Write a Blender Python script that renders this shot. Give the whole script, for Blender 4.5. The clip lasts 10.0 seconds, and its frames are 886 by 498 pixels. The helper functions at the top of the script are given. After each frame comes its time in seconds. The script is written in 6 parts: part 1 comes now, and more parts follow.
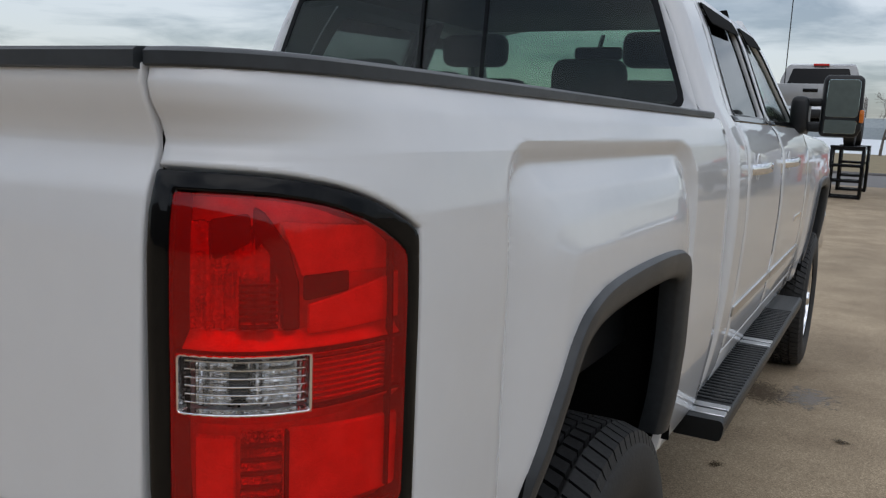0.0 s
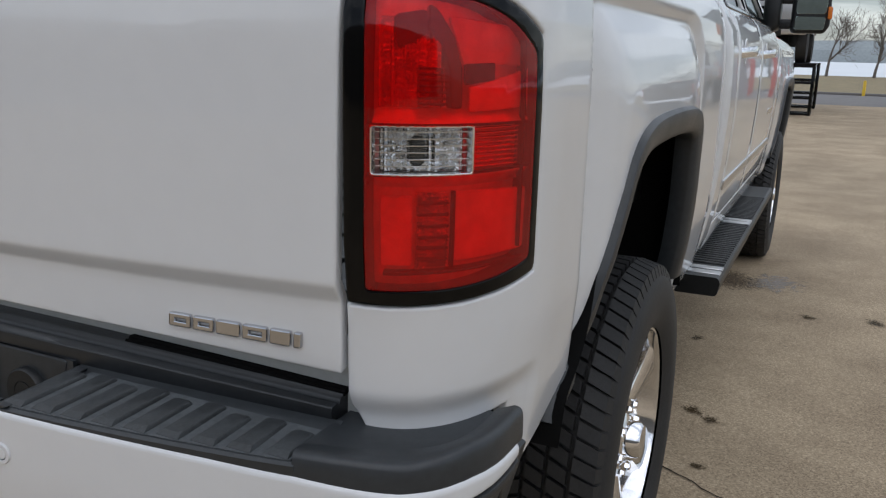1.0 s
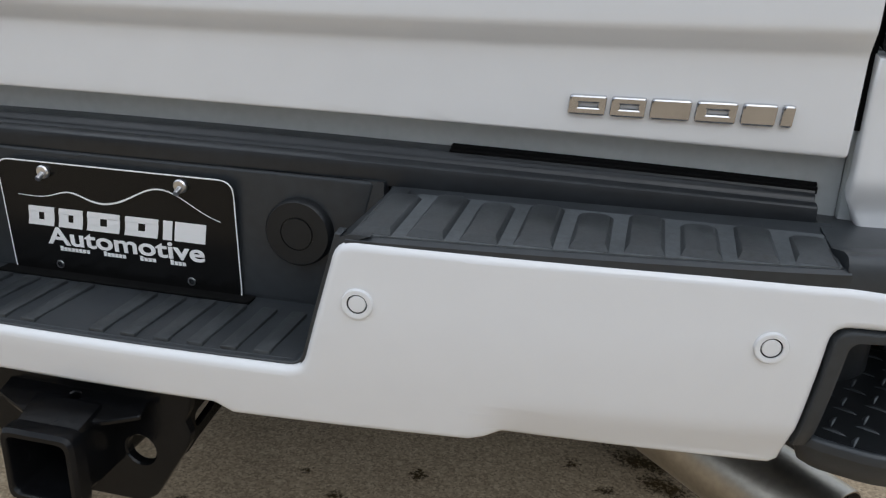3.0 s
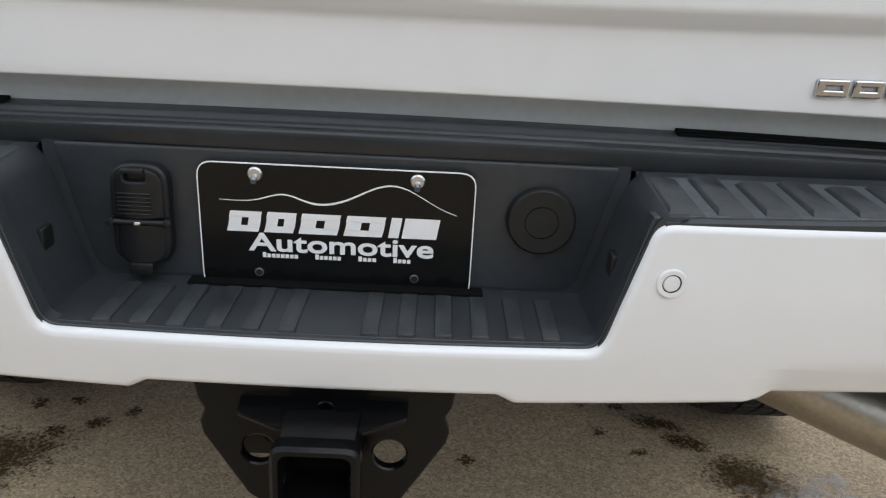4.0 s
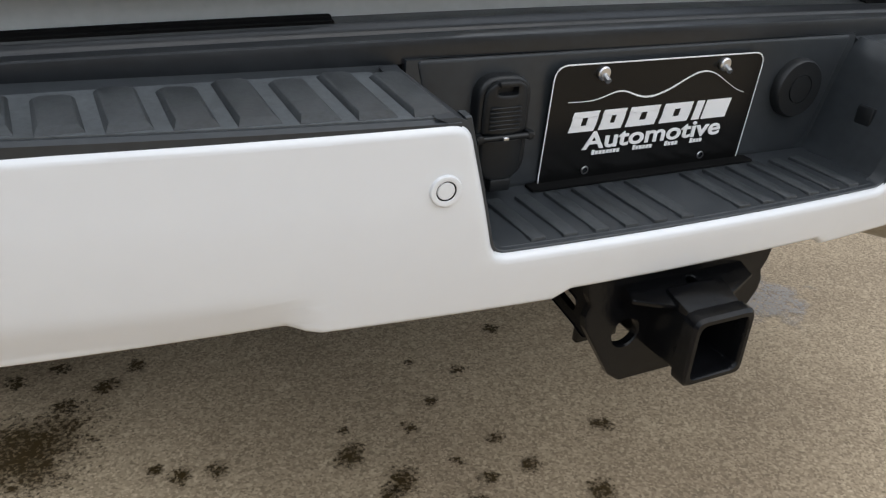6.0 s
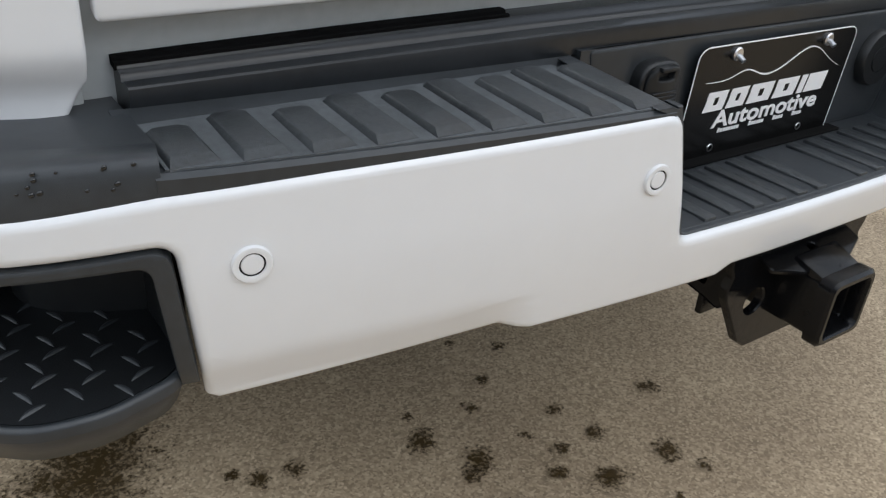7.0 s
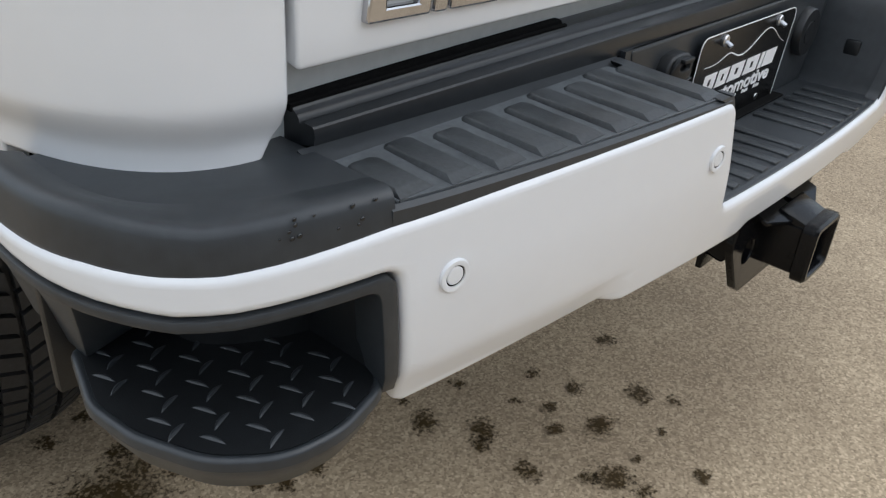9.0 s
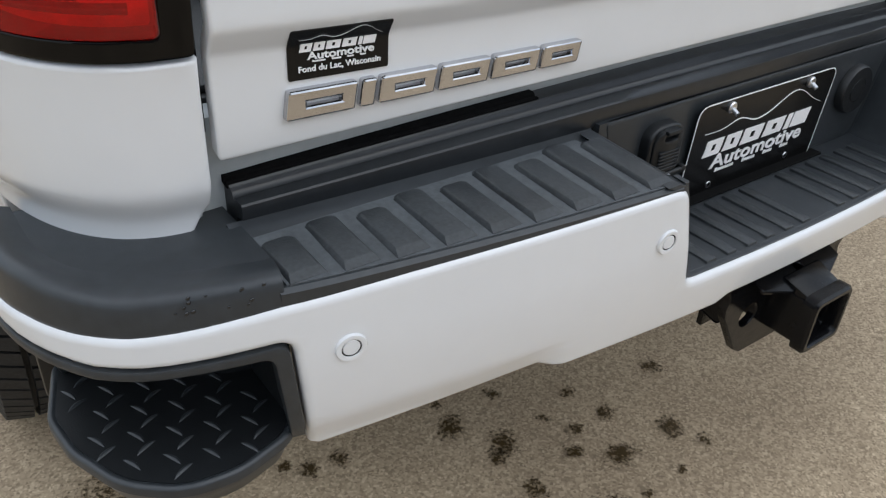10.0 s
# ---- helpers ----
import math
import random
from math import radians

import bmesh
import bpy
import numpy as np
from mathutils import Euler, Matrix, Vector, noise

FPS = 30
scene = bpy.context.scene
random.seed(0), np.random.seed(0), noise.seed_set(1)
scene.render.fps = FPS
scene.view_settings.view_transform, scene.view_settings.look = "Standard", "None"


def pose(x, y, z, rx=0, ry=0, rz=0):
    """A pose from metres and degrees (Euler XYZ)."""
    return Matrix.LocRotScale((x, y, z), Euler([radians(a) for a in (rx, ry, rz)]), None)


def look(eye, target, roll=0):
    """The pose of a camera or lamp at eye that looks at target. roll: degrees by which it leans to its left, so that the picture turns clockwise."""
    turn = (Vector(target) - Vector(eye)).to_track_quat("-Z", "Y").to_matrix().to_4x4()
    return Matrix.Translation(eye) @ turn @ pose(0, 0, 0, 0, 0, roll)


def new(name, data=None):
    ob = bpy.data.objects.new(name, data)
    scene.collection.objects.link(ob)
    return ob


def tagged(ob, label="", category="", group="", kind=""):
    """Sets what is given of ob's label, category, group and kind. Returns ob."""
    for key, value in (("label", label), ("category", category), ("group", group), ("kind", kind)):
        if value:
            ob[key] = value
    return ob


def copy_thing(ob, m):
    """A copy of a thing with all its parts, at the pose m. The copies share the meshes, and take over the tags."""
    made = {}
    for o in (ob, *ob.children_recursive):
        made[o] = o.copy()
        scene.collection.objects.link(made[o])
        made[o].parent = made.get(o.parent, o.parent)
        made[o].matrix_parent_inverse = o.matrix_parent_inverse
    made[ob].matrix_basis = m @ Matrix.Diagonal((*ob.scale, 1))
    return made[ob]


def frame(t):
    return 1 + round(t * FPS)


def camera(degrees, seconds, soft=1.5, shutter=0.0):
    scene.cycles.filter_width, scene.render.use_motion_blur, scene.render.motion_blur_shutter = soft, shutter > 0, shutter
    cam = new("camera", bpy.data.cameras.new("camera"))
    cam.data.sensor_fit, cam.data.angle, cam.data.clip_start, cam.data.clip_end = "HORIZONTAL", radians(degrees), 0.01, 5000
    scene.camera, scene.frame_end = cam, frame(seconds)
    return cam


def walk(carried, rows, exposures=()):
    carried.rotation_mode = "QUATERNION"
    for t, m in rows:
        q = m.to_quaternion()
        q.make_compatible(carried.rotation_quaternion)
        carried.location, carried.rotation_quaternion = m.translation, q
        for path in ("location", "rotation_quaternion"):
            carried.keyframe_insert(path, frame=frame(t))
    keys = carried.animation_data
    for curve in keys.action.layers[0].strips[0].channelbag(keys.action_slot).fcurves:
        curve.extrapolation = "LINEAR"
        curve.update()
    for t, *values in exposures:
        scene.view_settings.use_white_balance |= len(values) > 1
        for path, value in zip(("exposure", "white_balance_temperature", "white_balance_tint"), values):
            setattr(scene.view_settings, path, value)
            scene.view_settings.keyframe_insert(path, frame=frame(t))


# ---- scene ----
cam = camera(56.4, 10.0, soft=1.25)
PATH = [
    (0, (1.405, -0.423, 1.445), (0.462, 1.314, 1.138), 2.4),
    (0.5, (1.403, -0.622, 1.38), (0.511, 1.133, 1.027), 1.8),
    (1, (1.325, -0.72, 1.307), (0.5, 1.041, 0.841), 1.5),
    (1.5, (1.115, -0.784, 1.212), (0.41, 1.015, 0.695), 1.4),
    (2, (0.976, -0.788, 1.113), (0.384, 1.024, 0.51), 1.8),
    (2.5, (0.79, -0.738, 1.083), (0.255, 1.071, 0.42), 1.8),
    (3, (0.598, -0.725, 1.084), (0.159, 1.099, 0.391), 1.8),
    (3.2, (0.505, -0.753, 1.094), (0.13, 1.082, 0.393), 2.0),
    (4.3, (-0.025, -0.806, 1.055), (0.136, 1.06, 0.355), 3.1),
    (4.5, (-0.102, -0.777, 1.05), (0.118, 1.07, 0.313), 3.1),
    (5, (-0.267, -0.732, 1.056), (0.113, 1.038, 0.205), 3.3),
    (5.2, (-0.35, -0.729, 1.059), (0.14, 1.004, 0.19), 3.7),
    (6.3, (-0.765, -0.599, 1.06), (0.138, 0.915, 0.116), 4.4),
    (6.5, (-0.81, -0.561, 1.053), (0.123, 0.929, 0.098), 4.4),
    (7, (-0.928, -0.501, 1.064), (0.105, 0.908, 0.091), 4.3),
    (7.5, (-1.081, -0.442, 1.093), (0.077, 0.868, 0.121), 4.2),
    (8, (-1.164, -0.399, 1.103), (0.128, 0.778, 0.13), 4.1),
    (8.5, (-1.212, -0.355, 1.095), (0.102, 0.792, 0.116), 3.7),
    (9, (-1.179, -0.366, 1.105), (0.139, 0.761, 0.11), 3.8),
    (9.5, (-1.081, -0.441, 1.153), (0.133, 0.749, 0.099), 4.3),
    (10, (-1.025, -0.513, 1.242), (-0.006, 0.821, 0.154), 2.9),
]
SKY, SUN = 1.13, 0.35
EXPOSURES = [(0, -0.50, 6440, 10), (1.0, -0.33, 6460, 10), (2.0, -0.04, 6430, 9), (3.0, 0.13, 6440, 8), (4.5, 0.42, 6700, 8), (7.5, 0.35, 6560, 8), (10, 0.28, 6440, 8)]
walk(cam, [(t, look(eye, target, roll)) for t, eye, target, roll in PATH], EXPOSURES)

# ---- world and light: a bright overcast day ----
world = bpy.data.worlds.new("overcast")
scene.world = world
world.use_nodes = True
wn, wl = world.node_tree.nodes, world.node_tree.links
wn.clear()


def wnode(kind, **kw):
    n = wn.new(kind)
    for k, v in kw.items():
        n.inputs[k].default_value = v
    return n


SUN_EL, SUN_AZ = radians(48), radians(150)
sky = wnode("ShaderNodeTexSky")
sky.sky_type, sky.sun_disc, sky.sun_elevation, sky.sun_rotation = "NISHITA", False, SUN_EL, SUN_AZ
coord = wnode("ShaderNodeTexCoord")
sep = wnode("ShaderNodeSeparateXYZ")
wl.new(coord.outputs["Generated"], sep.inputs[0])
# cloud layer: direction divided by height, so that it flattens towards the horizon
den = wnode("ShaderNodeMath"); den.operation = "ADD"; den.inputs[1].default_value = 0.16
hmax = wnode("ShaderNodeMath"); hmax.operation = "MAXIMUM"; hmax.inputs[1].default_value = 0.0
wl.new(sep.outputs[2], hmax.inputs[0]); wl.new(hmax.outputs[0], den.inputs[0])
dv = wnode("ShaderNodeVectorMath"); dv.operation = "DIVIDE"
wl.new(coord.outputs["Generated"], dv.inputs[0]); wl.new(den.outputs[0], dv.inputs[1])
cl = wnode("ShaderNodeTexNoise", Scale=1.6, Detail=7.0, Roughness=0.55, Distortion=0.4)
wl.new(dv.outputs[0], cl.inputs["Vector"])
cr = wnode("ShaderNodeValToRGB")
cr.color_ramp.elements[0].position, cr.color_ramp.elements[0].color = 0.38, (0.34, 0.375, 0.43, 1)
cr.color_ramp.elements[1].position, cr.color_ramp.elements[1].color = 0.60, (0.93, 0.955, 0.99, 1)
wl.new(cl.outputs["Fac"], cr.inputs[0])
# an overcast dome is about twice as bright overhead as at the horizon
up = wnode("ShaderNodeMapRange")
up.inputs["From Max"].default_value, up.inputs["To Min"].default_value, up.inputs["To Max"].default_value = 0.9, 0.53, 1.52
wl.new(sep.outputs[2], up.inputs["Value"])
mulc = wnode("ShaderNodeMix"); mulc.data_type, mulc.blend_type = "RGBA", "MULTIPLY"
mulc.inputs["Factor"].default_value = 1
wl.new(cr.outputs[0], mulc.inputs["A"]); wl.new(up.outputs[0], mulc.inputs["B"])
bg_sky, bg_cl = wnode("ShaderNodeBackground", Strength=0.06), wnode("ShaderNodeBackground", Strength=SKY)
wl.new(sky.outputs[0], bg_sky.inputs[0]); wl.new(mulc.outputs["Result"], bg_cl.inputs[0])
addw, outw = wnode("ShaderNodeAddShader"), wnode("ShaderNodeOutputWorld")
wl.new(bg_sky.outputs[0], addw.inputs[0]); wl.new(bg_cl.outputs[0], addw.inputs[1]); wl.new(addw.outputs[0], outw.inputs[0])

sun = new("sun", bpy.data.lights.new("sun", "SUN"))
sun.data.energy, sun.data.angle, sun.data.color = SUN, radians(60), (1.0, 0.985, 0.97)
sun.matrix_world = look((0, 0, 0), (math.sin(SUN_AZ) * -math.cos(SUN_EL), math.cos(SUN_AZ) * -math.cos(SUN_EL), -math.sin(SUN_EL)))


# ---- materials ----
def material(name, base, rough=0.5, metal=0.0, coat=0.0, vary=0.0, vscale=4.0, bump=0.0, bscale=80.0, coat_rough=0.03, spec=0.5, fine=0.0, rvary=0.0):
    """A surface with two scales of colour variation and a fine relief."""
    m = bpy.data.materials.new(name)
    m.use_nodes = True
    nt = m.node_tree
    p = nt.nodes["Principled BSDF"]
    p.inputs["Roughness"].default_value, p.inputs["Metallic"].default_value = rough, metal
    p.inputs["Coat Weight"].default_value, p.inputs["Coat Roughness"].default_value = coat, coat_rough
    p.inputs["Specular IOR Level"].default_value = spec
    p.inputs["Base Color"].default_value = (*base, 1)
    tc = nt.nodes.new("ShaderNodeTexCoord")
    if vary:
        n1, n2 = nt.nodes.new("ShaderNodeTexNoise"), nt.nodes.new("ShaderNodeTexNoise")
        n1.inputs["Scale"].default_value, n2.inputs["Scale"].default_value = vscale, vscale * 14
        n1.inputs["Detail"].default_value = 6
        ad = nt.nodes.new("ShaderNodeMath"); ad.operation = "ADD"
        rng = nt.nodes.new("ShaderNodeMapRange")
        rng.inputs["From Min"].default_value, rng.inputs["From Max"].default_value = 0.7, 1.3
        rng.inputs["To Min"].default_value, rng.inputs["To Max"].default_value = 1 - vary, 1 + vary
        mx = nt.nodes.new("ShaderNodeVectorMath"); mx.operation = "SCALE"
        mx.inputs[0].default_value = base
        for n in (n1, n2):
            nt.links.new(tc.outputs["Object"], n.inputs["Vector"])
        nt.links.new(n1.outputs["Fac"], ad.inputs[0]); nt.links.new(n2.outputs["Fac"], ad.inputs[1])
        nt.links.new(ad.outputs[0], rng.inputs["Value"]); nt.links.new(rng.outputs[0], mx.inputs["Scale"])
        nt.links.new(mx.outputs[0], p.inputs["Base Color"])
        if rvary:
            rr = nt.nodes.new("ShaderNodeMapRange")
            rr.inputs["From Min"].default_value, rr.inputs["From Max"].default_value = 0.35, 0.7
            rr.inputs["To Min"].default_value, rr.inputs["To Max"].default_value = rough - rvary, rough + rvary
            nt.links.new(n1.outputs["Fac"], rr.inputs["Value"]); nt.links.new(rr.outputs[0], p.inputs["Roughness"])
    if bump:
        nb = nt.nodes.new("ShaderNodeTexNoise")
        nb.inputs["Scale"].default_value, nb.inputs["Detail"].default_value = bscale, 4
        bp = nt.nodes.new("ShaderNodeBump")
        bp.inputs["Strength"].default_value, bp.inputs["Distance"].default_value = bump, 0.002
        nt.links.new(tc.outputs["Object"], nb.inputs["Vector"])
        nt.links.new(nb.outputs["Fac"], bp.inputs["Height"]); nt.links.new(bp.outputs[0], p.inputs["Normal"])
    return m


def glassy(name, tint, rough=0.0, body=None, share=0.0):
    """Thin tinted glass or clear plastic: lets light through in its tint, mirrors by the angle."""
    m = bpy.data.materials.new(name)
    m.use_nodes = True
    nt = m.node_tree
    nt.nodes.clear()
    tr, gl, mx, lw, pw, fr, out = (nt.nodes.new(k) for k in ("ShaderNodeBsdfTransparent", "ShaderNodeBsdfGlossy", "ShaderNodeMixShader", "ShaderNodeLayerWeight", "ShaderNodeMath", "ShaderNodeMath", "ShaderNodeOutputMaterial"))
    tr.inputs[0].default_value = (*tint, 1)
    gl.inputs["Roughness"].default_value = rough
    # share of mirrored light: 4 % straight on, all of it at a grazing angle
    lw.inputs["Blend"].default_value = 0.5
    pw.operation, pw.inputs[1].default_value = "POWER", 5.0
    fr.operation, fr.inputs[1].default_value, fr.inputs[2].default_value = "MULTIPLY_ADD", 0.96, 0.04
    nt.links.new(lw.outputs["Facing"], pw.inputs[0]); nt.links.new(pw.outputs[0], fr.inputs[0])
    through_it = tr
    if body:
        df, through_it = nt.nodes.new("ShaderNodeBsdfDiffuse"), nt.nodes.new("ShaderNodeMixShader")
        df.inputs[0].default_value, through_it.inputs[0].default_value = (*body, 1), share
        nt.links.new(tr.outputs[0], through_it.inputs[1]); nt.links.new(df.outputs[0], through_it.inputs[2])
    nt.links.new(fr.outputs[0], mx.inputs[0]); nt.links.new(through_it.outputs[0], mx.inputs[1]); nt.links.new(gl.outputs[0], mx.inputs[2])
    nt.links.new(mx.outputs[0], out.inputs[0])
    return m


WHITE = material("white_pearl_paint", (0.665, 0.672, 0.680), rough=0.42, coat=1.0, vary=0.015, vscale=1.5, coat_rough=0.02)
WHITE_BUMPER = material("white_bumper_paint", (0.675, 0.682, 0.692), rough=0.38, coat=0.8, vary=0.012, vscale=2.0, coat_rough=0.05)
SILL = material("grey_primed_sill", (0.42, 0.44, 0.44), rough=0.45, coat=0.3, vary=0.06, vscale=6)
PLASTIC = material("textured_black_plastic", (0.0250, 0.0288, 0.0325), rough=0.40, vary=0.20, vscale=5, bump=0.10, bscale=1300, rvary=0.07)
LEDGE = material("smooth_ledge_plastic", (0.0120, 0.0138, 0.0160), rough=0.36, vary=0.25, vscale=6, bump=0.08, bscale=900, rvary=0.08)
# channel floors of the tread: their sky sheen is put into this lighter colour
PAD = material("pad_sheen_plastic", (0.068, 0.076, 0.082), rough=0.46, vary=0.30, vscale=11, bump=0.14, bscale=700, rvary=0.12)
TREAD = material("scuffed_tread_plastic", (0.032, 0.036, 0.039), rough=0.44, vary=0.40, vscale=16, bump=0.16, bscale=600, rvary=0.12)
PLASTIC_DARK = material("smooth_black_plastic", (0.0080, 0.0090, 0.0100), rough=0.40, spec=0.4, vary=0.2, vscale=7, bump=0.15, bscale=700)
GLOSS_BLACK = material("gloss_black_plastic", (0.0022, 0.0022, 0.0024), rough=0.07, spec=0.22)
STEEL_BLACK = material("black_painted_steel", (0.0040, 0.0042, 0.0048), rough=0.19, spec=0.20, coat=0.0, vary=0.3, vscale=9, bump=0.3, bscale=60, rvary=0.1)
BADGE = material("badge_chrome", (0.50, 0.50, 0.515), rough=0.09, metal=1.0, vary=0.06, vscale=25)
CHROME = material("chrome", (0.85, 0.85, 0.86), rough=0.05, metal=1.0)
SATIN = material("satin_aluminium", (0.62, 0.62, 0.63), rough=0.28, metal=1.0, vary=0.05, vscale=12)
POLISHED = material("polished_wheel_aluminium", (0.80, 0.80, 0.81), rough=0.09, metal=1.0, vary=0.04, vscale=10)
STAINLESS = material("exhaust_steel", (0.40, 0.37, 0.32), rough=0.36, metal=1.0, vary=0.12, vscale=8, bump=0.1, bscale=50)
SOOT_SHADE = material("soot_and_tube_shade", (0.012, 0.011, 0.010), rough=0.9)
RUBBER = material("tyre_rubber", (0.014, 0.014, 0.0145), rough=0.65, vary=0.35, vscale=9, bump=0.4, bscale=140)
LINER = material("wheel_house_liner", (0.004, 0.004, 0.004), rough=0.9, spec=0.1, vary=0.3, vscale=6)
SEAT = material("dark_seat_leather", (0.018, 0.018, 0.019), rough=0.55, vary=0.15, vscale=6)
TINT = glassy("privacy_glass", (0.45, 0.48, 0.48))
FRONT_GLASS = glassy("front_door_glass", (0.82, 0.90, 0.86))
TINT_REAR = glassy("rear_window_glass", (0.53, 0.59, 0.56))
WINDSHIELD = glassy("windscreen_glass", (0.80, 0.93, 0.86))
RED = glassy("red_lens_plastic", (1.0, 0.004, 0.002), body=(1.0, 0.003, 0.002), share=0.18)
CLEAR = glassy("clear_lens_plastic", (0.93, 0.94, 0.95))
MIRROR = material("mirror_glass", (0.66, 0.82, 0.82), rough=0.01, metal=1.0)
REFLECTOR = material("lamp_reflector", (0.80, 0.80, 0.80), rough=0.16, metal=1.0)
FACETS = material("faceted_reflector", (0.84, 0.84, 0.84), rough=0.10, metal=1.0, vary=0.5, vscale=30, bump=1.0, bscale=110)
REFLECT_WHITE = material("lamp_inner_chrome", (0.97, 0.97, 0.97), rough=0.20, metal=0.55, vary=0.25, vscale=45, bump=0.9, bscale=55)
REFLECT_DARK = material("lamp_inner_grey", (0.055, 0.055, 0.055), rough=0.25, metal=0.4)
PLATE_BLACK = material("plate_black", (0.005, 0.005, 0.005), rough=0.25, spec=0.25, coat=0.0, vary=0.2, vscale=20)
INK_WHITE = material("white_print", (0.80, 0.80, 0.80), rough=0.5)
RED_PAINT = material("red_paint", (0.55, 0.02, 0.015), rough=0.4, vary=0.1, vscale=3)
AMBER = material("amber_plastic", (0.6, 0.16, 0.02), rough=0.2)

# ---- building helpers ----


def smooth01(a, b, x):
    t = min(1.0, max(0.0, (x - a) / (b - a)))
    return t * t * (3 - 2 * t)


STANCE = ([0.30, 0.60, 0.67, 0.83, 0.90, 1.00, 1.19, 1.39, 1.47, 1.75, 2.00], [0.0, -0.002, -0.006, -0.008, -0.004, -0.003, 0.003, 0.0105, 0.015, 0.025, 0.030])
RIGID = {"wheel", "tow_hitch", "exhaust_pipe", "rear_axle", "frame_rail", "running_board"}


def stance(z):
    """How far the body shell stands over its drawn height: low at the bumper, tall at the belt."""
    return float(np.interp(z, *STANCE))


def on_body(name, parent):
    """True for parts of the pickup's shell, which take its stance."""
    names = [name]
    while parent:
        names.append(parent.name.split(".")[0])
        parent = parent.parent
    return names[-1] == "pickup_truck" and not RIGID & set(names)


def droop(x, z):
    """The bumper's upper edge falls away towards its ends."""
    return 0.006 * smooth01(0.79, 0.95, abs(x)) * smooth01(0.68, 0.75, z)


def part(name, bm, mat, parent=None, label="", smooth=True, angle=38, mirror=False):
    """Links a bmesh as one mesh object under a thing or a part."""
    if on_body(name, parent):
        ends = name == "rear_bumper" or (parent and "rear_bumper" in (parent.name, parent.parent.name if parent.parent else ""))
        for v in bm.verts:
            v.co.z += stance(v.co.z) - (droop(v.co.x, v.co.z) if ends else 0.0)
    if mirror:
        for v in bm.verts:
            v.co.x = -v.co.x
    bmesh.ops.recalc_face_normals(bm, faces=bm.faces)
    me = bpy.data.meshes.new(name)
    bm.to_mesh(me)
    bm.free()
    if smooth:
        me.shade_smooth()
        me.set_sharp_from_angle(angle=radians(angle))
    me.materials.append(mat)
    ob = new(name, me)
    if parent:
        ob.parent = parent
    if label:
        ob["label"] = label
    return ob


def lerp_table(table, x):
    return float(np.interp(x, [a for a, _ in table], [b for _, b in table]))


def rounded(pts, radii, n=5):
    """A closed 2D outline with each corner rounded by its radius."""
    if not isinstance(radii, (list, tuple)):
        radii = [radii] * len(pts)
    out = []
    for i, (p, r) in enumerate(zip(pts, radii)):
        p, a, b = np.array(p, float), np.array(pts[i - 1], float), np.array(pts[(i + 1) % len(pts)], float)
        da, db = a - p, b - p
        la, lb = np.linalg.norm(da), np.linalg.norm(db)
        da, db = da / la, db / lb
        if r <= 0:
            out.append(tuple(p)); continue
        cosang = float(np.clip(da @ db, -0.9999, 0.9999))
        d = min(r / math.tan(math.acos(cosang) / 2), 0.45 * la, 0.45 * lb)
        s, e = p + da * d, p + db * d
        for k in range(n + 1):
            t = k / n
            out.append(tuple((1 - t) ** 2 * s + 2 * t * (1 - t) * p + t * t * e))
    return out


def offset_poly(poly, d):
    """The outline moved inwards by d (counter-clockwise outline)."""
    P = np.array(poly, float)
    nxt, prv = np.roll(P, -1, 0), np.roll(P, 1, 0)
    e1, e2 = P - prv, nxt - P
    e1 /= np.maximum(np.linalg.norm(e1, axis=1, keepdims=True), 1e-9)
    e2 /= np.maximum(np.linalg.norm(e2, axis=1, keepdims=True), 1e-9)
    n1, n2 = np.stack([-e1[:, 1], e1[:, 0]], 1), np.stack([-e2[:, 1], e2[:, 0]], 1)
    m = n1 + n2
    m /= np.maximum((m * n1).sum(1, keepdims=True), 0.35) / 1.0
    return P + m * d


def area2(poly):
    P = np.array(poly)
    return float((P[:, 0] * np.roll(P[:, 1], -1) - np.roll(P[:, 0], -1) * P[:, 1]).sum())


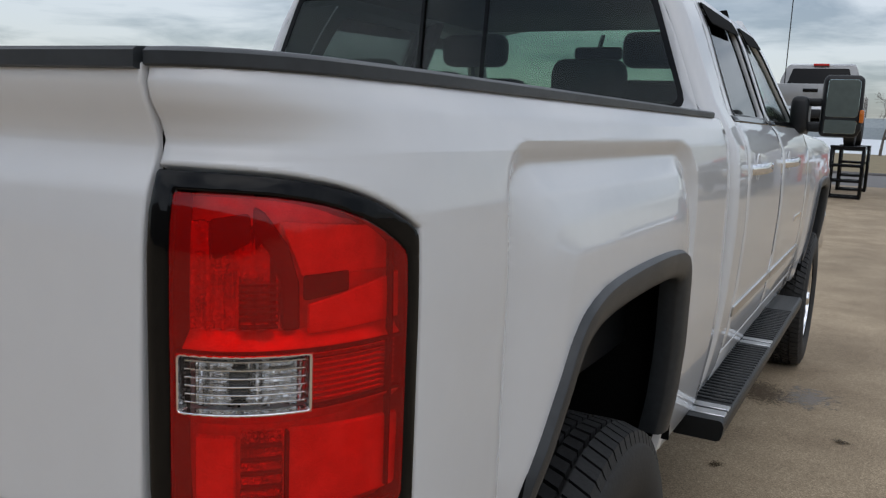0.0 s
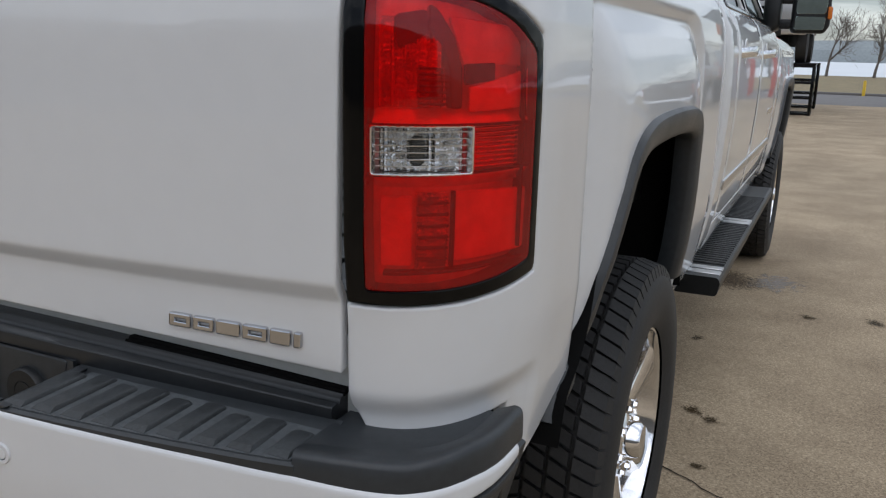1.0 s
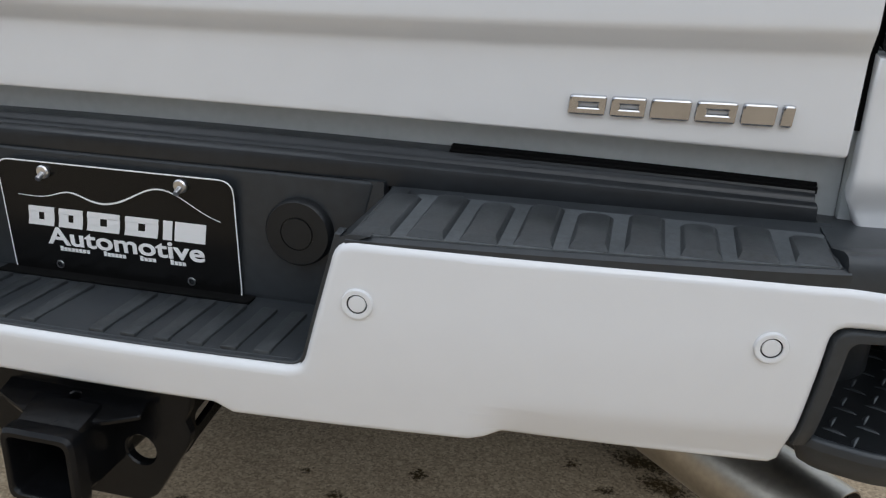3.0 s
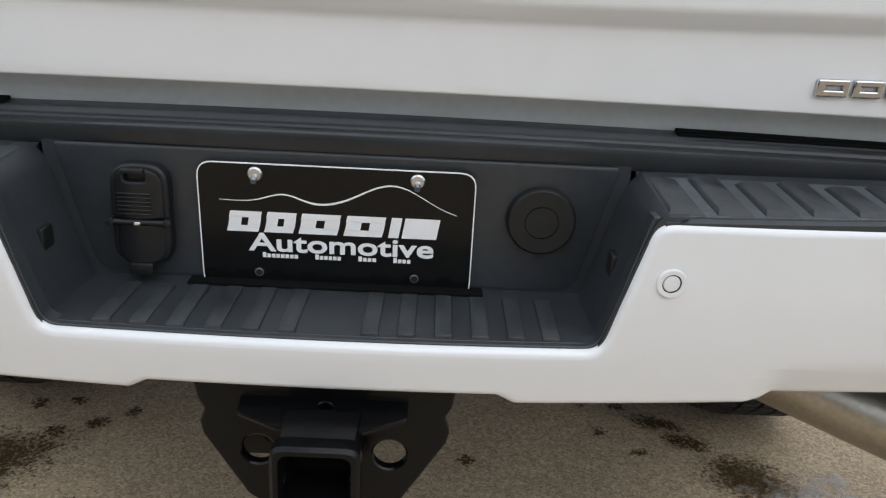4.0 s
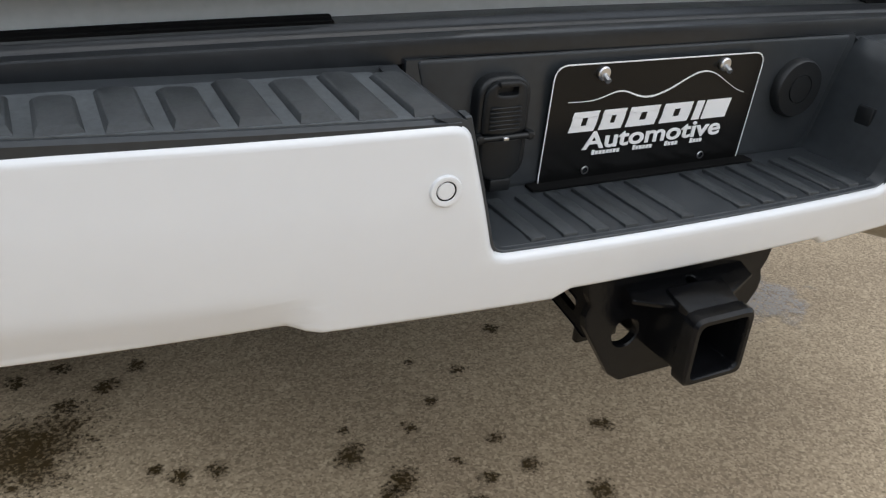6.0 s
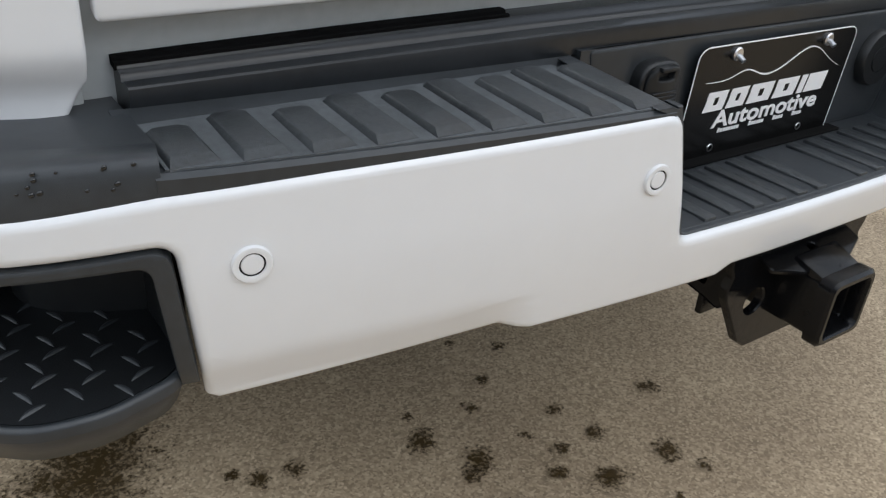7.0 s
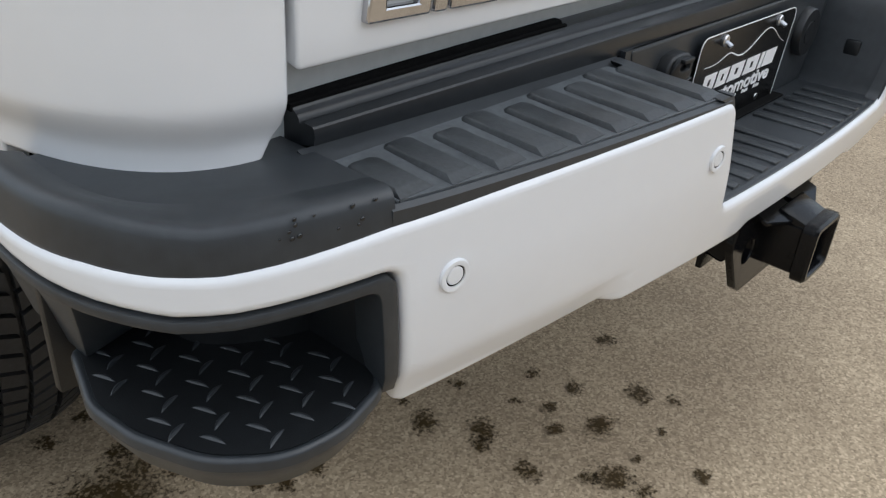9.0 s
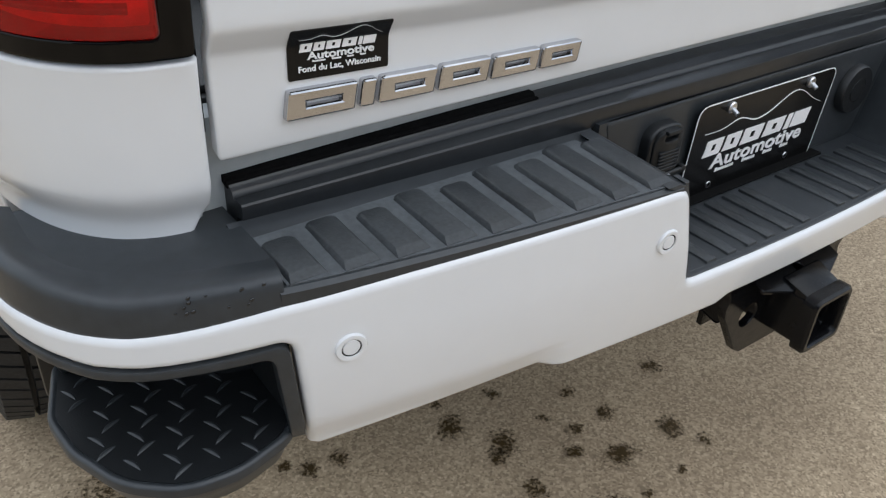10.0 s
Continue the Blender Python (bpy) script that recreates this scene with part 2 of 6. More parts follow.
def panel(fn, outline, holes=(), thick=0.012, bevel=0.004, nu=40, nv=10, rings=3, back=True, us=None, vs=None):
    """A panel of the given 2D outline, with rounded edges, bent onto the surface fn(u, v) -> point; depth follows the surface's normal."""
    bm = bmesh.new()
    loops = [(outline, 1)] + [(h, -1) for h in holes]
    front_edges, back_edges = [], []
    for poly, sign in loops:
        if area2(poly) * sign < 0:
            poly = poly[::-1]
        levels = [(0.0, -thick)] + [(bevel * (1 - math.cos(a)), -bevel * (1 - math.sin(a))) for a in np.linspace(0, math.pi / 2, rings + 1)] if bevel else [(0, -thick), (0, 0)]
        prev = None
        for d, w in levels:
            ring = [bm.verts.new((*q, w)) for q in (offset_poly(poly, d) if d else poly)]
            edges = [bm.edges.new((ring[i], ring[(i + 1) % len(ring)])) for i in range(len(ring))]
            if prev:
                for i in range(len(ring)):
                    j = (i + 1) % len(ring)
                    bm.faces.new((prev[i], prev[j], ring[j], ring[i]))
            else:
                back_edges += edges
            prev, last = ring, edges
        front_edges += last
    bmesh.ops.triangle_fill(bm, edges=front_edges, use_beauty=False)
    if back:
        bmesh.ops.triangle_fill(bm, edges=back_edges, use_beauty=False)
    P = np.array(outline)
    (u0, v0), (u1, v1) = P.min(0), P.max(0)
    for c in us or [u0 + (u1 - u0) * k / nu for k in range(1, nu)]:
        bmesh.ops.bisect_plane(bm, geom=bm.verts[:] + bm.edges[:] + bm.faces[:], plane_co=(c + 1e-5, 0, 0), plane_no=(1, 0, 0))
    for c in vs or [v0 + (v1 - v0) * k / nv for k in range(1, nv)]:
        bmesh.ops.bisect_plane(bm, geom=bm.verts[:] + bm.edges[:] + bm.faces[:], plane_co=(0, c + 1e-5, 0), plane_no=(0, 1, 0))
    e = 0.002
    for v in bm.verts:
        u, w, d = v.co
        p = Vector(fn(u, w))
        n = (Vector(fn(u + e, w)) - Vector(fn(u - e, w))).cross(Vector(fn(u, w + e)) - Vector(fn(u, w - e))).normalized()
        v.co = p + n * d
    return bm


def box(x0, x1, y0, y1, z0, z1, bevel=0.004, seg=2, m=None):
    bm = bmesh.new()
    bmesh.ops.create_cube(bm, size=1)
    for v in bm.verts:
        v.co = Vector(((x0 + x1) / 2 + v.co.x * (x1 - x0), (y0 + y1) / 2 + v.co.y * (y1 - y0), (z0 + z1) / 2 + v.co.z * (z1 - z0)))
    if bevel:
        bmesh.ops.bevel(bm, geom=bm.edges[:], offset=bevel, segments=seg, affect="EDGES", profile=0.5)
    if m:
        bm.transform(m)
    return bm


def join(*bms):
    """Several bmeshes as one."""
    out = bmesh.new()
    for b in bms:
        me = bpy.data.meshes.new("join")
        b.to_mesh(me)
        out.from_mesh(me)
        bpy.data.meshes.remove(me)
        b.free()
    return out


def lathe(profile, n=48, axis="x", m=None, closed=False):
    """A turned shape: profile of (along, radius) round the axis through the origin."""
    bm = bmesh.new()
    rings = []
    for k in range(n):
        a = 2 * math.pi * k / n
        c, s = math.cos(a), math.sin(a)
        rings.append([bm.verts.new((h, r * c, r * s) if axis == "x" else (r * c, h, r * s) if axis == "y" else (r * c, r * s, h)) for h, r in profile])
    for k in range(n):
        A, B = rings[k], rings[(k + 1) % n]
        for i in range(len(profile) - (0 if closed else 1)):
            j = (i + 1) % len(profile)
            try:
                bm.faces.new((A[i], A[j], B[j], B[i]))
            except ValueError:
                pass
    bmesh.ops.remove_doubles(bm, verts=bm.verts, dist=1e-5)
    if m:
        bm.transform(m)
    return bm


def sweep(path, section, closed=False, up=(0, 0, 1), cap=True, frames=None):
    """A section of (a, b) points drawn along a path; a runs sideways, b along up."""
    bm = bmesh.new()
    P = [Vector(p) for p in path]
    rings = []
    for i, p in enumerate(P):
        if frames:
            side, upv = frames[i]
        else:
            t = ((P[(i + 1) % len(P)] if closed or i < len(P) - 1 else p) - (P[i - 1] if closed or i else p)).normalized()
            side = t.cross(Vector(up)).normalized()
            upv = side.cross(t)
        rings.append([bm.verts.new(p + side * a + upv * b) for a, b in section])
    n = len(section)
    for i in range(len(P) - (0 if closed else 1)):
        A, B = rings[i], rings[(i + 1) % len(P)]
        for k in range(n):
            bm.faces.new((A[k], A[(k + 1) % n], B[(k + 1) % n], B[k]))
    if cap and not closed:
        bm.faces.new(rings[0][::-1]); bm.faces.new(rings[-1])
    return bm


def tube(path, r, n=10):
    return sweep(path, [(r * math.cos(2 * math.pi * k / n), r * math.sin(2 * math.pi * k / n)) for k in range(n)])


def word(text, size, depth, m, shear=0.0, width=1.0):
    """Raised lettering in the built-in font, at the pose m."""
    cu = bpy.data.curves.new("word", "FONT")
    cu.body, cu.size, cu.extrude, cu.align_x, cu.align_y, cu.shear, cu.offset = text, size, depth, "CENTER", "CENTER", shear, size * 0.018
    ob = bpy.data.objects.new("word", cu)
    scene.collection.objects.link(ob)
    bpy.context.view_layer.update()
    me = bpy.data.meshes.new_from_object(ob.evaluated_get(bpy.context.evaluated_depsgraph_get()))
    bpy.data.objects.remove(ob)
    bm = bmesh.new()
    bm.from_mesh(me)
    bpy.data.meshes.remove(me)
    bm.transform(m @ Matrix.Diagonal((width, 1, 1, 1)))
    return bm


truck = tagged(new("pickup_truck"), "white crew-cab heavy-duty pickup truck parked on concrete", "pickup truck")
truck.empty_display_size = 0.5

# ---- the truck's surfaces ----
def plan_table(points):
    """Arc-length table of a plan curve: u -> (x, y)."""
    P = np.array(points)
    u = np.concatenate([[0], np.cumsum(np.linalg.norm(np.diff(P, axis=0), axis=1))])
    return u, P[:, 0], P[:, 1]


def on_plan(tab, u):
    U, X, Y = tab
    if u > U[-1]:
        return X[-1], Y[-1] + (u - U[-1])
    if u < 0:
        return X[0] + u, Y[0]
    return float(np.interp(u, U, X)), float(np.interp(u, U, Y))


def normal_on(tab, u):
    (xa, ya), (xb, yb) = on_plan(tab, u - 0.004), on_plan(tab, u + 0.004)
    dx, dy = xb - xa, yb - ya
    l = math.hypot(dx, dy)
    return dy / l, -dx / l


BED_END = 2.105
BED = plan_table([(0.800 + 0.180 * math.sin(a) ** (2 / 2.3), 0.4205 - 0.298 * math.cos(a) ** (2 / 2.3)) for a in np.linspace(0, math.pi / 2, 60)])
BED_CORNER = BED[0][-1]


def bed_u(y):
    return BED_CORNER + y - 0.4205


LIP = [(0.98, 0.0), (1.08, 0.011), (1.30, 0.012), (1.34, 0.010), (1.37, 0.003), (1.39, -0.006), (1.405, -0.010), (1.42, -0.004), (1.44, 0.010), (1.455, 0.015), (1.475, 0.012)]
BED_PROFILE = [(0.58, -0.050), (0.72, -0.026), (0.82, -0.010), (0.95, 0.0), (1.25, 0.0), (1.34, -0.004), (1.40, -0.014), (1.44, -0.030), (1.475, -0.052)]


FLARE = [(-1, 0.0), (0.0, 0.0), (0.003, -0.0020), (0.030, -0.0200), (0.033, -0.0200), (0.040, -0.0165), (0.07, -0.002), (0.11, 0.013), (0.16, 0.024), (0.23, 0.030), (1, 0.030)]


def bed_side(u, z):
    x, y = on_plan(BED, u)
    nx, ny = normal_on(BED, u)
    back = 1 - smooth01(0.0, 0.30, u)
    d = lerp_table(BED_PROFILE, z) * (1 - 0.85 * back) + lerp_table(LIP, z) * back
    # wheel flare: a narrow groove round it, then a face that swells out to the arch
    ea, eb, ec = 1.411 - z, y - 0.543, 1.665 - y
    e = min(ea, eb)
    e -= 0.5 * max(0.0, 0.08 - abs(ea - eb)) ** 2 / 0.16
    f = min(e, ec)
    e = f - 0.5 * max(0.0, 0.16 - abs(e - ec)) ** 2 / 0.32
    d += lerp_table(FLARE, e)
    d -= 0.015 * (1 - smooth01(0.846, 0.888, z)) * (1 - smooth01(0.33, 0.37, y))
    return x + nx * d, y + ny * d, z


TG_PROFILE = [(0.89, 0.006), (0.915, 0.001), (0.998, 0.0), (1.0025, -0.0012), (1.023, -0.0140), (1.028, -0.0150), (1.05, -0.0145), (1.2, -0.0135), (1.32, -0.0115), (1.36, -0.006), (1.385, 0.004), (1.402, 0.008), (1.418, 0.003), (1.44, -0.007), (1.455, -0.0115), (1.478, -0.0105)]


def tailgate_pt(x, z):
    bow = 0.010 * max(0.0, 1 - (x / 0.79) ** 2) * smooth01(0.92, 0.985, z) * (1 - smooth01(1.04, 1.25, z))
    return x, 0.1000 + 0.034 * x * x + lerp_table(TG_PROFILE, z), z - bow


def bumper_y(x):
    x = abs(x)
    t = max(0.0, min(1.0, (x - 0.72) / 0.272))
    return -0.055 + 0.107 * x * x + 0.19 * (1 - (1 - t ** 2.7) ** (1 / 2.7))


_bx = [0.70 * i / 40 for i in range(40)] + [0.70 + 0.292 * math.sin(a) for a in np.linspace(0, math.pi / 2, 60)]
BUMP = plan_table([(x, bumper_y(x)) for x in _bx])
BUMP_U = lambda x: float(np.interp(x, BUMP[1], BUMP[0]))
BUMP_END = BUMP[0][-1] + 0.016


def bumper_pt(u, z):
    """u: arc length from the middle, to either side."""
    s = 1 if u >= 0 else -1
    x, y = on_plan(BUMP, abs(u))
    nx, ny = normal_on(BUMP, abs(u)) if abs(u) > 0.01 else (0, -1)
    d = -0.018 * (max(0.0, 0.755 - z) / 0.15) ** 1.6
    if abs(x) > 0.47:
        d -= 0.010 * max(0.0, min(1.0, (0.664 - z) / 0.04)) * smooth01(0.47, 0.50, abs(x))
    return s * (x + nx * d), y + ny * d, z


ARCH_R = [(0.495, 0.776), (0.552, 0.808), (0.595, 0.848), (0.620, 0.890), (0.636, 0.945), (0.680, 1.030), (0.730, 1.122), (0.785, 1.166), (0.92, 1.190), (1.33, 1.190), (1.475, 1.165), (1.515, 1.100), (1.53, 0.90), (1.54, 0.60)]


def arch_path(shift=0.0, lower=0.62):
    pts = [(0.470 + shift, lower), *[(y + shift, z) for y, z in ARCH_R[:-1]], (1.54 + shift, lower)]
    for _ in range(2):
        pts = [pts[0]] + [q for a, b in zip(pts, pts[1:]) for q in ((0.75 * a[0] + 0.25 * b[0], 0.75 * a[1] + 0.25 * b[1]), (0.25 * a[0] + 0.75 * b[0], 0.25 * a[1] + 0.75 * b[1]))] + [pts[-1]]
    return [tuple(p) for p in pts]


# ---- bed sides, with lamp opening and wheel arch ----
LAMP_U0, LAMP_Z0, LAMP_Z1 = 0.002, 1.004, 1.381
LAMP_U1 = float(np.interp(0.322, BED[2], BED[0]))


def lamp_outline(grow=0.0, inset=(0, 0, 0, 0)):
    """Tail lamp outline in (u, z); inset: inner, bottom, outer, top."""
    a, b, c, d = inset
    u0, u1 = LAMP_U0 + a - grow, LAMP_U1 - c + grow
    z0, z1 = LAMP_Z0 + b - grow, LAMP_Z1 - d + grow
    top = [(u0 + (u1 - u0) * t, z1 - 0.060 * t ** 3.2) for t in np.linspace(0, 1, 15)]
    bot = [(u0 + (u1 - u0) * t, z0 + 0.020 * t ** 3) for t in np.linspace(0, 1, 13)]
    return bot, top


def lamp_poly(grow=0.0, inset=(0, 0, 0, 0), r=0.012):
    bot, top = lamp_outline(grow, inset)
    pts = bot + top[::-1]
    rad = [0.0] * len(pts)
    rad[0], rad[len(bot) - 1], rad[len(bot)], rad[-1] = r * 0.5, r * 1.6, r * 3.0, r * 0.4
    return rounded(pts, rad)


def bed_outline():
    bot, top = lamp_outline(0.003)
    arch = [(bed_u(y), z) for y, z in arch_path()]
    pts = [(0.0, 0.862), (0.022, 0.830), (float(np.interp(0.308, BED[2], BED[0])), 0.830), (float(np.interp(0.325, BED[2], BED[0])), 0.700), (float(np.interp(0.36, BED[2], BED[0])), 0.709), (bed_u(0.44), 0.742)]
    arch_in = [p for p in arch if p[1] > 0.775]
    pts += arch_in + [(bed_u(1.54), 0.62), (bed_u(BED_END), 0.62), (bed_u(BED_END), 1.472)]
    pts += [(0.0, 1.472), (0.0, 1.381 + 0.003)] + top[1:] + bot[::-1][:-1] + [(0.0, LAMP_Z0 - 0.003)]
    return pts


BED_US = [0.014 * k for k in range(1, 53)] + [0.76 + 0.04 * k for k in range(18)] + [bed_u(1.46) + 0.012 * k for k in range(19)] + [bed_u(1.70) + 0.07 * k for k in range(6)]
BED_VS = [0.72, 0.76, 0.79, 0.83] + [0.850 + 0.0055 * k for k in range(9)] + [0.94 + 0.03 * k for k in range(9)] + [1.20 + 0.011 * k for k in range(12)] + [1.328 + 0.0055 * k for k in range(26)]


def both(name, make, mat, parent, label="", **kw):
    """The same part on the right and, mirrored, on the left."""
    return [part(name, make(), mat, parent, label, mirror=mir, **kw) for mir in (False, True)]


sides = both("bed_side", lambda: panel(bed_side, bed_outline(), thick=0.02, bevel=0.004, rings=2, us=BED_US, vs=BED_VS), WHITE, truck, "white bed side with flared wheel arch", angle=50)

# black cap along the bed rail
def rail_cap():
    us = [0.0, 0.02, 0.05, 0.09, 0.13, 0.17, 0.21, 0.25, 0.3, 0.36, 0.42] + list(np.linspace(0.5, bed_u(BED_END - 0.10), 16))
    path, frames = [], []
    for u in us:
        x, y, _ = bed_side(u, 1.47)
        nx, ny = normal_on(BED, u)
        path.append((x, y, 1.468)); frames.append((Vector((nx, ny, 0)), Vector((0, 0, 1))))
    sec = [(-0.090, 0.0), (0.004, 0.0), (0.006, 0.002), (0.006, 0.013), (0.001, 0.0165), (-0.02, 0.019), (-0.07, 0.019), (-0.088, 0.014)]
    return sweep(path, sec, frames=frames)


for s_, cap_ in zip(sides, both("rail_cap", rail_cap, PLASTIC, truck, "black plastic bed rail cap")):
    cap_.parent = s_

# inner bed walls, floor and head wall
for s_, sx in zip(sides, (1, -1)):
    w = part("bed_inner_wall", box(min(sx * 0.83, sx * 0.86), max(sx * 0.83, sx * 0.86), 0.16, 2.09, 0.93, 1.468, 0.004), PLASTIC_DARK, s_, "black bed liner wall")
bedfloor = part("bed_floor", join(box(-0.83, 0.83, 0.21, 2.09, 0.90, 0.93, 0.003)), PLASTIC_DARK, truck, "black ribbed bed liner floor")
for x in np.linspace(-0.75, 0.75, 14):
    part("floor_rib", box(x - 0.02, x + 0.02, 0.22, 2.05, 0.928, 0.938, 0.003), PLASTIC_DARK, bedfloor)
part("bed_head_wall", box(-0.86, 0.86, 2.06, 2.09, 0.93, 1.45, 0.004), WHITE, truck)

# ---- tailgate ----
tg_out = rounded([*[(0.7915 * k / 6, 0.904 + 0.011 * (1 - (k / 6) ** 2)) for k in range(-6, 7)], (0.7925, 1.0), (0.7960, 1.30), (0.7975, 1.472), (-0.7975, 1.472), (-0.7960, 1.30), (-0.7925, 1.0)], [0.006] + [0] * 11 + [0.006, 0, 0, 0.004, 0.004, 0, 0])
tailgate = part("tailgate", panel(tailgate_pt, tg_out, thick=0.016, bevel=0.0035, nu=26, vs=[0.93, 0.96, 0.985, 0.998, 1.0, 1.0025, 1.006, 1.013, 1.020, 1.024, 1.0265, 1.029, 1.036] + [1.05 + 0.03 * k for k in range(10)] + [1.345 + 0.0065 * k for k in range(19)], rings=3), WHITE, truck, "white tailgate with a crease above the lettering", angle=50)


def tg_cap():
    xs = np.linspace(-0.796, 0.796, 25)
    path = [tailgate_pt(x, 1.472) for x in xs]
    sec = [(0.004, -0.007), (0.007, -0.005), (0.007, 0.009), (0.003, 0.0125), (-0.03, 0.0145), (-0.055, 0.012), (-0.055, -0.007)]
    return sweep(path, sec, frames=[(Vector((0, -1, 0)), Vector((0, 0, 1)))] * len(path))


part("tailgate_cap", tg_cap(), PLASTIC, tailgate, "black plastic tailgate top cap")
# grey sill below the tailgate
part("tailgate_sill", box(-0.80, 0.80, 0.166, 0.20, 0.80, 0.93, 0.004), SILL, truck, "grey painted bed sill behind the bumper")
for sx in (-1, 1):
    part("corner_filler", box(min(sx * 0.80, sx * 0.83), max(sx * 0.80, sx * 0.83), 0.158, 0.20, 0.80, 1.0, 0.003), SILL, truck)
    # black strip that stands in for the shade in the tailgate gap
    part("gap_shade", box(min(sx * 0.7955, sx * 0.8015), max(sx * 0.7955, sx * 0.8015), 0.137, 0.16, 0.93, 1.464, 0.0), LINER, truck)

# ---- bumper ----
UB = BUMP_U


def bumper_outline():
    half = [(0, 0.619), (0.186, 0.619), (0.206, 0.607), (0.462, 0.611), (0.495, 0.620), (UB(0.760), 0.609), (UB(0.770), 0.616), (UB(0.785), 0.777), (UB(0.85), 0.773), (UB(0.905), 0.769), (UB(0.938), 0.769), (UB(0.965), 0.775), (BUMP_END, 0.789), (BUMP_END, 0.811), (UB(0.975), 0.8105), (UB(0.945), 0.806), (UB(0.91), 0.805), (UB(0.87), 0.809), (UB(0.79), 0.818), (UB(0.67), 0.8225), (0.330, 0.829), (0.290, 0.682), (0, 0.682)]
    rad = [0, 0.01, 0.01, 0.015, 0.015, 0.004, 0.004, 0.016, 0, 0, 0, 0, 0.010, 0.010, 0, 0, 0, 0, 0, 0, 0.024, 0.022, 0]
    pts = half[1:-1] + [(-u, z) for u, z in half[1:-1][::-1]]
    return rounded(pts, rad[1:-1] + rad[1:-1][::-1])


bumper = part("rear_bumper", panel(bumper_pt, bumper_outline(), thick=0.022, bevel=0.009, nu=110, nv=20, rings=4), WHITE_BUMPER, truck, "white painted rear bumper with black step pads", angle=55)


# black step pads, sections from front to back
def pad_strip(u0, u1, section, n=24, us=None):
    """section(x) -> list of (y, z) along the bumper from front to back, closed underneath."""
    bm = bmesh.new()
    rows = []
    for u in (us if us is not None else np.linspace(u0, u1, n)):
        x = on_plan(BUMP, abs(u))[0] * (1 if u >= 0 else -1)
        rows.append([bm.verts.new((x, y, z)) for y, z in section(x)])
    m = len(rows[0])
    for a, b in zip(rows, rows[1:]):
        for k in range(m):
            bm.faces.new((a[k], a[(k + 1) % m], b[(k + 1) % m], b[k]))
    bm.faces.new(rows[0]); bm.faces.new(rows[-1][::-1])
    return bm


def crown(x):
    return 0.011 * (1 - (x / 0.78) ** 2)


def bowed(x, pts):
    """The ridge bows forward: its ends lie further back, its rear edge stays under the gate."""
    b = 0.024 * (x / 0.77) ** 2 / 0.0705
    return [(y + b * min(0.0705, max(0.0, 0.172 - y)), z) for y, z in pts]


def tread_section(x):
    y0 = bumper_y(x) + 0.004
    b = 0.024 * (x / 0.77) ** 2
    return [(y0 + 0.012, 0.80), (y0, 0.812), (y0, 0.829), (y0 + 0.005, 0.832), (y0 + 0.03, 0.832), (0.092 + b, 0.837), (0.104 + b, 0.841), (0.104 + b, 0.80)]


def ledge_section(x):
    c = crown(x)
    return bowed(x, [(0.1265, 0.80), (0.1260, 0.8375), (0.104, 0.8410), (0.1015, 0.849 + c), (0.1030, 0.8545 + c), (0.1055, 0.856 + c), (0.124, 0.857 + c), (0.1275, 0.8545 + c), (0.131, 0.8545 + c), (0.1325, 0.858 + c), (0.136, 0.8612 + c), (0.142, 0.863 + c), (0.1445, 0.8655 + c), (0.168, 0.868 + c), (0.172, 0.867 + c), (0.172, 0.80)])


def tread_block(x0, x1, back):
    """A raised land of the tread: steep flanks, a broad bevel at the front, a rounded end at the back."""
    y0 = bumper_y((x0 + x1) / 2) + 0.004
    top = 0.8362

    def level(dx, front, rear, z):
        c = 0.005
        pts = [(x0 + dx, y0 + front), (x1 - dx, y0 + front), (x1 - dx, rear - c), (x1 - dx - c, rear), (x0 + dx + c, rear), (x0 + dx, rear - c)]
        return [bm.verts.new((x, y, z + 0.0032 * (y - y0) / 0.09)) for x, y in pts]

    bm = bmesh.new()
    rows = [level(-0.001, 0.009, back, 0.8315), level(0.0, 0.0100, back - 0.0008, 0.8338), level(0.0030, 0.0185, back - 0.0030, top + 0.0006), level(0.0042, 0.0205, back - 0.0042, top + 0.0012)]
    for a, b in zip(rows, rows[1:]):
        for k in range(6):
            bm.faces.new((a[k], a[(k + 1) % 6], b[(k + 1) % 6], b[k]))
    bm.faces.new(rows[-1]); bm.faces.new(rows[0][::-1])
    return bm


for sx in (1, -1):
    tp = part("step_tread", pad_strip(UB(0.338), UB(0.790), tread_section), PLASTIC, bumper, "black ribbed bumper step tread", mirror=sx < 0, angle=30)
    for k in range(9):
        x = 0.343 + k * 0.0500
        part("tread_block", tread_block(x, x + 0.0360, 0.0985 if k % 2 else 0.088), TREAD, tp, mirror=sx < 0, angle=25)
    part("tread_inset", panel(lambda u, v: (u, bumper_y(u) + 0.0105 + v * (0.0995 - 0.0105 - bumper_y(u)), 0.8335 + 0.0048 * v), rounded([(0.345, 0.0), (0.782, 0.0), (0.782, 1.0), (0.372, 1.0)], [0.004, 0.008, 0.010, 0.006], 3), thick=0.002, bevel=0.0, nu=14, nv=3), PAD, tp, mirror=sx < 0)
LEDGE_US = [UB(0.774) * k / 24 for k in range(25)]
ledge = part("bumper_ledge", pad_strip(0, 0, ledge_section, us=[-u for u in LEDGE_US[::-1]] + LEDGE_US[1:]), LEDGE, bumper, "black ridge between bumper and tailgate", angle=30)


def seal_section(x):
    c = 0.866 + crown(x)
    return bowed(x, [(0.144, c - 0.004), (0.1442, c + 0.0016), (0.1475, c + 0.0024), (0.1495, c + 0.0012), (0.1515, c + 0.0012), (0.1528, c + 0.0040), (0.1560, c + 0.0052), (0.1640, c + 0.0052), (0.1650, c - 0.002)])


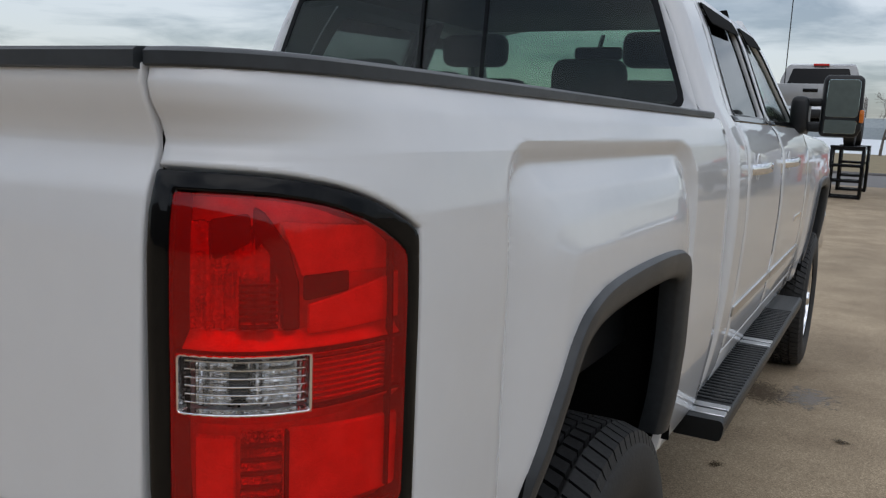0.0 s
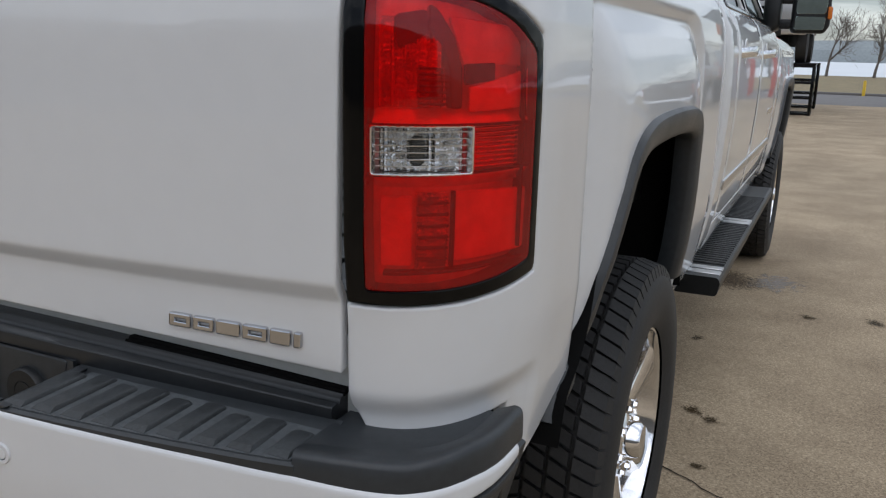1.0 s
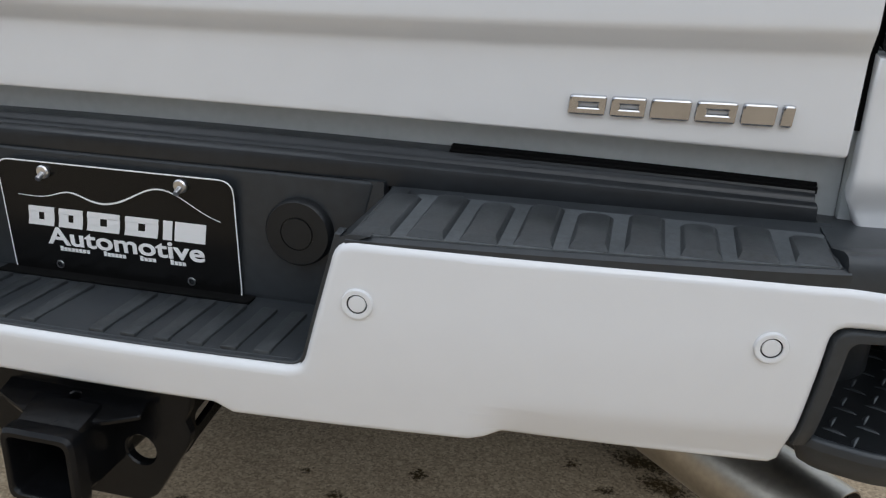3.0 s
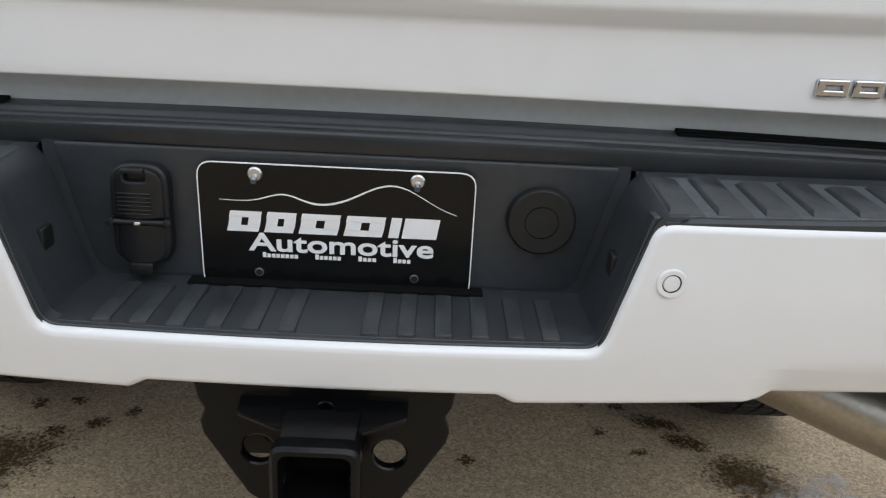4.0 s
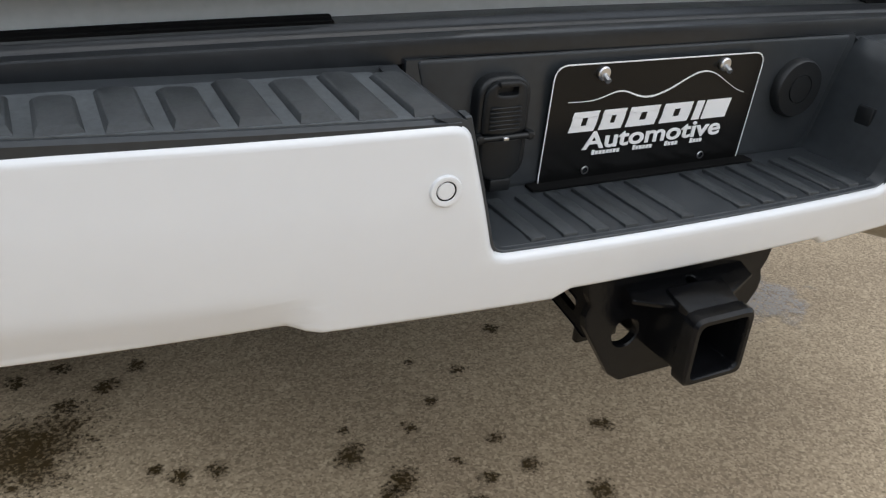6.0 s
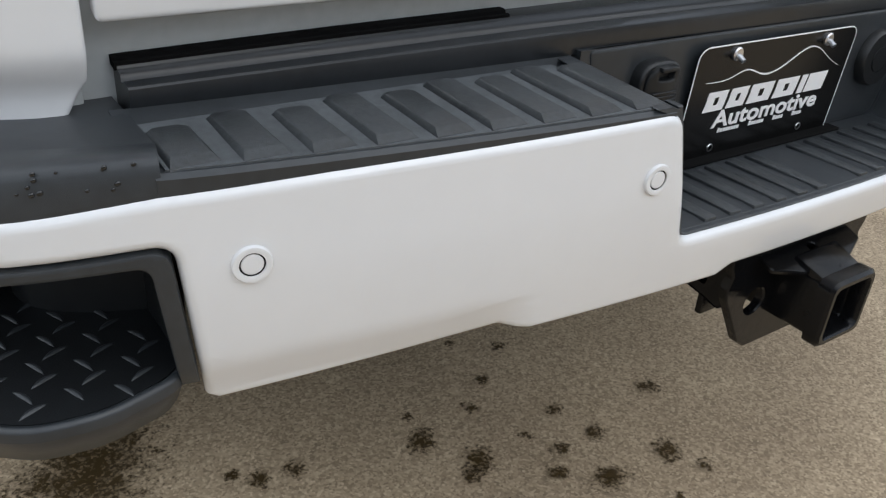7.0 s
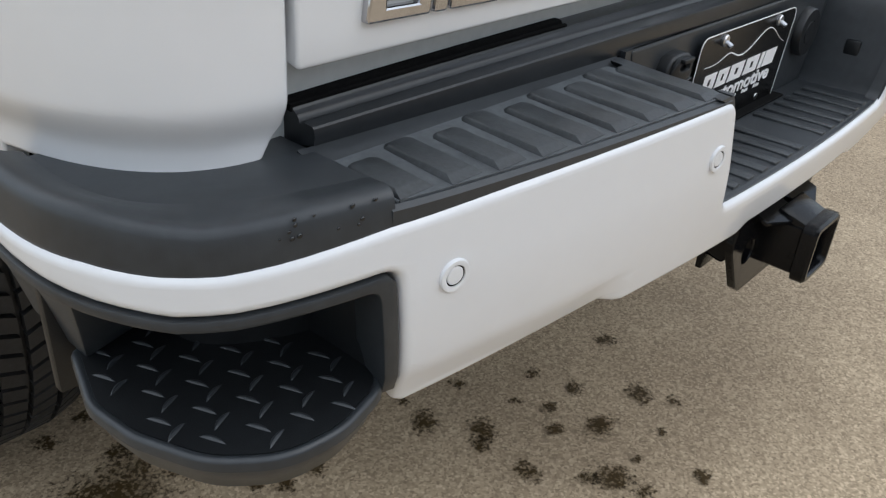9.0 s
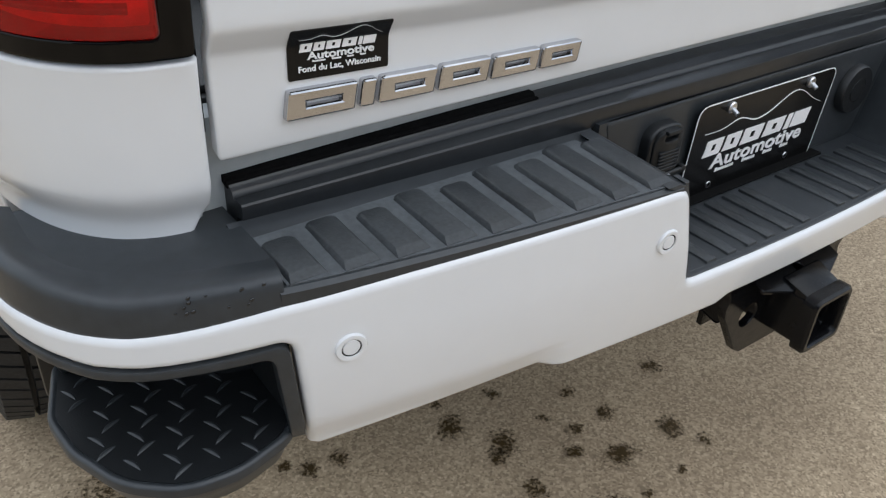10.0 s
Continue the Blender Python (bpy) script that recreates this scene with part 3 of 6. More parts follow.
for sx in (1, -1):
    part("rubber_seal", pad_strip(UB(0.392), UB(0.776), seal_section, 20), LINER, bumper, "black rubber seal strip", mirror=sx < 0, angle=30)


# corner caps
CAP_FOOT = [(0.79, 0.818), (0.87, 0.809), (0.91, 0.805), (0.945, 0.806), (0.975, 0.8105)]
CAP_RIDGE = [(0.79, 0.8440), (0.855, 0.8425), (0.89, 0.840), (0.92, 0.838), (0.95, 0.8425), (0.975, 0.8475)]


def corner_cap():
    n = 34
    us = np.linspace(UB(0.788), BUMP_END + 0.030, n)
    bm = bmesh.new()
    rows = []
    for k, u in enumerate(us):
        t = k / (n - 1)
        cx = on_plan(BUMP, u)[0]
        zt = lerp_table(CAP_FOOT, cx)
        zr = lerp_table(CAP_RIDGE, cx)
        h = zr - zt
        sec = [(-0.016, zt - 0.014), (-0.004, zt - 0.003), (-0.004, zt + 0.002), (-0.0058, zt + 0.50 * h), (-0.0074, zt + 0.76 * h), (-0.0093, zt + 0.89 * h), (-0.0122, zt + 0.965 * h), (-0.0165, zr), (-0.0215, zr + 0.0003), (-0.0340, 0.45 * zr + 0.55 * 0.8394), (-0.046, 0.8393), (-0.046, 0.80)]
        ring = []
        for a, z in sec:
            ue = u - 0.30 * max(0.0, 0.86 - z) * smooth01(0.55, 1.0, t)
            x, y = on_plan(BUMP, ue)
            nx, ny = normal_on(BUMP, ue)
            ring.append(bm.verts.new((x + nx * a, y + ny * a, z)))
        rows.append(ring)
    m = len(rows[0])
    for a, b in zip(rows, rows[1:]):
        for k in range(m):
            bm.faces.new((a[k], a[(k + 1) % m], b[(k + 1) % m], b[k]))
    bm.faces.new(rows[0]); bm.faces.new(rows[-1][::-1])
    return bm


def cap_deck():
    """The flat part of the cap that runs in under the bed side."""
    rim = []
    for u in np.linspace(UB(0.788), BUMP_END + 0.012, 30):
        x, y = on_plan(BUMP, u)
        nx, ny = normal_on(BUMP, u)
        rim.append((x - nx * 0.043, y - ny * 0.043))
    return panel(lambda u, v: (u, v, 0.8392), rim + [(0.90, rim[-1][1]), (0.80, 0.23), (rim[0][0], 0.19)], thick=0.02, bevel=0.0, nu=2, nv=2)


for cap_ in both("corner_cap", corner_cap, PLASTIC, bumper, "smooth black plastic bumper corner cap", angle=50):
    part("cap_deck", cap_deck(), PLASTIC, cap_, mirror=cap_.bound_box[0][0] < 0)
# rain drops left on the cap of the near side
DROP = material("water_drop", (0.006, 0.007, 0.008), rough=0.04, spec=0.6)
rnd_ = random.Random(4)
for k in range(13):
    u_, z_ = UB(0.800 + 0.075 * rnd_.random()), 0.823 + 0.019 * rnd_.random()
    x_, y_ = on_plan(BUMP, u_)
    nx_, ny_ = normal_on(BUMP, u_)
    dd = 0.0045 + 0.0035 * (z_ - 0.818) / 0.03
    r_ = rnd_.uniform(0.0011, 0.0025)
    bm_ = bmesh.new()
    bmesh.ops.create_icosphere(bm_, subdivisions=2, radius=r_)
    for v in bm_.verts:
        v.co = Vector((-(x_ - nx_ * dd) + v.co.x * rnd_.uniform(0.9, 1.1), y_ - ny_ * dd + v.co.y * 0.5, z_ + v.co.z * 0.9))
    part("water_drop", bm_, DROP, cap_)


# corner steps: black lining, pocket and diamond-plate step
def lining(d0, d1, z0, z1, u0, u1, n=26, drop=0.0):
    """A curved vertical wall inside the bumper corner between two depths."""
    bm = bmesh.new()
    rows = []
    for u in np.linspace(u0, u1, n):
        x, y, _ = bumper_pt(u, 0.79)
        nx, ny = normal_on(BUMP, u)
        rows.append([bm.verts.new((x - nx * d, y - ny * d, z)) for d, z in ((d0, z0), (d0, z1), (d1, z1), (d1, z0 + drop))])
    for a, b in zip(rows, rows[1:]):
        for k in range(4):
            bm.faces.new((a[k], a[(k + 1) % 4], b[(k + 1) % 4], b[k]))
    bm.faces.new(rows[0]); bm.faces.new(rows[-1][::-1])
    return bm


def lining_trim():
    out = [(UB(0.7745), 0.640), (UB(0.788), 0.776), (UB(0.85), 0.772), (UB(0.905), 0.768), (UB(0.938), 0.768), (UB(0.965), 0.774), (BUMP_END - 0.004, 0.786), (BUMP_END - 0.010, 0.775), (UB(0.965), 0.763), (UB(0.938), 0.757), (UB(0.905), 0.757), (UB(0.85), 0.761), (UB(0.802), 0.763), (UB(0.789), 0.640)]
    return panel(lambda u, z: bumper_pt(u, z), rounded(out, [0, 0.016, 0, 0, 0, 0, 0.0, 0.004, 0, 0, 0, 0, 0.012, 0.0]), thick=0.05, bevel=0.003, nu=20, nv=6, rings=2)


def step_outline(inset=0.0):
    pts = [(0.774, 0.258), (0.770, 0.045), (0.790, 0.024), (0.845, 0.008), (0.899, 0.014), (0.945, 0.053), (0.971, 0.118), (0.977, 0.172), (0.952, 0.252)]
    poly = rounded(pts, [0.01, 0.022, 0.06, 0.09, 0.09, 0.09, 0.08, 0.06, 0.015], 9)
    if area2(poly) < 0:
        poly = poly[::-1]
    return offset_poly(poly, inset) if inset else poly


def step_body():
    bm = bmesh.new()
    rings = []
    for ins, z in ((0.060, 0.600), (0.030, 0.603), (0.013, 0.613), (0.006, 0.634), (0.0045, 0.640), (0.0, 0.642), (0.0, 0.650), (0.0012, 0.6528), (0.0035, 0.6542), (0.0060, 0.6540), (0.0075, 0.6525)):
        rings.append([bm.verts.new((x, y, z)) for x, y in step_outline(ins)])
    n = len(rings[0])
    for a, b in zip(rings, rings[1:]):
        for k in range(n):
            bm.faces.new((a[k], a[(k + 1) % n], b[(k + 1) % n], b[k]))
    bm.faces.new(rings[-1]); bm.faces.new(rings[0][::-1])
    return bm


def lug_mesh():
    """One raised lozenge of the tread plate."""
    bm = bmesh.new()
    n, rows = 7, []
    for i in range(n + 1):
        t = i / n
        w, h = 0.0027 * math.sin(math.pi * t) ** 0.9, 0.0022 * math.sin(math.pi * t) ** 0.5
        x = (t - 0.5) * 0.0250
        rows.append([bm.verts.new((x, yy * w + 0.0022 * math.sin(math.pi * t), zz * h)) for yy, zz in ((-1, 0), (-0.45, 1), (0.45, 1), (1, 0))])
    for a, b in zip(rows, rows[1:]):
        for k in range(3):
            bm.faces.new((a[k], b[k], b[k + 1], a[k + 1]))
    bmesh.ops.remove_doubles(bm, verts=bm.verts, dist=1e-6)
    me = bpy.data.meshes.new("tread_lug")
    bm.to_mesh(me); bm.free()
    me.shade_smooth()
    # greyer than the plate below: the lugs' highlights are put into the colour
    me.materials.append(PLASTIC)
    return me


lug = lug_mesh()
for sx in (1, -1):
    trim = part("step_surround", lining_trim(), PLASTIC, bumper, "black plastic surround of the corner step", mirror=sx < 0)
    # pocket faces take the darker plastic, which puts the recess shade into colour
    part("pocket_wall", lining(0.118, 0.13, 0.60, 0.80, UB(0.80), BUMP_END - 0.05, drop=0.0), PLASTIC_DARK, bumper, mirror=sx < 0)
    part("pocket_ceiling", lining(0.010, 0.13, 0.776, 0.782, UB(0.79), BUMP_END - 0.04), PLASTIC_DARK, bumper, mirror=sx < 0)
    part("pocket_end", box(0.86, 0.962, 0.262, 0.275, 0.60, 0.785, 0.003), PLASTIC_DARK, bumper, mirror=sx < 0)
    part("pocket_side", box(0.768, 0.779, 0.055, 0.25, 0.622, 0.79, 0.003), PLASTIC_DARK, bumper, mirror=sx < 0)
    step = part("corner_step", step_body(), PLASTIC, bumper, "black corner step with raised diamond tread", mirror=sx < 0, angle=50)
    part("step_tread", panel(lambda u, v: (u, v, 0.6538), step_outline(0.0080), thick=0.004, bevel=0.0, nu=2, nv=2), PLASTIC_DARK, step, "dark diamond tread plate", mirror=sx < 0)
    poly = np.array(step_outline(0.016))
    for i, j, half in [(i, j, half) for i in range(-5, 6) for j in range(-5, 6) for half in (0, 1)]:
        x = 0.880 + i * 0.0330 + j * 0.0145 - half * 0.0185
        y = 0.090 + i * 0.0132 - j * 0.0330 + half * 0.0130
        inside = False
        for k in range(len(poly)):
            (xa, ya), (xb, yb) = poly[k - 1], poly[k]
            if (ya > y) != (yb > y) and x < (xb - xa) * (y - ya) / (yb - ya) + xa:
                inside = not inside
        if inside:
            l_ = new("tread_lug", lug)
            l_.parent = step
            l_.matrix_basis = pose(sx * x, y, 0.6535 + stance(0.6538), 0, 0, sx * (-25 if half else 66))
    # plastic web between the step and the wheel house
    web = [(0.172, 0.776), (0.232, 0.652), (0.330, 0.652), (0.330, 0.776)]
    part("step_web", panel(lambda u, z: (0.974 - 0.24 * (0.77 - z), u, z), rounded(web, 0.004, 2), thick=0.055, bevel=0.003, nu=4, nv=5, rings=2), PLASTIC, bumper, mirror=sx < 0)

# plate pocket: back wall, floor, slanted sides
def flat_prism(poly, y0, y1, bevel=0.0):
    """An outline in (x, z) drawn out along y."""
    bm = bmesh.new()
    a = [bm.verts.new((x, y0, z)) for x, z in poly]
    b = [bm.verts.new((x, y1, z)) for x, z in poly]
    n = len(a)
    bm.faces.new(a); bm.faces.new(b[::-1])
    for k in range(n):
        bm.faces.new((a[k], b[k], b[(k + 1) % n], a[(k + 1) % n]))
    if bevel:
        bmesh.ops.bevel(bm, geom=[e for e in bm.edges if abs(e.verts[0].co.y - y0) < 1e-6 and abs(e.verts[1].co.y - y0) < 1e-6], offset=bevel, segments=2, affect="EDGES", profile=0.5)
    return bm


pocket = part("plate_pocket", join(flat_prism([(-0.331, 0.60), (0.331, 0.60), (0.331, 0.846), (-0.331, 0.846)], 0.101, 0.118)), PLASTIC, bumper, "black plastic plate pocket")
part("pocket_panel", panel(lambda u, v: (u, 0.099, v), rounded([(-0.279, 0.690), (0.279, 0.690), (0.320, 0.846), (-0.320, 0.846)], [0.030, 0.030, 0.006, 0.006]), thick=0.006, bevel=0.003, nu=4, nv=2, rings=2), PLASTIC, bumper)


def pocket_side_wall():
    bm = bmesh.new()
    rows = []
    for z, x in ((0.660, 0.268), (0.678, 0.280), (0.688, 0.2875), (0.705, 0.293), (0.80, 0.3195), (0.820, 0.326), (0.830, 0.331), (0.842, 0.342)):
        yf = bumper_y(x) + 0.006 + 0.018 * (max(0.0, 0.755 - z) / 0.15) ** 1.6
        rows.append([bm.verts.new((x, yf, z - (0.008 if z > 0.83 else 0))), bm.verts.new((x, 0.102, z)), bm.verts.new((x + 0.02, 0.102, z)), bm.verts.new((x + 0.02, yf, z - (0.008 if z > 0.83 else 0)))])
    for a, b in zip(rows, rows[1:]):
        for k in range(4):
            bm.faces.new((a[k], a[(k + 1) % 4], b[(k + 1) % 4], b[k]))
    bm.faces.new(rows[0]); bm.faces.new(rows[-1][::-1])
    return bm


# black lip just inside the painted edge of the pocket
def pocket_lip():
    o = rounded([(-0.3335, 0.833), (-0.2915, 0.6805), (0.2915, 0.6805), (0.3335, 0.833)], [0, 0.023, 0.023, 0], 5)
    i = rounded([(-0.3265, 0.833), (-0.2865, 0.6855), (0.2865, 0.6855), (0.3265, 0.833)], [0, 0.019, 0.019, 0], 5)

    def fn(u, z):
        x, y, zl = bumper_pt(u, z)
        return x, y + 0.0085, zl
    return panel(fn, o + i[::-1], thick=0.018, bevel=0.001, nu=20, nv=6, rings=1)


part("pocket_lip", pocket_lip(), PLASTIC, bumper)
both("pocket_cheek", pocket_side_wall, PLASTIC, bumper, angle=30)


def lower_section(x):
    y0 = bumper_y(x) + 0.0165
    return [(y0 + 0.012, 0.66), (y0 + 0.004, 0.672), (y0, 0.6815), (y0 + 0.004, 0.6868), (y0 + 0.02, 0.6885), (0.060, 0.687), (0.088, 0.686), (0.102, 0.688), (0.102, 0.66)]


lower = part("lower_tread", pad_strip(-0.288, 0.288, lower_section, 16), PLASTIC, bumper, "black ribbed lower step below the plate", angle=30)
for x in (-0.231, -0.192, -0.153, -0.114, -0.075, -0.037, 0.049, 0.087, 0.126, 0.165, 0.203, 0.240):
    y0 = bumper_y(x)
    part("tread_rib", box(x - 0.0095, x + 0.0095, y0 + 0.0215, 0.074, 0.682, 0.6910, 0.0022, 2), TREAD, lower)
part("plate_slot", box(-0.172, 0.172, 0.080, 0.0995, 0.6865, 0.6905, 0.001, 1), LINER, bumper)

# parking sensors
for x, z in ((0.732, 0.756), (0.351, 0.766), (-0.732, 0.756), (-0.351, 0.766)):
    u = UB(abs(x)) * (1 if x > 0 else -1)
    c, a, b = (Vector(bumper_pt(u, z)), Vector(bumper_pt(u + 0.004, z)) - Vector(bumper_pt(u - 0.004, z)), Vector(bumper_pt(u, z + 0.004)) - Vector(bumper_pt(u, z - 0.004)))
    a.normalize(); n = a.cross(b).normalized(); b = n.cross(a)
    M = Matrix(((a.x, b.x, n.x, c.x), (a.y, b.y, n.y, c.y), (a.z, b.z, n.z, c.z), (0, 0, 0, 1)))
    ring = part("parking_sensor", lathe([(-0.004, 0.0158), (0.0015, 0.0158), (0.003, 0.0150), (0.0034, 0.0135), (0.0026, 0.0102), (-0.002, 0.0098)], 32, "z", M), WHITE_BUMPER, bumper, "white round parking sensor")
    part("sensor_gap", lathe([(-0.002, 0.0101), (0.0012, 0.0101), (0.0012, 0.0088), (-0.002, 0.0088)], 32, "z", M), LINER, ring)
    part("sensor_face", lathe([(-0.002, 0.0089), (0.0014, 0.0087), (0.0022, 0.0079), (0.0024, 0.0), (-0.002, 0.0)], 32, "z", M), WHITE_BUMPER, ring)

# hitch
def drilled(poly, holes, y0, y1):
    return panel(lambda u, v: (u, y0, v), poly, holes, thick=y1 - y0, bevel=0.002, nu=2, nv=2, rings=1)


def circle(cx, cz, r, n=20):
    return [(cx + r * math.cos(2 * math.pi * k / n), cz + r * math.sin(2 * math.pi * k / n)) for k in range(n)]


hitch = part("tow_hitch", drilled(rounded([(-0.150, 0.640), (-0.140, 0.585), (-0.133, 0.572), (-0.139, 0.555), (-0.136, 0.540), (-0.088, 0.462), (-0.070, 0.449), (0.070, 0.449), (0.088, 0.462), (0.136, 0.540), (0.139, 0.555), (0.133, 0.572), (0.140, 0.585), (0.150, 0.640)], 0.008, 2), [circle(-0.075, 0.522, 0.019), circle(0.073, 0.522, 0.019)], -0.012, 0.0), STEEL_BLACK, truck, "black steel tow hitch receiver under the bumper")


def receiver(out, inn, y0, y1, z, r=0.010):
    bm = bmesh.new()
    o = rounded([(-out, z - out), (out, z - out), (out, z + out), (-out, z + out)], r, 3)
    i = rounded([(-inn, z - inn), (inn, z - inn), (inn, z + inn), (-inn, z + inn)], r * 0.6, 3)
    e = 0.004
    rings = [[bm.verts.new((x, y, zz)) for x, zz in p] for p, y in ((o, y1), (o, y0 + e), (list(offset_poly(o, e)), y0), (list(offset_poly(i, -e * 0.6)), y0), (i, y0 + e), (i, y1))]
    n = len(o)
    for a, b in zip(rings, rings[1:]):
        for k in range(n):
            bm.faces.new((a[k], a[(k + 1) % n], b[(k + 1) % n], b[k]))
    return bm


part("receiver_collar", receiver(0.0470, 0.0355, -0.0915, -0.070, 0.5320, 0.015), STEEL_BLACK, hitch, "square steel receiver collar")
part("receiver_tube", receiver(0.0405, 0.0350, -0.071, 0.30, 0.5335, 0.008), STEEL_BLACK, hitch)
# near-black plate added in the tube for the shade of its depth
part("receiver_shade", box(-0.0385, 0.0385, 0.02, 0.03, 0.496, 0.571, 0), SOOT_SHADE, hitch)
part("hitch_bracket", panel(lambda u, v: (u, -0.052 + 0.80 * v, 0.577 + 0.30 * v), rounded([(-0.046, 0.0), (0.046, 0.0), (0.092, 0.022), (0.092, 0.060), (-0.092, 0.060), (-0.092, 0.022)], 0.004, 2), [circle(0.002, 0.036, 0.008, 14)], thick=0.006, bevel=0.0015, nu=2, nv=2, rings=1), STEEL_BLACK, hitch)
part("bracket_lip", box(-0.092, 0.092, -0.006, 0.03, 0.593, 0.604, 0.003, 2), STEEL_BLACK, hitch)
part("bracket_neck", panel(lambda u, v: (u, -0.079 + v, 0.5735 + 0.32 * v), rounded([(-0.038, 0.0), (0.038, 0.0), (0.043, 0.05), (-0.043, 0.05)], 0.004, 2), thick=0.010, bevel=0.002, nu=2, nv=2, rings=2), STEEL_BLACK, hitch)
part("chain_loop_back", box(-0.105, -0.042, 0.04, 0.05, 0.48, 0.56, 0.002), STEEL_BLACK, hitch)
part("cross_tube", box(-0.45, 0.45, 0.20, 0.28, 0.54, 0.62, 0.012, 2), STEEL_BLACK, hitch)
for sx in (-1, 1):
    part("frame_rail", box(min(sx * 0.36, sx * 0.44), max(sx * 0.36, sx * 0.44), 0.15, 5.6, 0.58, 0.74, 0.01), STEEL_BLACK, truck)
    slot = rounded([(0.030, 0.536), (0.078, 0.545), (0.078, 0.562), (0.030, 0.555)], 0.008, 4)
    side = rounded([(0.001, 0.512), (0.030, 0.520), (0.110, 0.532), (0.130, 0.600), (0.001, 0.604)], 0.010, 3)
    part("gusset", panel(lambda u, v: (sx * 0.122, u, v), side, [slot], thick=0.008 * sx, bevel=0.0015, nu=3, nv=2, rings=1), STEEL_BLACK, hitch)
    part("chain_pin", lathe([(0.0, 0.0), (0.0, 0.009), (0.020, 0.009), (0.023, 0.007), (0.023, 0.0)], 14, "x", Matrix.Translation((0.122 if sx > 0 else -0.145, 0.098, 0.545))), STEEL_BLACK, hitch)

# exhaust
EX0, EX1, EX_R = Vector((0.46, 0.52, 0.492)), Vector((0.868, 0.172, 0.440)), 0.060
ex_dir = (EX1 - EX0).normalized()
ex_m = Matrix.Translation(EX0) @ ex_dir.to_track_quat("Z", "Y").to_matrix().to_4x4()
L_ = (EX1 - EX0).length
exhaust = part("exhaust_pipe", lathe([(0, EX_R), (L_ - 0.004, EX_R), (L_, EX_R - 0.001), (L_, EX_R - 0.003), (0.05, EX_R - 0.0035), (0, EX_R - 0.0035)], 40, "z", ex_m), STAINLESS, truck, "steel exhaust tailpipe")
part("pipe_inside", lathe([(0.02, EX_R - 0.004), (L_ - 0.015, EX_R - 0.0045), (0.02, 0.0)], 32, "z", ex_m), SOOT_SHADE, exhaust)

# rear axle
part("rear_axle", join(lathe([(-0.80, 0.045), (-0.15, 0.05), (-0.12, 0.14), (0.12, 0.14), (0.15, 0.05), (0.80, 0.045)], 20, "x", Matrix.Translation((0, 1.06, 0.41)))), STEEL_BLACK, truck)

# ---- wheels ----
R_T, R_RIM, W_T = 0.428, 0.268, 0.272


def tyre_bm():
    h = W_T / 2
    prof = [(-h * 0.86, R_RIM), (-h * 0.98, R_RIM + 0.03), (-h, R_RIM + 0.07), (-h * 0.97, R_T - 0.045), (-h * 0.86, R_T - 0.024), (-h * 0.70, R_T - 0.017), (0, R_T - 0.014), (h * 0.70, R_T - 0.017), (h * 0.86, R_T - 0.024), (h * 0.97, R_T - 0.045), (h, R_RIM + 0.07), (h * 0.98, R_RIM + 0.03), (h * 0.86, R_RIM)]
    return lathe(prof, 72, "x")


def tread_bm():
    """Tread blocks in five ribs, staggered, with wrapped shoulder lugs."""
    bm = bmesh.new()
    n = 76
    ribs = ((-0.118, -0.074, 0.0), (-0.064, -0.027, 0.5), (-0.018, 0.018, 0.1), (0.027, 0.064, 0.6), (0.074, 0.118, 0.2))
    for xa, xb, ph in ribs:
        sh = abs(xa + xb) > 0.15
        for k in range(n):
            a0 = 2 * math.pi * (k + ph) / n
            a1 = a0 + 2 * math.pi / n * (0.82 if sh else 0.76)
            sk = 0.035 * (1 if xa + xb >= 0 else -1)
            vs = []
            for r in (R_T - 0.020, R_T):
                for x, a in ((xa, a0), (xb, a0 + sk), (xb, a1 + sk), (xa, a1)):
                    drop = 0.012 if sh and abs(x) > 0.1 else 0.0
                    vs.append(bm.verts.new((x, (r - drop) * math.cos(a), (r - drop) * math.sin(a))))
            bm.faces.new(vs[4:8])
            for i in range(4):
                bm.faces.new((vs[i], vs[(i + 1) % 4], vs[4 + (i + 1) % 4], vs[4 + i]))
            if sh:
                s = 1 if xa > 0 else -1
                x2 = s * 0.129
                b = [vs[5], vs[6]] if s > 0 else [vs[4], vs[7]]
                b2 = [vs[1], vs[2]] if s > 0 else [vs[0], vs[3]]
                aa = (a0 + sk, a1 + sk) if s > 0 else (a0, a1)
                lo = [bm.verts.new((x2, (R_T - 0.046) * math.cos(a), (R_T - 0.046) * math.sin(a))) for a in aa]
                bm.faces.new((b[0], b[1], lo[1], lo[0]))
                for i in range(2):
                    bm.faces.new((b[i], lo[i], b2[i]))
    return bm


def rim_bm():
    barrel = lathe([(-0.10, R_RIM - 0.012), (0.10, R_RIM - 0.012), (0.112, R_RIM - 0.006), (0.114, R_RIM + 0.002), (0.108, R_RIM + 0.006), (-0.11, R_RIM + 0.006)], 64, "x")
    return barrel


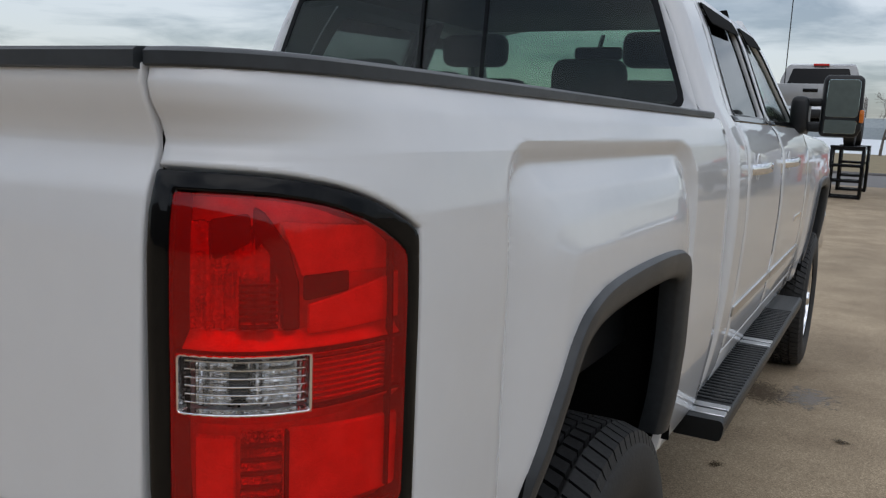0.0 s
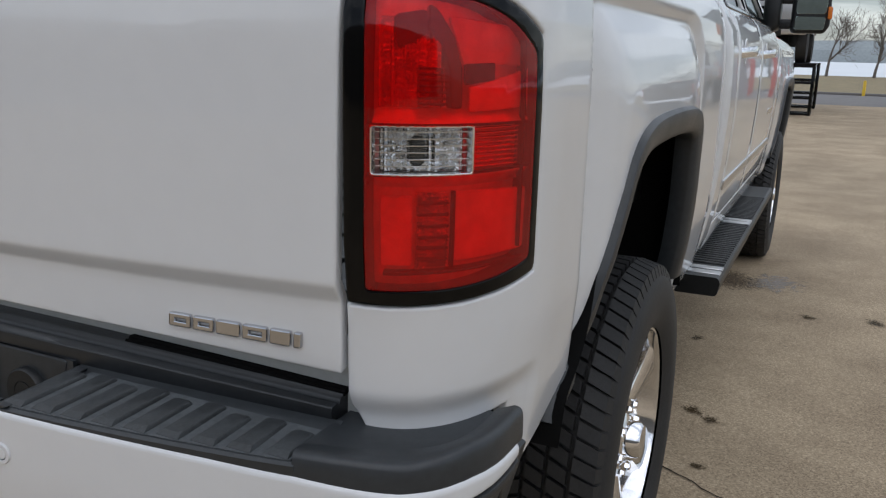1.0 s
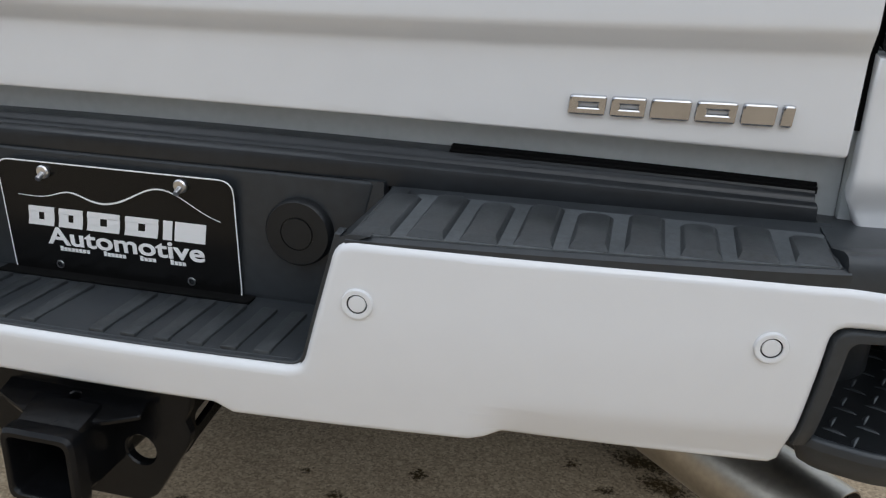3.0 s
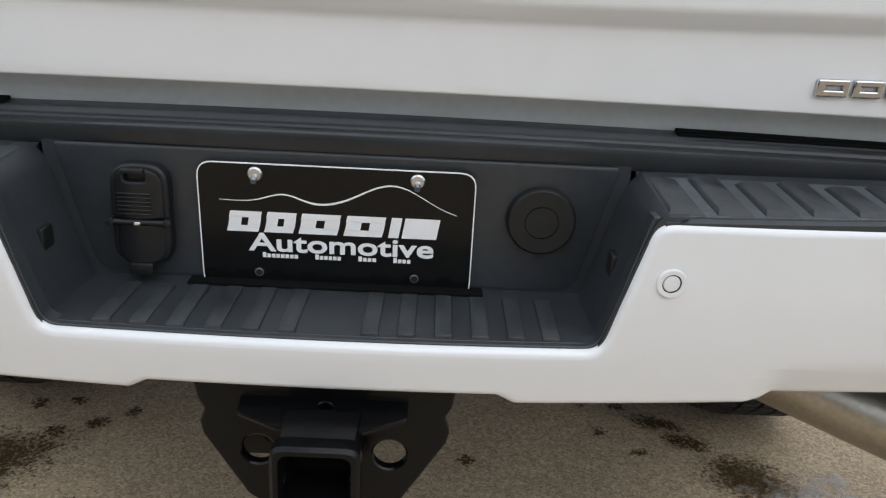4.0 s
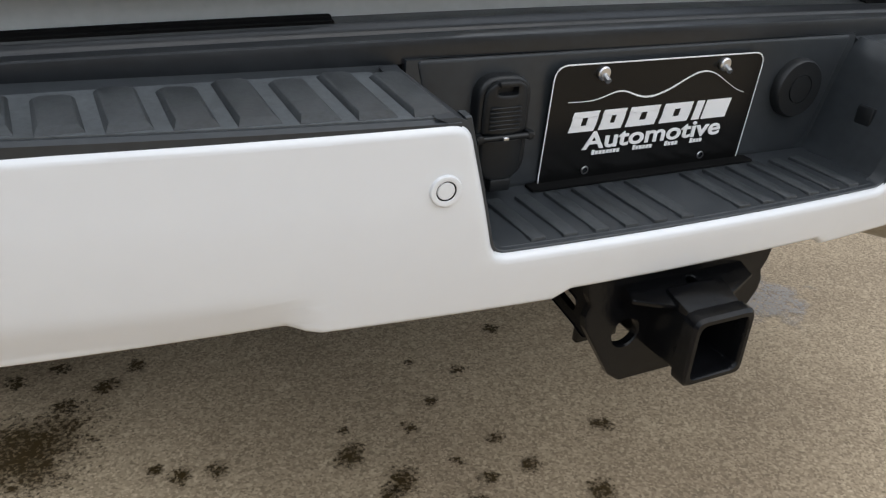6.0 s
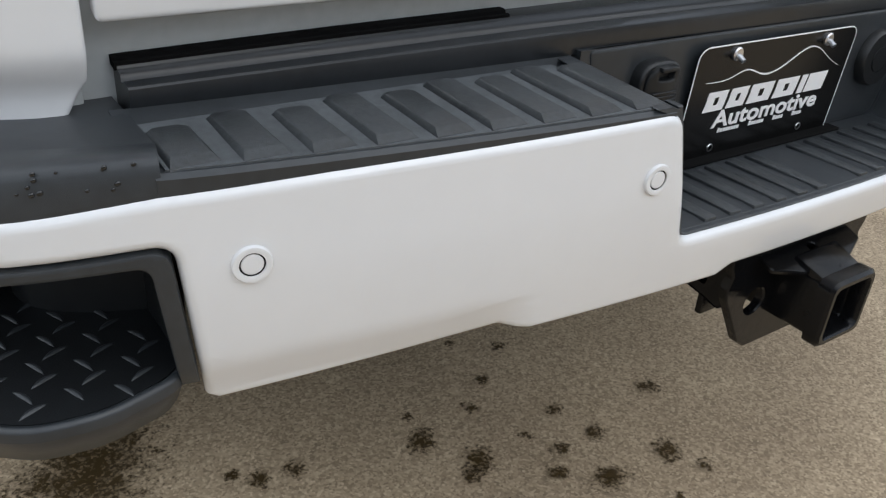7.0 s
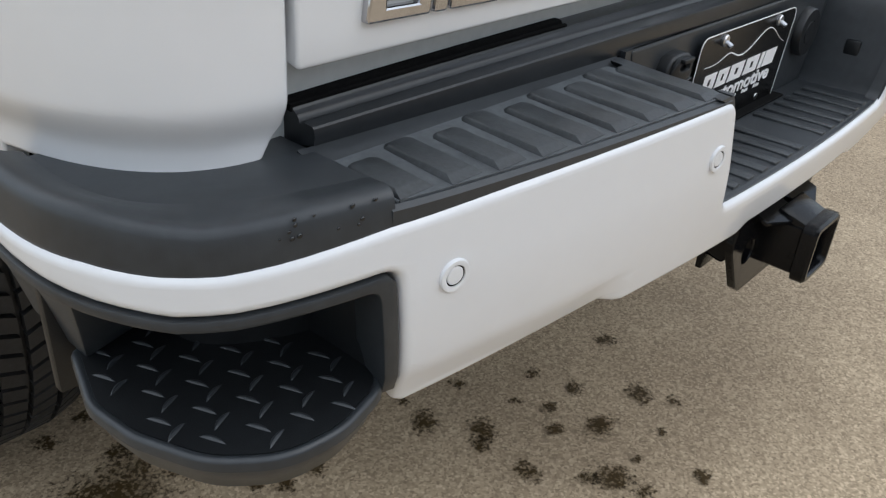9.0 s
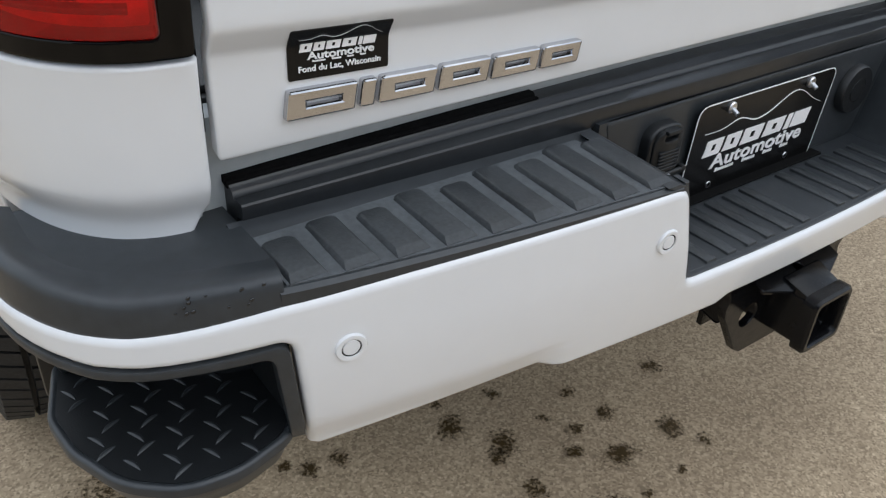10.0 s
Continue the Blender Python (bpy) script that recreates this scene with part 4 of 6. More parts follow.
def spoke_bm(a):
    """One of the wheel's six broad spokes."""
    bm = bmesh.new()
    rows = []
    for r, w, x in ((0.060, 0.030, 0.060), (0.10, 0.030, 0.074), (0.16, 0.036, 0.084), (0.215, 0.046, 0.094), (R_RIM - 0.006, 0.058, 0.100)):
        rows.append([bm.verts.new(q) for q in ((x - 0.035, -w, r), (x - 0.006, -w, r), (x, -w * 0.75, r), (x + 0.003, 0, r), (x, w * 0.75, r), (x - 0.006, w, r), (x - 0.035, w, r))])
    for p, q in zip(rows, rows[1:]):
        for k in range(7):
            bm.faces.new((p[k], p[(k + 1) % 7], q[(k + 1) % 7], q[k]))
    bm.faces.new(rows[0]); bm.faces.new(rows[-1][::-1])
    bm.transform(Matrix.Rotation(a, 4, "X"))
    return bm


def wheel_parts(y, sx, parent):
    M = Matrix.Translation((sx * 0.874, y, R_T)) @ (Matrix.Rotation(math.pi, 4, "Z") if sx < 0 else Matrix())
    t = part("wheel", tyre_bm(), RUBBER, parent, "black all-terrain tyre on a polished alloy wheel", angle=50)
    bits = [part("tread", tread_bm(), RUBBER, t, smooth=False), part("rim", rim_bm(), POLISHED, t, "polished alloy rim"),
            part("brake_disc", lathe([(-0.02, 0.05), (-0.02, 0.20), (0.0, 0.20), (0.0, 0.05)], 40, "x"), STEEL_BLACK, t)]
    for k in range(6):
        bits.append(part("spoke", spoke_bm(k * math.pi / 3), POLISHED, t))
    bits.append(part("hub_cap", lathe([(0.03, 0.075), (0.070, 0.072), (0.085, 0.060), (0.092, 0.045), (0.120, 0.042), (0.128, 0.036), (0.130, 0.0)], 32, "x"), CHROME, t, "chrome hub cap"))
    for k in range(8):
        a = k * math.pi / 4 + 0.2
        bits.append(part("lug_nut", lathe([(0.05, 0.011), (0.095, 0.011), (0.102, 0.008), (0.104, 0.0)], 6, "x", Matrix.Translation((0, 0.0605 * 1.35 * math.cos(a), 0.0605 * 1.35 * math.sin(a)))), CHROME, t))
    t.matrix_basis = M
    return t


for y_ in (1.10, 5.20):
    for sx in (1, -1):
        wheel_parts(y_, sx, truck)


# wheel arch trims and liners
def arch_trim(y_shift, xbase):
    """The black moulding that follows the wheel arch."""
    pts = arch_path(y_shift, 0.735)
    P = [Vector((0, y, z)) for y, z in pts]
    path, frames = [], []
    for i, p in enumerate(P):
        t = (P[min(i + 1, len(P) - 1)] - P[max(i - 1, 0)]).normalized()
        inward = Vector((1, 0, 0)).cross(t)
        frames.append((Vector((1, 0, 0)), inward))
        path.append(Vector((xbase(p.y, p.z), p.y, p.z)))
    sec = [(-0.050, -0.006), (0.003, -0.006), (0.012, 0.000), (0.014, 0.012), (0.008, 0.040), (0.0, 0.052), (-0.010, 0.056), (-0.050, 0.050)]
    return sweep(path, [(a, -b) for a, b in sec], frames=frames)


def bed_x(y, z):
    return bed_side(bed_u(max(y, 0.41)), max(z, 0.62))[0]


both("arch_trim", lambda: arch_trim(0.0, bed_x), PLASTIC, truck, "black wheel arch moulding")


def liner(y_shift):
    bm = bmesh.new()
    pts = arch_path(y_shift, 0.70)
    rows = [[bm.verts.new((x, 1.03 + y_shift + (y - 1.03 - y_shift) * (1.02 if x > 0.9 else 1.05), z + (0.0 if x > 0.9 else 0.02))) for x in (0.985, 0.93, 0.60, 0.55)] for y, z in pts]
    for a, b in zip(rows, rows[1:]):
        for k in range(3):
            bm.faces.new((a[k], a[k + 1], b[k + 1], b[k]))
    bm.faces.new([r[3] for r in rows])
    return bm


both("wheel_house", lambda: liner(0.0), LINER, truck, "black wheel house liner")
both("wheel_house", lambda: liner(4.14), LINER, truck, "black wheel house liner")

# ---- tail lamps ----
RL_Z0, RL_Z1 = 1.163, 1.216
RL_U0, RL_U1 = 0.037, float(np.interp(0.9285, BED[1], BED[0]))


def lamp_surf(depth):
    def fn(u, z):
        x, y, _ = bed_side(u, z)
        nx, ny = normal_on(BED, u)
        return x + nx * depth, y + ny * depth, z
    return fn


RED_IN = (0.027, 0.020, 0.022, 0.019)


def rect(u0, z0, u1, z1, r=0.003):
    return rounded([(u0, z0), (u1, z0), (u1, z1), (u0, z1)], r, 3)


def inner_surf(fd):
    """Inside of the lamp: fd(u, z) gives the depth behind the skin; the far side stays within the corner."""
    def fn(u, z):
        x, y, _ = bed_side(u, z)
        nx, ny = normal_on(BED, u)
        d = fd(u, z)
        return x - nx * d, y - ny * d, z
    return fn


def bowl_depth(u, z):
    c = (u - 0.10) / 0.075
    return 0.020 - 0.008 * min(1.0, c * c) + 0.004 * math.sin(u * 420) * (1 if u < 0.13 else 0.3)


def tail_lamp(mir):
    h = part("tail_lamp", panel(lamp_surf(0.002), lamp_poly(), [lamp_poly(0, tuple(a - 0.001 for a in RED_IN))], thick=0.03, bevel=0.003, nu=26, nv=10, rings=2), GLOSS_BLACK, truck, "red and clear tail lamp in a gloss black housing", mirror=mir)
    lens = part("red_lens", panel(lamp_surf(0.004), lamp_poly(0, RED_IN), [rect(RL_U0, RL_Z0, RL_U1, RL_Z1)], thick=0.002, bevel=0.001, nu=26, nv=12, rings=1, back=False), RED, h, "transparent red lens", mirror=mir)
    part("reverse_lens", panel(lamp_surf(0.0035), rect(RL_U0 + 0.001, RL_Z0 + 0.001, RL_U1 - 0.001, RL_Z1 - 0.001), thick=0.002, bevel=0.001, nu=12, nv=3, rings=1, back=False), CLEAR, h, "clear reversing lamp lens", mirror=mir)
    # backing, upper reflector, curved fin, light guides, lower reflector
    part("backing", panel(inner_surf(lambda u, z: 0.026), lamp_poly(0, tuple(a - 0.003 for a in RED_IN)), thick=0.002, bevel=0, nu=18, nv=4), REFLECT_WHITE, h, mirror=mir)
    part("side_wall", panel(inner_surf(lambda u, z: 0.026), lamp_poly(0, tuple(a - 0.004 for a in RED_IN)), [lamp_poly(0, tuple(a + 0.001 for a in RED_IN))], thick=-0.026, bevel=0, nu=18, nv=4), REFLECT_DARK, h, mirror=mir)
    up0, up1 = 1.236, 1.345
    part("upper_reflector", panel(inner_surf(bowl_depth), rounded([(0.040, up0), (0.125, up0), (0.125, up1 - 0.030), (0.098, up1 - 0.012), (0.040, up1 - 0.008)], 0.006, 3), thick=0.003, bevel=0.001, nu=60, nv=8, rings=1), FACETS, h, mirror=mir)
    fin = [(0.100, 1.352), (0.112, 1.345), (0.135, 1.315), (0.146, 1.28), (0.147, 1.236), (0.129, 1.236), (0.127, 1.28), (0.116, 1.308), (0.100, 1.326)]
    part("fin", panel(inner_surf(lambda u, z: 0.012), rounded(fin, 0.004, 3), thick=0.012, bevel=0.002, nu=10, nv=6, rings=1), REFLECT_DARK, h, mirror=mir)
    part("light_guide", panel(inner_surf(lambda u, z: 0.012 + 0.12 * max(0.0, 1.335 - z)), rounded([(0.150, 1.285), (0.268, 1.285), (0.268, 1.328), (0.125, 1.338)], 0.004, 3), thick=0.004, bevel=0.001, nu=10, nv=4, rings=1), REFLECT_WHITE, h, mirror=mir)
    # flat black plate that stands in for the shaded pocket below the guide
    part("guide_pocket_shade", panel(inner_surf(lambda u, z: 0.016), rounded([(0.152, 1.262), (0.205, 1.268), (0.205, 1.288), (0.152, 1.286)], 0.003, 2), thick=0.003, bevel=0.001, nu=6, nv=2, rings=1), LINER, h, mirror=mir)
    part("side_reflex", panel(inner_surf(lambda u, z: 0.010), rounded([(0.155, 1.232), (0.272, 1.236), (0.274, 1.283), (0.155, 1.260)], 0.003, 2), thick=0.004, bevel=0.001, nu=10, nv=4, rings=1), REFLECT_WHITE, h, mirror=mir)
    part("middle_shelf", panel(inner_surf(lambda u, z: 0.006 + 0.9 * max(0.0, z - 1.219)), rounded([(0.034, 1.219), (0.272, 1.219), (0.272, 1.236), (0.034, 1.236)], 0.002, 2), thick=0.004, bevel=0.001, nu=14, nv=3, rings=1), REFLECT_WHITE, h, mirror=mir)
    for k in range(9):
        z = RL_Z0 + 0.004 + k * 0.0056
        part("side_rib", panel(inner_surf(lambda u, z: 0.007), rect(RL_U1 + 0.006, z, 0.270, z + 0.0032, 0.0008), thick=0.006, bevel=0.0008, nu=6, nv=1, rings=1), REFLECTOR, h, mirror=mir)
    part("lower_shelf", panel(inner_surf(lambda u, z: 0.005 + 1.1 * max(0.0, 1.160 - z)), rounded([(0.036, 1.144 ), (0.272, 1.144), (0.272, 1.160), (0.036, 1.160)], 0.002, 2), thick=0.003, bevel=0.001, nu=14, nv=3, rings=1), REFLECT_WHITE, h, mirror=mir)
    part("lower_left", panel(inner_surf(lambda u, z: 0.014), rounded([(0.042, 1.050), (0.084, 1.050), (0.084, 1.136), (0.042, 1.136)], 0.004, 3), thick=0.004, bevel=0.002, nu=6, nv=3, rings=1), REFLECT_WHITE, h, mirror=mir)
    part("lower_reflector", panel(inner_surf(lambda u, z: 0.018 + 0.003 * math.sin(z * 1300) + 0.003 * math.sin(u * 900)), rounded([(0.087, 1.048), (0.132, 1.048), (0.132, 1.138), (0.087, 1.138)], 0.003, 2), thick=0.003, bevel=0.001, nu=26, nv=44, rings=1), FACETS, h, mirror=mir)
    part("lower_right", panel(inner_surf(lambda u, z: 0.016 - 0.07 * max(0.0, u - 0.14)), rounded([(0.136, 1.052), (0.270, 1.056), (0.272, 1.136), (0.136, 1.140)], 0.006, 3), thick=0.004, bevel=0.002, nu=12, nv=4, rings=1), REFLECT_WHITE, h, mirror=mir)
    part("lower_bar", panel(inner_surf(lambda u, z: 0.004), rounded([(0.048, 1.041), (0.266, 1.045), (0.266, 1.049), (0.048, 1.046)], 0.001, 2), thick=0.012, bevel=0.001, nu=14, nv=1, rings=1), REFLECT_DARK, h, mirror=mir)
    # dark seams between the chambers
    for seam in ([(0.030, 1.2165), (0.274, 1.2165), (0.274, 1.2195), (0.030, 1.2195)], [(0.030, 1.1585), (0.274, 1.1625), (0.274, 1.1655), (0.030, 1.1615)], [(0.1325, 1.050), (0.1355, 1.050), (0.1355, 1.142), (0.1325, 1.142)], [(0.252, 1.06), (0.255, 1.06), (0.255, 1.33), (0.252, 1.33)]):
        part("seam", panel(inner_surf(lambda u, z: 0.003), seam, thick=0.008, bevel=0, nu=12, nv=3), LINER, h, mirror=mir)
    for k in range(7):
        z = 1.240 + k * 0.0065
        part("reflector_rib", panel(inner_surf(lambda u, z: 0.007), rect(0.088, z, 0.124, z + 0.0028, 0.0006), thick=0.008, bevel=0.0006, nu=4, nv=1, rings=1), REFLECT_DARK, h, mirror=mir)
    for k in range(6):
        z = 1.058 + k * 0.0135
        part("reflector_rib", panel(inner_surf(lambda u, z: 0.009), rect(0.090, z, 0.130, z + 0.0030, 0.0006), thick=0.006, bevel=0.0006, nu=4, nv=1, rings=1), REFLECT_DARK, h, mirror=mir)
    part("dark_cell", panel(inner_surf(lambda u, z: 0.012), rounded([(0.062, 1.300), (0.098, 1.318), (0.098, 1.345), (0.058, 1.338)], 0.006, 3), thick=0.004, bevel=0.001, nu=4, nv=3, rings=1), REFLECT_DARK, h, mirror=mir)
    # clear chamber with horizontal louvres and two bulbs
    part("reverse_reflector", panel(inner_surf(lambda u, z: 0.018 + 0.004 * math.sin(u * 210) + 0.0015 * math.sin(u * 900)), rect(RL_U0 + 0.001, RL_Z0 + 0.001, RL_U1 - 0.001, RL_Z1 - 0.001), thick=0.002, bevel=0.0, nu=70, nv=3), FACETS, h, mirror=mir)
    part("reverse_bezel", panel(lamp_surf(0.004), rect(RL_U0 - 0.002, RL_Z0 - 0.002, RL_U1 + 0.002, RL_Z1 + 0.002), [rect(RL_U0 + 0.0004, RL_Z0 + 0.0004, RL_U1 - 0.0012, RL_Z1 - 0.0004, 0.002)], thick=0.014, bevel=0.0006, nu=14, nv=2, rings=1), REFLECTOR, h, mirror=mir)
    part("bulb", panel(inner_surf(lambda u, z: 0.008), rounded([(0.078, 1.172), (0.098, 1.172), (0.098, 1.206), (0.078, 1.206)], 0.009, 4), thick=0.008, bevel=0.004, nu=4, nv=4, rings=3), REFLECT_DARK, h, mirror=mir)
    for k in range(6):
        z = RL_Z0 + 0.008 + k * 0.0078
        part("louvre", panel(inner_surf(lambda u, z: 0.002), rect(RL_U0 + 0.003, z, RL_U1 - 0.003, z + 0.0014, 0.0003), thick=0.012, bevel=0.0003, nu=12, nv=1, rings=1), REFLECTOR, h, mirror=mir)
    return h


for mir in (False, True):
    tail_lamp(mir)

# ---- tailgate badges, sticker and dealer plate ----
def on_gate(x, z, lift=0.0):
    p = Vector(tailgate_pt(x, z))
    return Vector((p.x, p.y - lift, p.z))


def badge_block(x0, x1, z0, z1, slant, slot, depth=0.006):
    """One chrome badge block: a slanted bar with bevelled edges and a slot."""
    o = [(x0, z0), (x1, z0), (x1 + slant, z1), (x0 + slant, z1)]
    holes = []
    if slot:
        w, h = x1 - x0, z1 - z0
        zs = z0 + h * 0.5
        sl = slant * 0.5
        holes = [[(x0 + sl + w * 0.28, zs - h * 0.09), (x1 + sl - w * 0.22, zs - h * 0.09), (x1 + sl - w * 0.22, zs + h * 0.09), (x0 + sl + w * 0.28, zs + h * 0.09)]]
    return panel(lambda u, v: tuple(on_gate(u, v, depth)), rounded(o, 0.003, 2), holes, thick=depth + 0.001, bevel=0.0022, nu=3, nv=2, rings=2)


x_ = 0.5215
badge = None
for w, slot in ((0.0345, 1), (0.032, 1), (0.036, 0), (0.036, 1), (0.030, 0), (0.011, 0)):
    b = part("model_badge" if badge is None else "badge_block", badge_block(x_, x_ + w * 1.072, 0.932, 0.954, 0.0015, slot), BADGE, tailgate if badge is None else badge, "chrome model badge of separate blocks" if badge is None else "", angle=20)
    badge = badge or b
    x_ += w * 1.072 + 0.0042
x_ = -0.731
badge = None
for w, slot in ((0.073, 1), (0.0165, 0), (0.066, 1), (0.063, 1), (0.063, 1), (0.056, 1)):
    b = part("series_badge" if badge is None else "badge_block", badge_block(x_, x_ + w * 0.955, 0.9335, 0.9620, 0.004, slot, 0.008), BADGE, tailgate if badge is None else badge, "large chrome series badge of separate blocks" if badge is None else "", angle=20)
    badge = badge or b
    x_ += w * 0.965 + 0.0038
# red maker's badge in chrome frames
badge = None
for x0, x1 in ((-0.168, -0.068), (-0.058, 0.058), (0.068, 0.168)):
    b = part("maker_badge" if badge is None else "badge_frame", panel(lambda u, v: tuple(on_gate(u, v, 0.010)), rounded([(x0, 1.138), (x1, 1.138), (x1, 1.218), (x0, 1.218)], 0.008, 3), [rounded([(x0 + 0.02, 1.165), (x1, 1.165), (x1, 1.192), (x0 + 0.02, 1.192)], 0.003, 2)] if x0 > 0.06 or x0 < -0.1 else (), thick=0.012, bevel=0.003, nu=4, nv=3, rings=2), BADGE, tailgate if badge is None else badge, "red and chrome maker's badge" if badge is None else "")
    badge = badge or b
    part("badge_face", panel(lambda u, v: tuple(on_gate(u, v, 0.0115)), rounded([(x0 + 0.006, 1.144), (x1 - 0.006, 1.144), (x1 - 0.006, 1.163), (x0 + 0.006, 1.163)], 0.003, 2), thick=0.002, bevel=0.0006, nu=4, nv=2, rings=1), RED_PAINT, badge)
    part("badge_face", panel(lambda u, v: tuple(on_gate(u, v, 0.0115)), rounded([(x0 + 0.006, 1.194), (x1 - 0.006, 1.194), (x1 - 0.006, 1.212), (x0 + 0.006, 1.212)], 0.003, 2), thick=0.002, bevel=0.0006, nu=4, nv=2, rings=1), RED_PAINT, badge)


def print_blocks(M, spec, parent, name="print_block", bend=None):
    """Plain slanted print blocks, each (x, z, width, height, slant)."""
    for x, z, w, h, sl in spec:
        bm = bmesh.new()
        vs = [bm.verts.new(q) for q in ((x, z, 0), (x + w, z, 0), (x + w + sl, z + h, 0), (x + sl, z + h, 0))]
        f = bm.faces.new(vs)
        r = bmesh.ops.extrude_face_region(bm, geom=[f])
        for v in [g for g in r["geom"] if isinstance(g, bmesh.types.BMVert)]:
            v.co.z += 0.0006
        lay(bm, M, bend)
        part(name, bm, INK_WHITE, parent, smooth=False)


def lay(bm, M, bend):
    """Sets flat print to its place: by a pose, or bent onto a surface."""
    if bend:
        for v in bm.verts:
            v.co = bend(v.co)
    else:
        bm.transform(M)
    return bm


def ridge_line(M, pts, parent, wide, bend=None):
    """The thin mountain outline printed over the words, thicker towards one end."""
    bm = bmesh.new()
    rows = []
    n = len(pts)
    for i, (x, z) in enumerate(pts):
        w = wide * (0.25 + 0.75 * math.sin(math.pi * min(1, i / (n - 1) * 1.0)) ** 1.5)
        rows.append([bm.verts.new((x, z - w, 0)), bm.verts.new((x, z + w, 0)), bm.verts.new((x, z + w, 0.0006)), bm.verts.new((x, z - w, 0.0006))])
    for a, b in zip(rows, rows[1:]):
        for k in range(4):
            bm.faces.new((a[k], a[(k + 1) % 4], b[(k + 1) % 4], b[k]))
    lay(bm, M, bend)
    part("printed_line", bm, INK_WHITE, parent, smooth=False)


def sign_print(M, W, parent, small, bend=None):
    """The dealer's print on a field W wide, its middle at the origin of M."""
    k = W / 0.322
    x = -0.128
    spec = []
    for w in (0.039, 0.036, 0.048, 0.048, 0.012, 0.040):
        if w > 0.03 and w != 0.040:
            spec += [(x * k, (0.0035 - 0.008) * k, w * 0.92 * k, 0.0075 * k, 0.002 * k), ((x + 0.003) * k, (0.021 - 0.008) * k, w * 0.92 * k, 0.0075 * k, 0.002 * k), ((x + 0.002) * k, (0.010 - 0.008) * k, w * 0.36 * k, 0.012 * k, 0.002 * k), ((x + 0.002 + w * 0.56) * k, (0.010 - 0.008) * k, w * 0.36 * k, 0.012 * k, 0.002 * k)]
        else:
            spec += [(x * k, (0.0035 - 0.008) * k, w * k, 0.025 * k, 0.004 * k)]
        x += w + 0.0035
    print_blocks(M, spec, parent, bend=bend)
    part("lettering", lay(word("Automotive", 0.0315 * k, 0.0005, pose(0.004 * k, -0.0185 * k, 0.0004), width=1.40), M, bend), INK_WHITE, parent, smooth=False)
    xs, spec = -0.088, []
    for w in (0.042, 0.031, 0.022, 0.021):
        n_ = round(w / 0.0055)
        for i_ in range(n_):
            spec.append(((xs + w * i_ / n_) * k, -0.0365 * k, w / n_ * 0.78 * k, (0.0062 if i_ == 0 else 0.0046) * k, 0))
        xs += w + 0.019
    print_blocks(M, spec, parent, bend=bend)
    ridge_line(M, [(-0.135 * k + 0.27 * k * t, (0.034 + 0.034 * math.exp(-((t - 0.73) / 0.19) ** 2) + 0.012 * math.exp(-((t - 0.27) / 0.10) ** 2) - 0.012 * t) * k) for t in np.linspace(0, 1, 40)], parent, 0.0011 * k, bend)
    if small:
        part("lettering", lay(word("Fond du Lac, Wisconsin", 0.0255 * k, 0.0004, pose(0.0, -0.055 * k, 0.0004), width=1.08), M, bend), INK_WHITE, parent, smooth=False)


# sticker on the gate
def on_sticker(p):
    return on_gate(-0.6733 + p.x, 0.9965 + p.y, 0.0024 + p.z)


sticker = part("dealer_sticker", panel(lambda u, v: tuple(on_gate(u, v, 0.0018)), rounded([(-0.7235, 0.9695), (-0.6230, 0.9695), (-0.6230, 1.0160), (-0.7235, 1.0160)], 0.002, 2), thick=0.0015, bevel=0.0004, nu=4, nv=12, rings=1), PLATE_BLACK, tailgate, "black dealer sticker with white print")
sign_print(None, 0.100, sticker, True, on_sticker)

# dealer plate
pl_m = pose(0, 0.0925, 0.7565, 93.0, 0, 0)
plate = part("dealer_plate", panel(lambda u, v: tuple(pl_m @ Vector((u, v, 0))), rounded([(-0.157, -0.0785), (0.157, -0.0785), (0.157, 0.0785), (-0.157, 0.0785)], 0.018, 5), [circle(-0.091, -0.0565, 0.004, 12), circle(0.091, -0.0565, 0.004, 12)], thick=0.0012, bevel=0.0004, nu=2, nv=2, rings=1), PLATE_BLACK, bumper, "black dealer licence plate with white print")
rim_o = rounded([(-0.157, -0.0785), (0.157, -0.0785), (0.157, 0.0785), (-0.157, 0.0785)], 0.018, 5)
part("plate_edge", panel(lambda u, v: tuple(pl_m @ Vector((u, v, 0.0004))), rim_o, [list(map(tuple, offset_poly(rim_o, 0.0014)))], thick=0.001, bevel=0.0002, nu=2, nv=2, rings=1), INK_WHITE, plate)
sign_print(pl_m @ pose(0.002, 0, 0.0004), 0.322, plate, False)
for x in (-0.091, 0.091):
    part("plate_bolt", join(lathe([(0, 0.0085), (0.003, 0.0085), (0.0045, 0.007), (0.0045, 0.0)], 14, "z", pl_m @ pose(x, 0.0665, 0)), lathe([(0.004, 0.0035), (0.014, 0.0035), (0.014, 0.0)], 10, "z", pl_m @ pose(x, 0.0665, 0, 25))), SATIN, plate, "bright plate bolt", angle=30)
    part("plate_hole_rim", lathe([(0, 0.0055), (0.0012, 0.005), (0.0012, 0.004), (0, 0.004)], 14, "z", pl_m @ pose(x, -0.0565, 0)), SATIN, plate)

# trailer sockets either side of the plate
def stadium(cx, z0, z1, w, r):
    return rounded([(cx - w, z0), (cx + w, z0), (cx + w, z1), (cx - w, z1)], r, 6)


SX = -0.2205
sock = part("trailer_socket", panel(lambda u, v: (u, 0.0830, v), stadium(SX, 0.708, 0.829, 0.033, 0.026), thick=0.018, bevel=0.004, nu=4, nv=4, rings=3), PLASTIC_DARK, bumper, "black hinged trailer socket cover")
